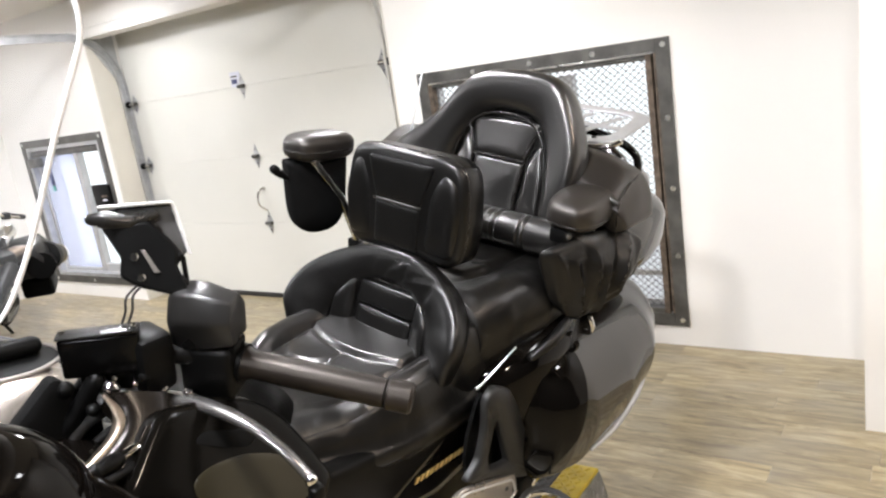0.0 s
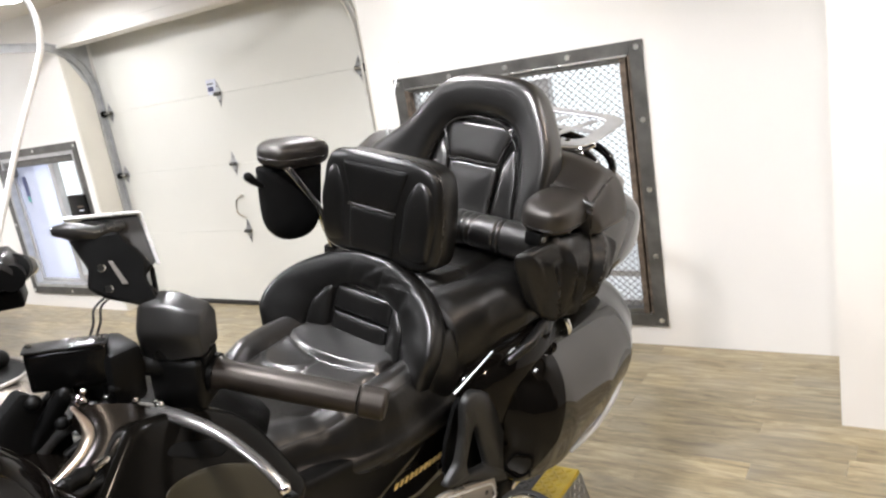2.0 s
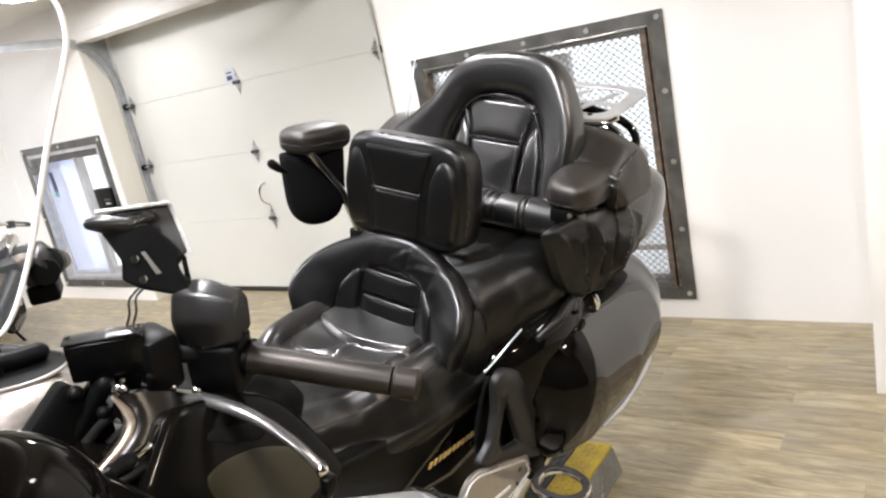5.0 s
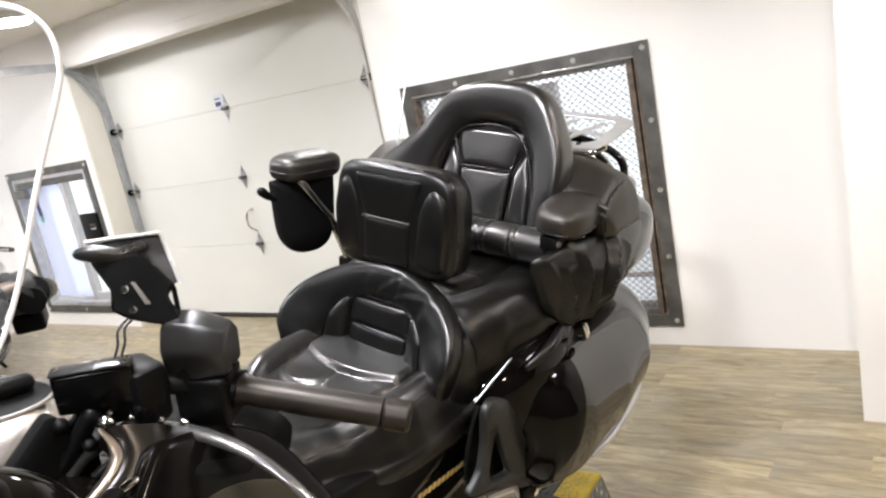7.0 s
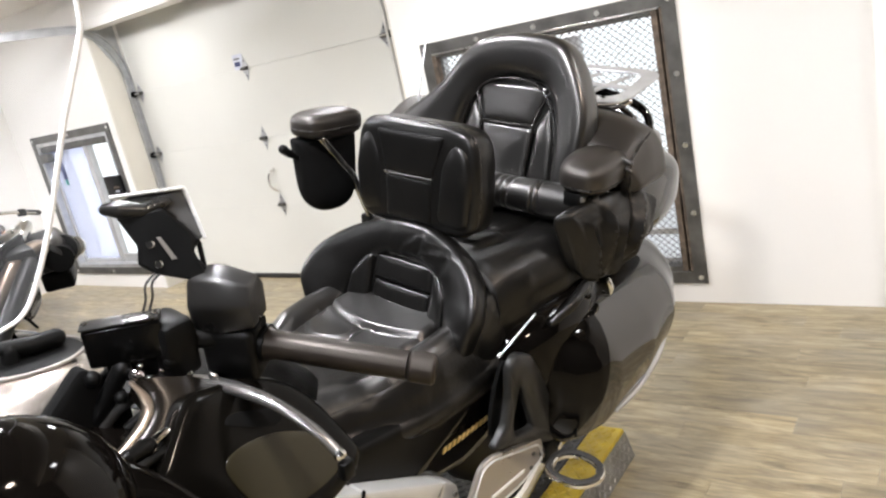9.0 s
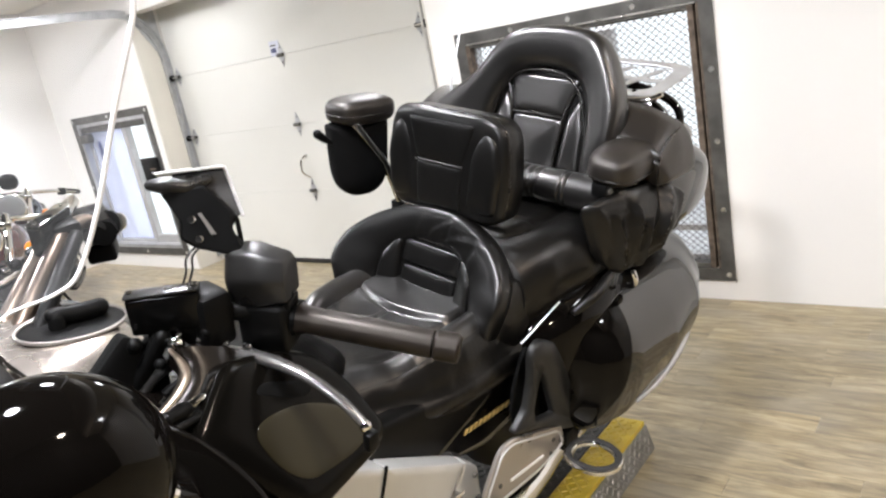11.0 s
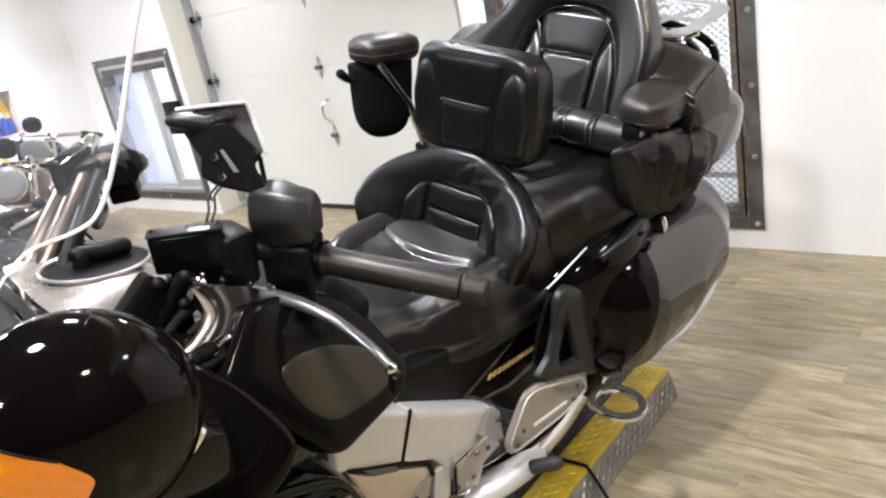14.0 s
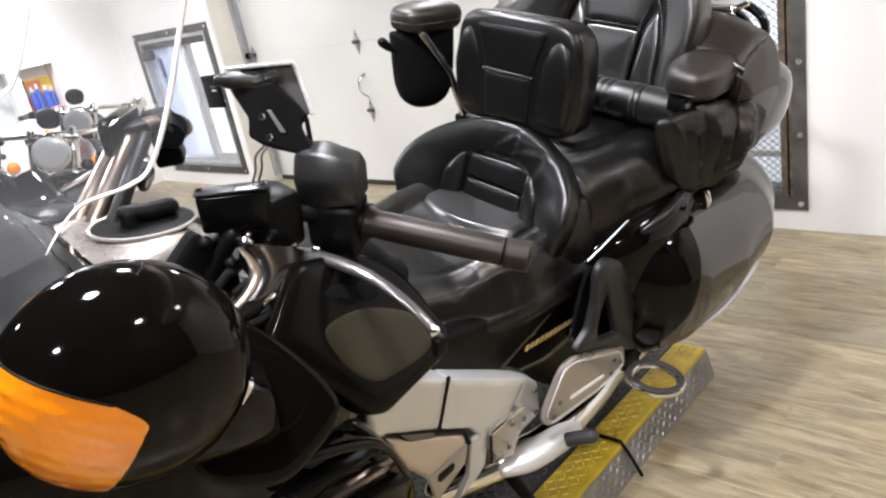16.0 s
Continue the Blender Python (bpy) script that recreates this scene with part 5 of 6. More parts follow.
# rider's back bolster: a padded horseshoe that wraps forward, creased on top
def creases(f, c):
    h = 0.0
    for f0, turn, deep in ((0.50, 0.05, 0.005), (0.55, -0.03, 0.0035), (0.60, 0.06, 0.006), (0.66, -0.05, 0.005), (0.42, 0.04, 0.003)):
        d = f - f0 - turn * (c - 0.1)
        h -= deep * math.exp(-(d / 0.008) ** 2) * math.exp(-((c - 0.05) / 0.75) ** 2)
        h += 0.6 * deep * math.exp(-((d - 0.018) / 0.012) ** 2) * math.exp(-((c - 0.05) / 0.75) ** 2)
    return h


BACK_OUT = [(0.480, -0.225, 0.660), (0.482, -0.246, 0.735), (0.466, -0.266, 0.785), (0.415, -0.248, 0.842), (0.368, -0.172, 0.893), (0.347, -0.07, 0.926), (0.343, 0.03, 0.932), (0.350, 0.10, 0.920), (0.366, 0.176, 0.886), (0.400, 0.232, 0.838), (0.436, 0.250, 0.790), (0.452, 0.240, 0.735), (0.45, 0.22, 0.66)]
BACK_IN = [(0.445, -0.150, 0.660), (0.438, -0.152, 0.720), (0.412, -0.140, 0.765), (0.390, -0.118, 0.805), (0.374, -0.072, 0.840), (0.367, -0.025, 0.851), (0.366, 0.0, 0.852), (0.367, 0.04, 0.851), (0.376, 0.085, 0.836), (0.392, 0.122, 0.802), (0.412, 0.142, 0.762), (0.428, 0.152, 0.715), (0.43, 0.15, 0.66)]
part("seat_bolster", band(BACK_OUT, BACK_IN, (0.93, 0, 0.36), 0.026, 0.06, 2.7, 96, 36, 0.03, creases), LEATHER, seat, "padded black leather back bolster with creases", sharp=80)
part("bolster_skirt", hull([(0.318, 0, 0.70, 0.236, 0.130), (0.30, 0, 0.71, 0.240, 0.140), (0.28, 0, 0.71, 0.235, 0.140), (0.255, 0, 0.70, 0.22, 0.12)], 3.0, 48, 4), LEATHER, seat)
for s in (1, -1):
    part("bolster_wing", ball((0.36, s * 0.212, 0.69), (0.085, 0.030, 0.12), 20, 2.6), LEATHER_MATT, seat)
rb_m = facing((0.380, 0.006, 0.792), (0.95, 0, 0.31))
part("back_panel", pillow(rb_m, corners([(-0.205, -0.10), (0.195, -0.10), (0.185, 0.015), (0.115, 0.086), (-0.115, 0.086), (-0.19, 0.015)], 0.05), 0.008, 0.03, 4, 12, bend=-1.3), LEATHER, seat)
for z0, z1, w in ((-0.004, 0.054, 0.090), (-0.066, -0.008, 0.086)):
    part("back_pad", pillow(rb_m @ pose(0, 0, 0.014), corners([(-w, z0), (w, z0), (w * 0.97, z1), (-w * 0.97, z1)], 0.010), 0.016, 0.006, 4), LEATHER, seat)
for s in (1, -1):
    part("back_pad", pillow(rb_m @ pose(0, 0, 0.006), corners([(s * 0.092, -0.085), (s * 0.150, -0.085), (s * 0.144, 0.0), (s * 0.112, 0.046), (s * 0.094, 0.056)][::s], 0.014), 0.020, 0.004, 3, 9, bend=-1.3), LEATHER, seat)
part("piping", tube([rb_m @ Vector(q) for q in spline([(-0.150, -0.085, 0.012), (-0.142, 0.0, 0.016), (-0.10, 0.053, 0.018), (0.0, 0.062, 0.02), (0.10, 0.053, 0.018), (0.142, 0.0, 0.016), (0.150, -0.085, 0.012)], 6)], 0.003, 8), SEAM, seat)

# rider's separate backrest pad on a post
rest_m = facing((0.300, -0.008, 1.038), (0.99, 0, 0.10))
W, H = 0.185, 0.125
out = corners([(-W * 0.93, -H), (W * 0.93, -H), (W, -H * 0.3), (W * 0.95, H * 0.72), (W * 0.74, H * 0.98), (-W * 0.74, H * 0.98), (-W * 0.95, H * 0.72), (-W, -H * 0.3)], 0.05)
rest = part("rider_backrest", pillow(rest_m, out, 0.040, 0.055, 7, 12, bend=0.35), LEATHER, bike, "padded black leather rider backrest", sharp=80)
for z0, z1, w0, w1 in ((0.004, 0.100, 0.070, 0.100), (-0.105, -0.002, 0.066, 0.070)):
    part("pad_panel", pillow(rest_m @ pose(0, 0, 0.031), corners([(-w0, z0), (w0, z0), (w1, z1), (-w1, z1)], 0.010), 0.013, 0.004, 6), LEATHER, rest)
for s in (1, -1):
    part("pad_panel", pillow(rest_m @ pose(0, 0, 0.020), corners([(s * 0.075, -0.108), (s * 0.160, -0.105), (s * 0.174, 0.0), (s * 0.158, 0.075), (s * 0.122, 0.096), (s * 0.088, 0.04)][::s], 0.024), 0.023, 0.006, 3), LEATHER, rest)
part("piping", tube([rest_m @ Vector((y, 0.001, 0.0445 - 0.35 * y * y)) for y in (-0.070, -0.035, 0.0, 0.035, 0.070)], 0.0036, 8), SEAM, rest, "raised light-catching seam")
rim = [rest_m @ Vector((q[0] * 0.992, q[1] * 0.992, 0.018 - 0.35 * q[0] ** 2)) for q in out]
part("piping", tube(rim, 0.003, 8, closed=True), SEAM, rest)
part("post", tube([(0.29, 0, 0.95), (0.30, 0, 0.82)], 0.02, 14), DARK, rest)

# ---- passenger seat ----
loops = []
P_HALF = [(-0.10, 0.275), (0.0, 0.292), (0.12, 0.290), (0.24, 0.270), (0.335, 0.242)]
P_TOP = [(-0.10, 0.900), (0.05, 0.880), (0.18, 0.876), (0.30, 0.866), (0.335, 0.852)]
P_LOW = [(-0.10, 0.73), (0.12, 0.66), (0.30, 0.60), (0.41, 0.60)]
for k in range(81):
    x = 0.335 - 0.435 * k / 80
    w, top, low = along(P_HALF, x), along(P_TOP, x), along(P_LOW, x)
    r = 0.085
    half = []
    for j in range(37):
        y = w * j / 36
        drop = r * (1 - math.sqrt(max(0.0, 1 - ((y - w + r) / r) ** 2))) if y > w - r else 0.0
        edge = 0.155 if x < 0.21 else 0.155 - 0.5 * (x - 0.21)
        h = 0.010 * ease((edge - y) / 0.02) * ease((0.262 - x) / 0.015) + seam_mark(y - edge - 0.006, 0.005) * ease((0.30 - x) / 0.03)
        h += seam_mark(x - 0.205 + 0.15 * y, 0.004, 0.004) * ease((edge - y) / 0.01)
        half.append((y, top + h - drop))
    y1, z1 = half[-1]
    for j in range(1, 13):
        t = j / 12
        half.append((y1 - 0.045 * t + 0.012 * math.sin(math.pi * t), z1 + (low - z1) * t))
    half.append((half[-1][0] - 0.04, low - 0.005))
    loops.append([Vector((x, y, z)) for y, z in half] + [Vector((x, -y, z)) for y, z in half[:0:-1]])
bm = bmesh.new()
skin(bm, loops)
pillion = part("passenger_seat", bm, LEATHER_MATT, bike, "black leather passenger seat with stitched cushion", sharp=80)

# passenger backrest: broad padded horseshoe, inner panels and the gathered lumbar roll
ARCH_OUT = [(0.03, -0.350, 0.985), (-0.010, -0.338, 1.060), (-0.060, -0.215, 1.162), (-0.092, -0.138, 1.255), (-0.106, -0.056, 1.293), (-0.109, 0.064, 1.301), (-0.104, 0.148, 1.284), (-0.086, 0.202, 1.216), (-0.061, 0.238, 1.130), (-0.034, 0.240, 1.03), (-0.022, 0.234, 0.95)]
ARCH_IN = [(-0.020, -0.150, 0.945), (-0.040, -0.152, 1.0), (-0.068, -0.138, 1.075), (-0.088, -0.098, 1.150), (-0.097, -0.040, 1.186), (-0.098, 0.040, 1.190), (-0.094, 0.100, 1.172), (-0.080, 0.135, 1.122), (-0.058, 0.150, 1.05), (-0.040, 0.155, 0.985), (-0.03, 0.155, 0.94)]
ahead = (0.95, 0, 0.28)
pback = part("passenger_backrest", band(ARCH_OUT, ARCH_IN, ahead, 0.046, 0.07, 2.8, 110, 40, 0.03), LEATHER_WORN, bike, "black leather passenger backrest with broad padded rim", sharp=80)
pb_m = facing((-0.070, 0.0, 1.050), ahead)
part("back_shell", pillow(pb_m, corners([(-0.26, -0.13), (0.20, -0.14), (0.19, 0.09), (0.12, 0.175), (-0.12, 0.175), (-0.20, 0.09)], 0.05), 0.018, 0.05, 5), LEATHER, pback)
rim = [pb_m @ Vector(q) for q in spline([(-0.152, -0.125, 0.026), (-0.146, 0.0, 0.032), (-0.116, 0.085, 0.036), (-0.055, 0.131, 0.038), (0.055, 0.133, 0.038), (0.116, 0.09, 0.036), (0.148, 0.0, 0.032), (0.156, -0.125, 0.026)], 6)]
part("inner_rim", tube(rim, 0.0036, 10), SEAM, pback)
for z0, z1, w0, w1 in ((0.026, 0.124, 0.078, 0.108), (-0.125, 0.020, 0.070, 0.077)):
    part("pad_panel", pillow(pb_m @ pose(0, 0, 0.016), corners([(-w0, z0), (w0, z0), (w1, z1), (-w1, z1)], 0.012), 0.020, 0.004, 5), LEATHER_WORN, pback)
for s in (1, -1):
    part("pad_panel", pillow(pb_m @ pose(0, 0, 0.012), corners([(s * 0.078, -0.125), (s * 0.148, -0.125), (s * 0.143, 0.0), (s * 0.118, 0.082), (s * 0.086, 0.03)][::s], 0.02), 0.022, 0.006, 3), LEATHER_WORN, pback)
    part("piping", tube([pb_m @ Vector(q) for q in spline([(s * 0.074, -0.125, 0.033), (s * 0.080, 0.0, 0.035), (s * 0.092, 0.06, 0.035), (s * 0.114, 0.108, 0.034)], 6)], 0.0032, 8), SEAM, pback)
part("piping", tube([pb_m @ Vector((y, 0.023, 0.0355)) for y in (-0.078, 0, 0.078)], 0.0032, 8), SEAM, pback)


def gathers(f, w):
    """Puckered leather in the middle of the roll, tight bands near its ends."""
    pucker = 0.0
    for k in range(6):
        c = 0.47 + 0.040 * k + 0.012 * math.sin(k * 2.3)
        d = f - c - 0.012 * math.sin(w + k)
        pucker -= 0.11 * math.exp(-(d / 0.008) ** 2) * (0.5 + 0.5 * math.sin(w * 1.0 + 0.4 + 0.5 * math.sin(k * 1.7)))
    for c in (0.20, 0.225, 0.775, 0.80):
        pucker -= 0.12 * math.exp(-((f - c) / 0.004) ** 2)
    return pucker


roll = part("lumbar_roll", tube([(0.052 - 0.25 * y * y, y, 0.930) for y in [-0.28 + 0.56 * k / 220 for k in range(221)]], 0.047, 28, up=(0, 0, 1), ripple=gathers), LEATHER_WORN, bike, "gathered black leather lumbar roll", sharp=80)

# ---- armrests ----
arm_m = Matrix.Translation((-0.018, 0.278, 1.012)) @ Matrix.Rotation(radians(6), 4, "Z") @ Matrix.Rotation(radians(-4), 4, "X")
arm = part("armrest", ball((0, 0, 0), (0.122, 0.066, 0.046), 28, 2.9), LEATHER_PAD, bike, "black leather armrest pad")
arm.data.transform(arm_m)
part("piping", tube([arm_m @ Vector((0.120 * math.copysign(abs(math.cos(a)) ** 0.75, math.cos(a)), 0.0645 * math.copysign(abs(math.sin(a)) ** 0.75, math.sin(a)), -0.018)) for a in [2 * math.pi * k / 36 for k in range(36)]], 0.0032, 8, closed=True), SEAM, arm)
part("arm_bracket", block((-0.11, 0.255, 0.948), (0.10, 0.30, 0.985), 0.008), DARK, arm, "black armrest bracket")
for x in (0.085, 0.0, -0.09):
    part("bolt", disc(facing((x, 0.299, 0.967), (0.3, 1, 0)), 0.008, 0.006, 10), STEEL, arm)
part("arm_post", tube([(-0.08, 0.27, 0.96), (-0.10, 0.26, 0.86)], 0.014, 12), CHROME, arm)
pouch_m = facing((0.045, 0.318, 0.855), (0.28, 0.95, 0.12))
pouch_out = corners([(-0.128, 0.088), (-0.01, 0.108), (0.145, 0.100), (0.218, 0.058), (0.205, -0.020), (0.150, -0.060), (0.045, -0.100), (-0.030, -0.104), (-0.090, -0.045)], 0.03, 4)
bm = pillow(pouch_m, pouch_out, 0.040, 0.06, 1.7, 20)
inv = pouch_m.inverted()
for v in bm.verts:
    q = inv @ v.co
    fan = math.atan2(q.x - 0.02, 0.30 + q.y)
    q.z += max(0.0, min(1.0, (q.z + 0.02) / 0.03)) * (0.005 * math.sin(fan * 23 + 7 * q.y) + 0.006 * math.sin(fan * 41 + 2.0 - 12 * q.y) + 0.003 * math.sin(fan * 67 + 5 * q.y)) * (1.0 - 2.0 * max(0.0, q.y))
    q.z += 0.008 * noise.noise(Vector((q.x * 30, q.y * 16, 2.0)))
    v.co = pouch_m @ q
part("pouch", bm, LEATHER_MATT, arm, "slack black leather pouch")
part("pouch_hook", tube(spline([(0.02, 0.345, 0.742), (0.018, 0.352, 0.722), (0.016, 0.345, 0.705), (0.014, 0.33, 0.70)], 5), 0.008, 10), CHROME, arm, "chrome hook under the pouch")
# the other armrest is swung up, with its cloth cup pouch hanging
rm2 = Matrix.Translation((0.283, -0.33, 1.113)) @ Matrix.Rotation(radians(-4), 4, "Y")
arm2 = part("armrest", ball((0, 0, 0), (0.095, 0.058, 0.036), 28, 3.3), LEATHER_PAD, bike, "black leather armrest pad swung upward")
arm2.data.transform(rm2)
part("piping", tube([rm2 @ Vector((0.0955 * math.copysign(abs(math.cos(a)) ** 0.7, math.cos(a)), 0.0575 * math.copysign(abs(math.sin(a)) ** 0.7, math.sin(a)), -0.006)) for a in [2 * math.pi * k / 36 for k in range(36)]], 0.003, 8, closed=True), SEAM, arm2)
cup = corners([(-0.074, -0.205), (0.074, -0.205), (0.086, 0.0), (-0.086, 0.0)], [0.085, 0.085, 0.01, 0.01], 8)
part("cup_pouch", pillow(facing((0.297, -0.335, 1.088), (0.25, 0.95, 0.0)), cup, 0.04, 0.04, 3.5, 10, wrinkle=0.004, seed=8.0), CLOTH, arm2, "black cloth cup pouch")
strut = part("chrome_strut", tube([(0.339, -0.290, 1.088), (0.249, -0.290, 0.972), (0.198, -0.290, 0.847)], 0.0115, 14, flat=0.85), STRUT, arm2, "flat chrome support strut")
part("hinge_block", block((0.12, -0.325, 0.80), (0.20, -0.275, 0.838), 0.006), DARK, arm2)
part("bolt", disc(facing((0.17, -0.274, 0.825), (0, 1, 0)), 0.012, 0.006, 12), CHROME, arm2)
part("stub", tube([(0.385, -0.34, 1.045), (0.405, -0.342, 1.060), (0.420, -0.344, 1.074)], [0.006, 0.010, 0.012], 12), DARK, arm2)

# ---- trunk with luggage rack ----
trunk = part("trunk", hull([(-0.07, 0, 0.850, 0.28, 0.085), (-0.14, 0, 0.852, 0.322, 0.108), (-0.28, 0, 0.855, 0.345, 0.118), (-0.44, 0, 0.860, 0.322, 0.105), (-0.54, 0, 0.870, 0.25, 0.070)], 3.6, 56, 5), GLOSS, bike, "glossy black tail trunk")
lid = part("trunk_lid", hull([(-0.12, 0, 0.965, 0.20, 0.045), (-0.20, 0, 0.970, 0.27, 0.055), (-0.33, 0, 0.970, 0.28, 0.055), (-0.47, 0, 0.965, 0.25, 0.05), (-0.56, 0, 0.945, 0.17, 0.035)], 3.2, 56, 5), GLOSS, trunk, "glossy black trunk lid")
# padded pods on both front corners of the trunk, a sloping top over an upright face
for s in (1, -1):
    loops = []
    for k in range(25):
        f = k / 24
        y = 0.17 + 0.205 * f
        fall = 0.060 * f * f
        end = math.sqrt(max(0.01, 1 - max(0.0, (f - 0.72) / 0.28) ** 2))
        mid = Vector((-0.115 if s > 0 else -0.085, s * (y if s > 0 else y + 0.085 * f), 1.030 - fall if s > 0 else 1.022 - 0.3 * fall))
        prof = corners([(0.060, -0.085), (0.070, 0.040), (-0.030, 0.098), (-0.115, 0.080), (-0.140, 0.0), (-0.120, -0.085)], 0.022, 4)
        loops.append([mid + Vector((q[0] * (0.65 + 0.35 * end), 0, q[1] * 0.92 * end * (1.0 if q[1] > 0 else 1 - 0.5 * f))) for q in prof])
    bm = bmesh.new()
    skin(bm, loops)
    pod = part("padded_pod", bm, LEATHER_PAD, trunk, "padded black leather pod on the trunk corner", sharp=60)
    if s > 0:
        for dz, dx, r in ((-0.004, 0.003, 0.0065), (-0.024, 0.003, 0.004)):
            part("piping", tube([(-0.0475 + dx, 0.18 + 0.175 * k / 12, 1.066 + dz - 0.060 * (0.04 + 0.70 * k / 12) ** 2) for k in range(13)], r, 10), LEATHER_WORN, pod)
        part("piping", tube([(-0.048 + q[0], 0.352, 1.0 + q[1]) for q in ((-0.10, 0.078), (-0.05, 0.060), (-0.004, 0.030), (-0.004, -0.03), (-0.012, -0.075))], 0.003, 8), SEAM, pod)
    else:
        part("piping", tube([(-0.016 - 0.010 * f, -0.18 - 0.25 * f, 1.040 - 0.024 * f * f) for f in [k / 12 for k in range(13)]], 0.006, 10), LEATHER_WORN, pod)
# rack plate with slots over a black cradle that stands on the lid
rack = part("luggage_rack", slab(Matrix.Translation((-0.42, 0, 1.120)) @ Matrix.Rotation(radians(4), 4, "Y"), corners([(-0.19, -0.19), (0.17, -0.225), (0.17, 0.225), (-0.19, 0.19)], 0.09, 8), 0.006, 0.002, hole=corners([(-0.14, -0.145), (0.12, -0.18), (0.12, 0.18), (-0.14, 0.145)], 0.06, 8)), TRACK, lid, "grey slotted luggage rack")
part("rack_bar", block((-0.425, -0.168, 1.121), (-0.385, 0.168, 1.126), 0.002), TRACK, rack)
for y in (-0.10, 0.0, 0.10):
    part("rack_bar", block((-0.555, y - 0.012, 1.122), (-0.302, y + 0.012, 1.1265), 0.002, 2), TRACK, rack)
part("front_hoop", tube(spline([(-0.25, -0.245, 1.125), (-0.225, -0.20, 1.110), (-0.215, 0.0, 1.100), (-0.225, 0.20, 1.110), (-0.25, 0.245, 1.125)], 7), 0.008, 12), CHROME, rack, "chrome hoop along the rack")
arc = [(-0.30, 0.245 * math.cos(a), 1.005 + 0.105 * math.sin(a) ** 0.6) for a in [math.pi * k / 28 for k in range(29)]]
part("cradle", tube(arc, [0.016, 0.017, 0.017, 0.017, 0.016], 12), GLOSS, rack, "black cradle under the rack")
part("cradle", tube([(x - 0.10, y * 0.98, z) for x, y, z in arc], 0.012, 10), GLOSS, rack)
for y in (-0.17, -0.05, 0.05, 0.145):
    part("cradle_post", tube([(-0.30, y, 1.015), (-0.29, y * 1.02, 1.108)], [0.013, 0.010, 0.013], 12), GLOSS, rack)
for y in (-0.11, 0.115):
    part("rack_leg", tube([(-0.275, y, 1.02), (-0.262, y, 1.115)], 0.007, 10), CHROME, rack, "chrome rack leg")
part("rack_leg", tube([(-0.285, 0.03, 1.095), (-0.285, 0.20, 1.085)], 0.005, 10), CHROME, rack)
for s in (1, -1):
    part("tail_light", pillow(facing((-0.515, s * 0.16, 0.86), (-0.9, s * 0.45, 0.05)), corners([(-0.09, -0.035), (0.09, -0.035), (0.08, 0.035), (-0.08, 0.035)], 0.02), 0.015, 0.015, 3), REDLENS, trunk, "red tail light lens")
ant = part("antenna", tube([(-0.075, -0.335, 1.03), (-0.09, -0.338, 1.12), (-0.14, -0.345, 1.26), (-0.22, -0.352, 1.43)], [0.006, 0.0034, 0.0026, 0.002], 8), TRACK, bike, "thin white antenna")
part("antenna_base", tube([(-0.075, -0.30, 0.98), (-0.075, -0.335, 1.035)], 0.012, 12), DARK, ant)

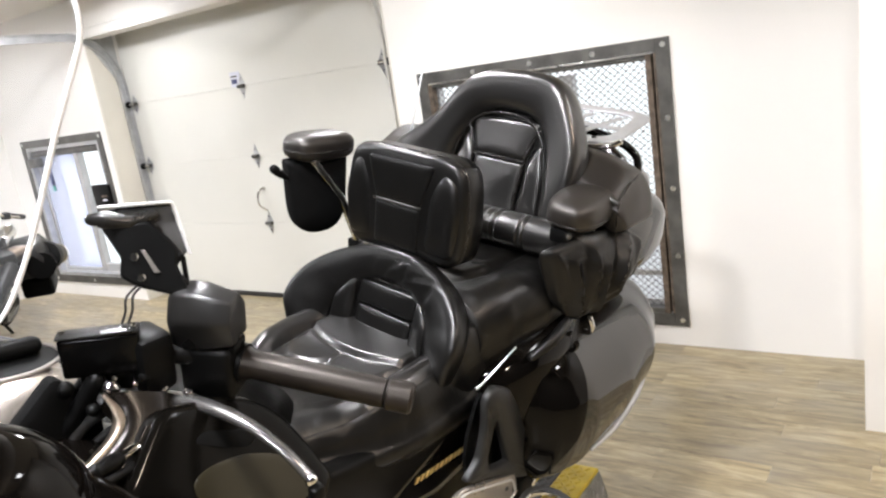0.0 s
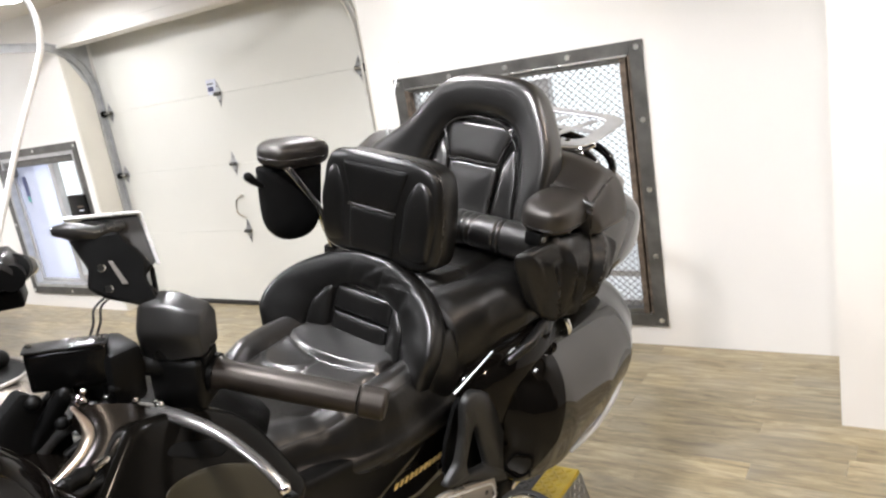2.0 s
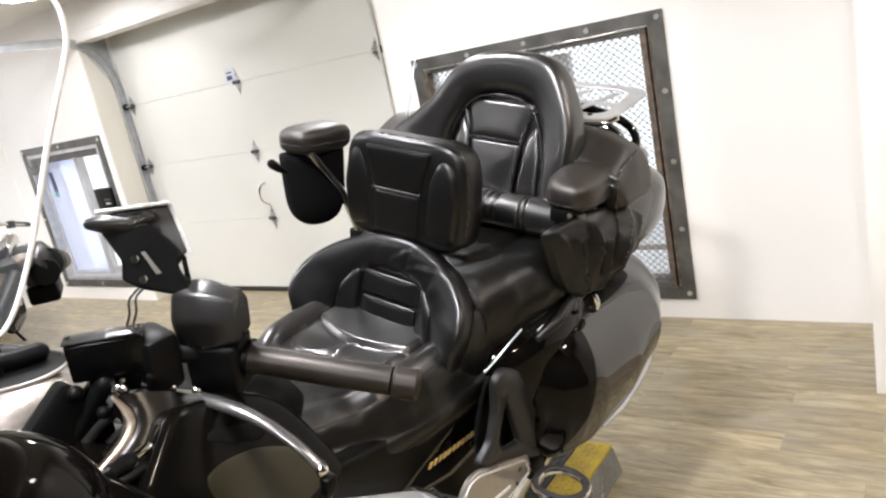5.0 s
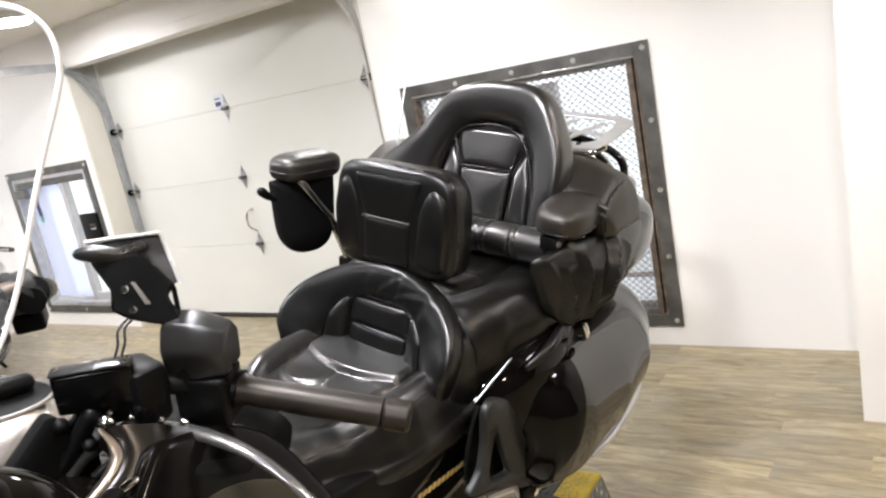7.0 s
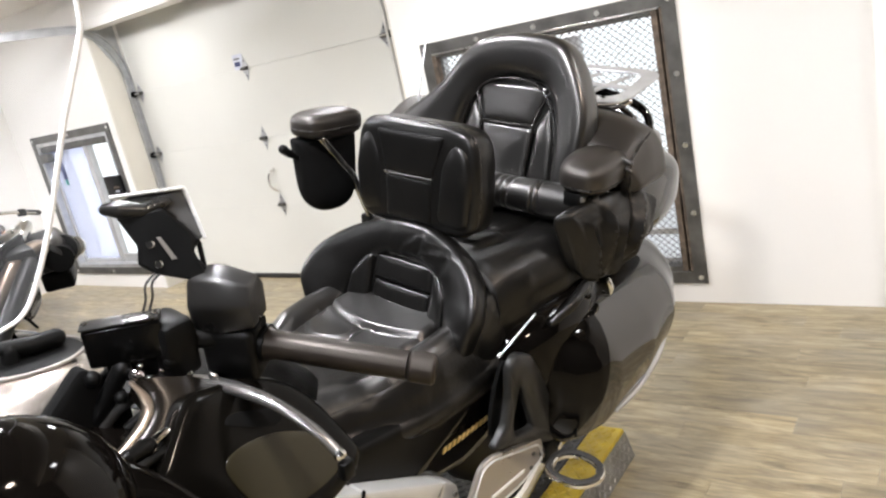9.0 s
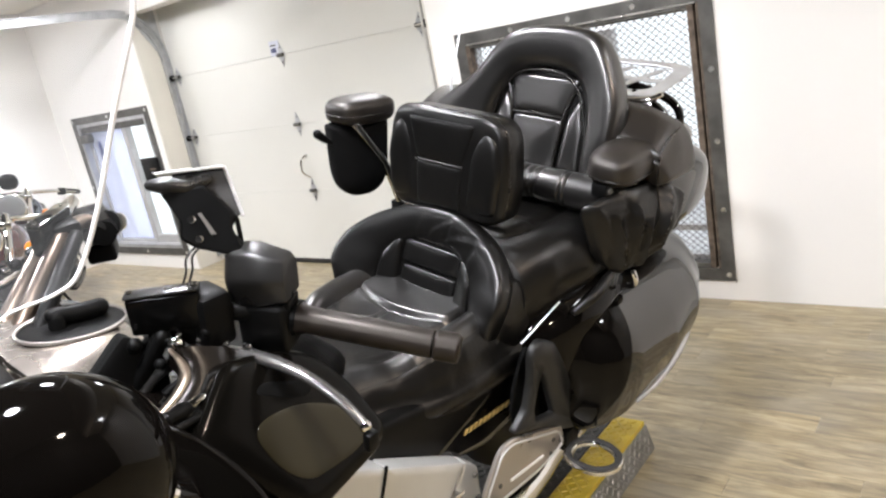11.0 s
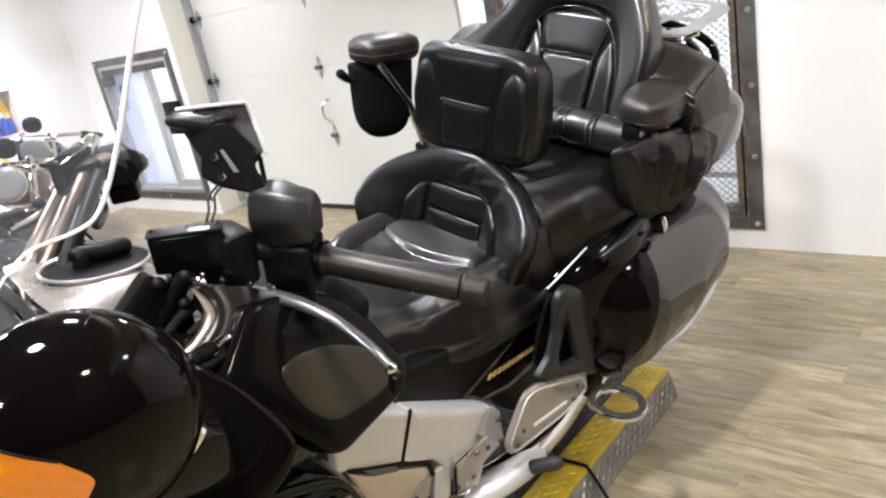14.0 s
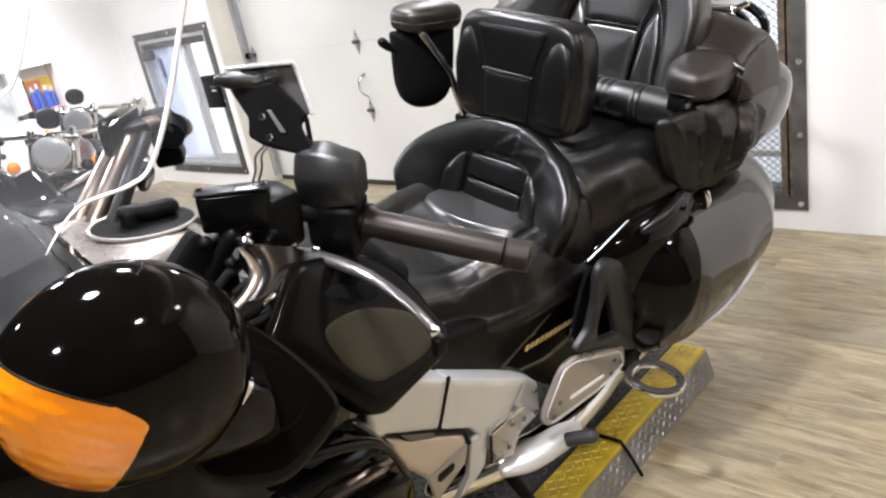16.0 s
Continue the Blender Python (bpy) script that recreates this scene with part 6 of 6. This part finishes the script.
# ---- saddlebags ----
BAG_OUT = [(-0.485, 0.21), (-0.45, 0.285), (-0.37, 0.364), (-0.26, 0.414), (-0.10, 0.430), (0.08, 0.427), (0.15, 0.414), (0.20, 0.388), (0.242, 0.34), (0.262, 0.275)]
BAG_LOW = [(-0.475, 0.54), (-0.40, 0.467), (-0.25, 0.395), (-0.10, 0.360), (0.08, 0.340), (0.20, 0.350), (0.245, 0.39), (0.262, 0.44)]
BAG_TOP = [(-0.475, 0.66), (-0.40, 0.695), (-0.20, 0.705), (0.10, 0.700), (0.20, 0.685), (0.245, 0.65), (0.262, 0.62)]
for s in (1, -1):
    loops = []
    for k in range(97):
        x = 0.262 - 0.747 * k / 96
        o, lo, hi = along(BAG_OUT, x), along(BAG_LOW, x), along(BAG_TOP, x)
        deep = max(0.03, o - 0.165)
        side = spline([(-0.9, 0.02, 0), (-0.42, -0.01, 0), (-0.20, 0.05, 0), (-0.09, 0.17, 0), (-0.025, 0.33, 0), (0.0, 0.47, 0), (-0.025, 0.60, 0), (-0.085, 0.71, 0), (-0.19, 0.82, 0), (-0.36, 0.925, 0), (-0.62, 0.985, 0), (-0.92, 1.0, 0)], 5)
        half = [(o + q.x * deep, lo + q.y * (hi - lo)) for q in side]
        loops.append([Vector((x, s * y, z)) for y, z in half] + [Vector((x, s * 0.165, hi - 0.02)), Vector((x, s * 0.165, lo + 0.02))])
    shell = bmesh.new()
    skin(shell, loops)
    bag = part("saddlebag", shell, GLOSS, bike, "glossy black saddlebag", sharp=50)
    def front(j, i):
        """Point i of ring j of the front skin, whose rear edge leans back towards the top."""
        z = loops[40][i].z - loops[40][0].z
        at_k = (5 + 62 * max(0.0, z)) * j / 12
        k = int(at_k)
        return loops[k][i].lerp(loops[k + 1][i], at_k - k) + Vector((0.001, s * 0.003, 0.0))
    # added skin in duller black: the front's dark reflection put into the material
    nose = bmesh.new()
    skin(nose, [[front(j, i) for i in range(len(loops[0]))] for j in range(13)])
    part("bag_front", nose, GLOSS_DEEP, bag, "duller skin over the bag front for its dark reflection", sharp=50)
    part("bag_seam", tube([(0.205 - 0.02 * t, s * (0.372 - 0.16 * t ** 3), 0.40 + 0.27 * t) for t in [k / 16 for k in range(17)]], 0.0025, 8), DARK, bag)
    low = spline([(0.05, s * 0.404, 0.398), (-0.06, s * 0.410, 0.408), (-0.17, s * 0.404, 0.430), (-0.25, s * 0.392, 0.455), (-0.33, s * 0.368, 0.488), (-0.40, s * 0.320, 0.530)], 6)
    part("chrome_guard", tube(low, [0.003, 0.006, 0.008, 0.008, 0.006], 12, flat=1.3), TRACK, bag, "chrome bumper strip")
    part("latch", block((-0.02, s * 0.30 - 0.03, 0.752), (0.06, s * 0.30 + 0.03, 0.775), 0.008), SATIN, bag)
    # rounded pod in front of the bag, with the grab rail
    pod = part("side_pod", hull([(0.36, s * 0.215, 0.60, 0.035, 0.055), (0.30, s * 0.235, 0.60, 0.065, 0.10), (0.20, s * 0.25, 0.60, 0.08, 0.13), (0.08, s * 0.25, 0.63, 0.08, 0.12), (-0.02, s * 0.24, 0.66, 0.06, 0.09)], 2.6, 40, 5), GLOSS_DEEP, bike, "glossy black side pod")
    part("grab_rail", tube(spline([(0.235, s * 0.315, 0.715), (0.18, s * 0.335, 0.745), (0.11, s * 0.33, 0.765)], 6), [0.010, 0.014, 0.012], 12), LEATHER, bike, "padded grab rail")
    part("chrome_trim", tube([(0.40, s * 0.282, 0.695), (0.30, s * 0.310, 0.765)], 0.0022, 8), TRACK, bike)

# ---- side covers, badge and brackets ----
for s in (1, -1):
    m = Matrix.Translation((0, s * 0.203, 0)) @ Matrix.Rotation(radians(90), 4, "X")
    if s > 0:
        m = m @ Matrix.Diagonal((1, 1, -1, 1))
    cover = part("side_cover", pillow(m, corners([(0.96, 0.70), (0.80, 0.675), (0.60, 0.64), (0.36, 0.655), (0.285, 0.56), (0.31, 0.43), (0.46, 0.42), (0.60, 0.455), (0.76, 0.545), (0.93, 0.63)], 0.03), 0.030, 0.02, 5, 8), SATIN, bike, "dark grey plastic side cover")
    inset = part("cover_inset", pillow(m @ pose(0, 0, 0.024), corners([(0.66, 0.50), (0.40, 0.59), (0.325, 0.56), (0.345, 0.45), (0.47, 0.432), (0.60, 0.465)], 0.03), 0.010, 0.006, 5), GLOSS, cover, "glossy black lower panel")
    for k in range(11):
        x = 0.548 - 0.0165 * k
        z = 0.516 - 0.0010 * k
        sl = 0.006
        part("badge_bar", slab(m @ pose(x, z, 0.0335), [(0.0048, -0.0056), (-0.0048, -0.0056), (-0.0048 - sl, 0.0068), (0.0048 - sl, 0.0068)], 0.003, 0.0005), GOLD, inset, "gold badge lettering as bars")
    # triangular passenger peg bracket
    m2 = Matrix.Translation((0, s * 0.300, 0)) @ Matrix.Rotation(radians(90), 4, "X") @ Matrix.Diagonal((1, 1, -1 if s > 0 else 1, 1))
    outer = corners([(0.380, 0.705), (0.320, 0.672), (0.278, 0.604), (0.228, 0.495), (0.155, 0.344), (0.264, 0.394), (0.376, 0.462), (0.477, 0.505), (0.425, 0.540), (0.410, 0.609), (0.412, 0.686)], 0.016, 3)
    hole = corners([(0.366, 0.616), (0.357, 0.600), (0.348, 0.575), (0.332, 0.530), (0.310, 0.470), (0.332, 0.474), (0.360, 0.482), (0.386, 0.491), (0.394, 0.530), (0.390, 0.560), (0.376, 0.602)], 0.006, 3)
    brk = part("peg_bracket", slab(m2, outer, 0.020, 0.007, hole), BRACKET, bike, "grey-black triangular peg bracket", sharp=60)
    # added black sheet behind the hole, standing for the shade in the gap
    part("gap_shade_sheet", slab(m2 @ pose(0, 0, -0.030), [(0.355 + (q[0] - 0.355) * 2.0, 0.53 + (q[1] - 0.53) * 1.7) for q in hole], 0.010, 0.002), CLOTH, brk)
    part("bracket_boss", block((0.17, s * 0.30 - 0.02, 0.31), (0.25, s * 0.30 + 0.018, 0.37), 0.008), DARK, brk)
    part("bolt", disc(facing((0.20, s * 0.322, 0.345), (0, s, 0)), 0.010, 0.006, 10), CHROME, brk)

    # silver engine covers
    m3 = Matrix.Translation((0, s * 0.245, 0)) @ Matrix.Rotation(radians(90), 4, "X") @ Matrix.Diagonal((1, 1, -1 if s > 0 else 1, 1))
    def plate(name, pts, rise, r, mat, label="", parent=bike, h=0.0, power=9):
        return part(name, pillow(m3 @ pose(0, 0, h), corners(pts, r), rise, 0.02, power, 7), mat, parent, label)
    part("joint", tube([m3 @ Vector((0.822, 0.620, 0.030)), m3 @ Vector((0.852, 0.511, 0.030))], 0.004, 8), DARK, bike)
    head = plate("cylinder_cover", [(1.02, 0.66), (0.955, 0.70), (0.824, 0.620), (0.853, 0.512), (0.965, 0.575), (1.02, 0.60)], 0.036, 0.006, ENGINE, "silver painted cylinder cover")
    plate("cylinder_cover", [(0.820, 0.618), (0.595, 0.484), (0.635, 0.425), (0.70, 0.36), (0.745, 0.355), (0.745, 0.42), (0.775, 0.462), (0.850, 0.510)], 0.036, 0.006, ENGINE, "silver painted cylinder cover")
    plate("rear_case", [(0.59, 0.48), (0.545, 0.44), (0.53, 0.34), (0.68, 0.30), (0.69, 0.355), (0.63, 0.418)], 0.028, 0.012, ENGINE, "silver painted rear engine case")
    leg = corners([(0.750, 0.425), (0.717, 0.405), (0.725, 0.326), (0.760, 0.300), (0.815, 0.280), (0.780, 0.325), (0.768, 0.425)], 0.006, 3)
    part("cover_leg", slab(m3 @ pose(0, 0, 0.022), leg, 0.013, 0.004), ENGINE, head, "curved silver leg of the cover")
    valve = plate("valve_cover", [(0.985, 0.580), (0.945, 0.548), (0.785, 0.452), (0.774, 0.420), (0.89, 0.400), (0.955, 0.49)], 0.034, 0.010, BEIGE, "pale beige metal valve cover")
    # shade in the gap above the recessed valve cover, drawn as a dark tube
    part("gap_shade_line", tube([m3 @ Vector((x, z, 0.031)) for x, z in ((0.985, 0.594), (0.940, 0.560), (0.862, 0.514), (0.795, 0.468), (0.781, 0.452), (0.772, 0.42))], 0.005, 8), DARK, valve, "dark line standing for the shaded gap over the valve cover")
    plate("valve_lip", [(0.955, 0.570), (0.872, 0.521), (0.862, 0.500), (0.930, 0.535)], 0.010, 0.004, STEEL, "grey metal lip", valve, 0.026)
    foot = part("valve_foot", slab(m3 @ pose(0, 0, 0.026), corners([(0.893, 0.412), (0.779, 0.424), (0.787, 0.378), (0.872, 0.330)], 0.006, 3), 0.010, 0.003), SILVER, bike, "brushed metal foot of the valve cover")
    part("valve_slot", slab(m3 @ pose(0, 0, 0.0362), corners([(0.868, 0.400), (0.822, 0.404), (0.824, 0.388), (0.866, 0.380)], 0.006, 3), 0.003, 0.001), DARK, foot)
    blade = plate("chrome_blade", [(0.717, 0.414), (0.621, 0.424), (0.618, 0.389), (0.644, 0.302), (0.714, 0.330)], 0.012, 0.004, SILVER, "brushed metal heel blade", bike, 0.035)
    # silver highlight along the blade's upper edge, laid on as a chrome tube
    part("blade_edge", tube([m3 @ Vector((0.722, 0.417, 0.046)), m3 @ Vector((0.620, 0.428, 0.046))], 0.004, 8), CHROME, blade, "chrome line standing for the edge's silver highlight")
    part("blade_edge", tube([m3 @ Vector((0.720, 0.412, 0.044)), m3 @ Vector((0.718, 0.330, 0.044))], 0.003, 8), DARK, blade)
    for x, z in ((0.66, 0.41), (0.67, 0.35), (0.71, 0.34), (0.565, 0.43), (0.555, 0.36), (0.60, 0.37)):
        part("bolt", disc(m3 @ pose(x, z, 0.05 if x > 0.62 else 0.03), 0.007, 0.006, 8), STEEL, head)
    # passenger heel guard plate
    m4 = Matrix.Translation((0, s * 0.31, 0)) @ Matrix.Rotation(radians(90), 4, "X") @ Matrix.Diagonal((1, 1, -1 if s > 0 else 1, 1))
    guard = part("heel_guard", slab(m4, corners([(0.282, 0.420), (0.262, 0.355), (0.37, 0.335), (0.565, 0.345), (0.592, 0.392), (0.528, 0.497), (0.485, 0.500)], [0.01, 0.01, 0.02, 0.03, 0.03, 0.03, 0.02], 4), 0.012, 0.003), SILVER, bike, "brushed aluminium heel guard")
    part("rim", tube([m4 @ Vector((q.x, q.y, 0.013)) for q in corners([(0.295, 0.412), (0.275, 0.362), (0.37, 0.345), (0.56, 0.356), (0.578, 0.39), (0.522, 0.486), (0.487, 0.489)], 0.02, 4)], 0.003, 8, closed=True), ENGINE, guard)
    part("slot", slab(m4 @ pose(0, 0, 0.0115), [(0.49, 0.385), (0.36, 0.372), (0.36, 0.380), (0.49, 0.393)], 0.003, 0.0005), WHITEEDGE, guard)
    for x, z in ((0.53, 0.40), (0.32, 0.40), (0.33, 0.365), (0.55, 0.37)):
        part("bolt", disc(m4 @ pose(x, z, 0.012), 0.006, 0.004, 8), STEEL, guard)
    # chrome passenger loop
    loop = corners([Vector((0.308, s * 0.350, 0.348)), Vector((0.306, s * 0.432, 0.346)), Vector((0.255, s * 0.468, 0.348)), Vector((0.208, s * 0.445, 0.350)), Vector((0.206, s * 0.375, 0.352)), Vector((0.245, s * 0.338, 0.352))], 0.045, 5)
    peg = part("chrome_foot_loop", tube(loop, 0.0115, 12, closed=True), CHROME, bike, "chrome passenger foot loop")
    part("rubber_inlay", tube([q + Vector((0, 0, 0.008)) for q in loop], 0.0078, 8, closed=True, flat=0.6), RUBBER, peg)
    # exhaust
    ex = part("exhaust", tube(spline([(0.80, s * 0.20, 0.24), (0.65, s * 0.26, 0.262), (0.50, s * 0.285, 0.258), (0.32, s * 0.265, 0.240), (0.10, s * 0.21, 0.215), (-0.30, s * 0.19, 0.22), (-0.46, s * 0.185, 0.23)], 7), [0.03, 0.035, 0.036, 0.034, 0.038, 0.042, 0.040], 18), CHROME, bike, "chrome exhaust pipe")
    part("heat_shield", tube(spline([(0.665, s * 0.285, 0.272), (0.60, s * 0.302, 0.276), (0.52, s * 0.306, 0.268), (0.45, s * 0.300, 0.258)], 6), [0.022, 0.036, 0.037, 0.036, 0.028], 16, flat=0.85), ENGINE, ex, "bright polished heat shield")
    part("rider_peg", tube([(0.525, s * 0.29, 0.245), (0.505, s * 0.335, 0.28), (0.488, s * 0.385, 0.312)], [0.012, 0.017, 0.017], 12), RUBBER, bike, "rubber-topped rider peg")
stand = part("side_stand", tube([(0.62, 0.16, 0.25), (0.58, 0.29, 0.10), (0.56, 0.375, -0.028)], [0.018, 0.015, 0.014], 12), DARK, bike, "black side stand carrying the leaning motorcycle")
part("stand_foot", block((0.52, 0.345, -0.046), (0.61, 0.415, -0.03), 0.005), DARK, stand)

# ---- motorcycles parked along the left wall ----
TANKRED = surface("maroon_tank_paint", (0.10, 0.03, 0.035), 0.2, vary=0.1, scale=5, bump=0.0, coat=0.8)


def cruiser(m, tank_material, label, bucket):
    """A parked cruiser: x forward from the rear axle, y left, z up."""
    c = thing("parked_motorcycle", m, label, "motorcycle", "motorcycles parked in a row")
    for x, r, w in ((0.0, 0.31, 0.14), (1.58, 0.33, 0.11)):
        t = part("wheel", tube([(x + (r - w / 2) * math.cos(a), 0, r + (r - w / 2) * math.sin(a)) for a in [2 * math.pi * k / 36 for k in range(36)]], w / 2, 12, closed=True, up=(0, 1, 0)), RUBBER, c, "black tyre")
        part("rim", tube([(x + (r - w) * math.cos(a), 0, r + (r - w) * math.sin(a)) for a in [2 * math.pi * k / 36 for k in range(36)]], w * 0.22, 10, closed=True, up=(0, 1, 0)), CHROME, t)
        for k in range(14):
            a = 2 * math.pi * k / 14
            part("spoke", tube([(x, 0, r), (x + (r - w) * math.cos(a), 0, r + (r - w) * math.sin(a))], 0.004, 6), CHROME, t)
        part("hub", tube([(x, -0.06, r), (x, 0.06, r)], 0.045, 16), CHROME, t)
    for s in (-1, 1):
        leg = part("fork_leg", tube([(1.58, s * 0.10, 0.33), (1.40, s * 0.10, 0.68)], 0.03, 14), CHROME, c, "chrome fork leg")
        part("fork_tube", tube([(1.42, s * 0.10, 0.64), (1.20, s * 0.10, 1.02)], 0.021, 14), CHROME, leg)
        part("turn_signal", ball((1.27, s * 0.20, 0.86), (0.035, 0.032, 0.032), 12), AMBER, c, "orange turn signal")
        grip = part("grip", tube([(0.98, s * 0.33, 0.97), (0.92, s * 0.40, 0.95)], 0.018, 12), RUBBER, c)
        part("lever", tube([(1.06, s * 0.27, 0.98), (1.02, s * 0.38, 0.96)], 0.007, 8), CHROME, grip)
        part("control_box", block((1.0, s * 0.30 - 0.03, 0.95), (1.06, s * 0.30 + 0.03, 1.0), 0.012), DARK, c)
    part("handlebar", tube(spline([(0.98, -0.33, 0.97), (1.08, -0.24, 0.99), (1.15, -0.08, 1.0), (1.15, 0.08, 1.0), (1.08, 0.24, 0.99), (0.98, 0.33, 0.97)], 7), 0.013, 12), CHROME, c, "chrome handlebar")
    part("triple_clamp", block((1.15, -0.13, 0.96), (1.25, 0.13, 1.0), 0.01), CHROME, c)
    lamp = part("headlight", hull([(1.23, 0, 0.93, 0.05, 0.05), (1.29, 0, 0.93, 0.085, 0.085), (1.345, 0, 0.93, 0.095, 0.095)], 2.0, 28, 4), bucket, c, "round headlight bucket")
    part("lens", pillow(facing((1.365, 0, 0.93), (1, 0, 0)), [(0.088 * math.cos(a), 0.088 * math.sin(a)) for a in [2 * math.pi * k / 28 for k in range(28)]], 0.022, 0.005), CLEARLENS, lamp, "clear headlight lens")
    part("gauge", hull([(1.16, 0, 1.085, 0.05, 0.045), (1.20, 0, 1.09, 0.06, 0.055), (1.24, 0, 1.09, 0.055, 0.05)], 2.4, 24, 4), DARK, c, "black gauge pod")
    part("fuel_tank", hull([(1.10, 0, 0.86, 0.10, 0.09), (0.98, 0, 0.85, 0.15, 0.12), (0.80, 0, 0.81, 0.14, 0.11), (0.64, 0, 0.75, 0.08, 0.06)], 2.5, 36, 4), tank_material, c, "painted fuel tank")
    part("seat", hull([(0.66, 0, 0.70, 0.10, 0.05), (0.5, 0, 0.67, 0.16, 0.06), (0.3, 0, 0.70, 0.15, 0.06), (0.0, 0, 0.76, 0.11, 0.05)], 2.8, 32, 4), LEATHER, c, "black leather seat")
    part("rear_fender", hull([(0.2, 0, 0.62, 0.09, 0.05), (0.0, 0, 0.67, 0.10, 0.05), (-0.25, 0, 0.58, 0.09, 0.06), (-0.36, 0, 0.42, 0.08, 0.06)], 2.4, 28, 4), tank_material, c)
    part("front_fender", hull([(1.36, 0, 0.56, 0.06, 0.04), (1.55, 0, 0.70, 0.075, 0.03), (1.78, 0, 0.62, 0.07, 0.05), (1.90, 0, 0.46, 0.05, 0.04)], 2.2, 28, 4), tank_material, c)
    part("engine", hull([(0.55, 0, 0.38, 0.13, 0.16), (0.75, 0, 0.42, 0.17, 0.20), (0.95, 0, 0.42, 0.15, 0.18)], 3.5, 32, 4), ENGINE, c, "grey finned engine block")
    for k in range(4):
        part("fin", block((0.60, -0.19, 0.46 + 0.035 * k), (0.92, 0.19, 0.468 + 0.035 * k), 0.002), ENGINE, c)
    part("exhaust", tube(spline([(0.92, -0.14, 0.42), (0.95, -0.18, 0.28), (0.7, -0.19, 0.2), (-0.1, -0.19, 0.22)], 6), 0.034, 14), CHROME, c)
    part("side_stand", tube([(0.62, 0.12, 0.22), (0.56, 0.24, 0.005)], 0.012, 10), DARK, c)
    return c


def standing(head_x, head_y, heading, lean=8):
    h = radians(heading)
    return Matrix.Translation((head_x - 1.30 * math.cos(h), head_y - 1.30 * math.sin(h), 0.0)) @ Matrix.Rotation(h, 4, "Z") @ Matrix.Rotation(radians(-lean), 4, "X")


cruiser(standing(-4.15, 1.30, -30), TANKRED, "maroon cruiser motorcycle with a chrome headlight, parked on its stand", CHROME)
cruiser(standing(-4.75, 0.75, -30), GLOSS, "black cruiser motorcycle with a black headlight bucket, parked on its stand", DARK)
cruiser(standing(-5.35, 1.95, -28), GLOSS, "black and chrome cruiser motorcycle parked near the wall", CHROME)

# ---- floor planks ----
structure("floor_slab", block((XL - 0.2, YB - 0.2, -0.12), (XR + 0.2, YW + T, -0.008)), UNDERLAY, "brown underlay of the plank floor", "floor")
floor = thing("floor", pose(0, 0, 0), "oak-look vinyl plank floor, brown and grey streaked", "floor", "", "structure")
PW, PL = 0.105, 0.86
meshes = {}


def plank_mesh(length, width):
    key = (round(length, 3), round(width, 3))
    if key not in meshes:
        bm = block((0.0003, 0.0003, -0.008), (length - 0.0003, width - 0.0003, 0.0), 0.0005, 1)
        me = bpy.data.meshes.new("plank")
        bm.to_mesh(me)
        bm.free()
        me.materials.append(PLANK)
        meshes[key] = me
    return meshes[key]


y, row = YD + 0.05, 0
rng = random.Random(7)
while y > YB:
    y -= PW
    x = XL - rng.random() * PL
    while x < XR:
        a, b = max(x, XL), min(x + PL, XR)
        if b - a > 0.05:
            ob = new("plank", plank_mesh(b - a, PW))
            ob.location = (a, y, 0)
            ob.parent = floor
        x += PL
    row += 1
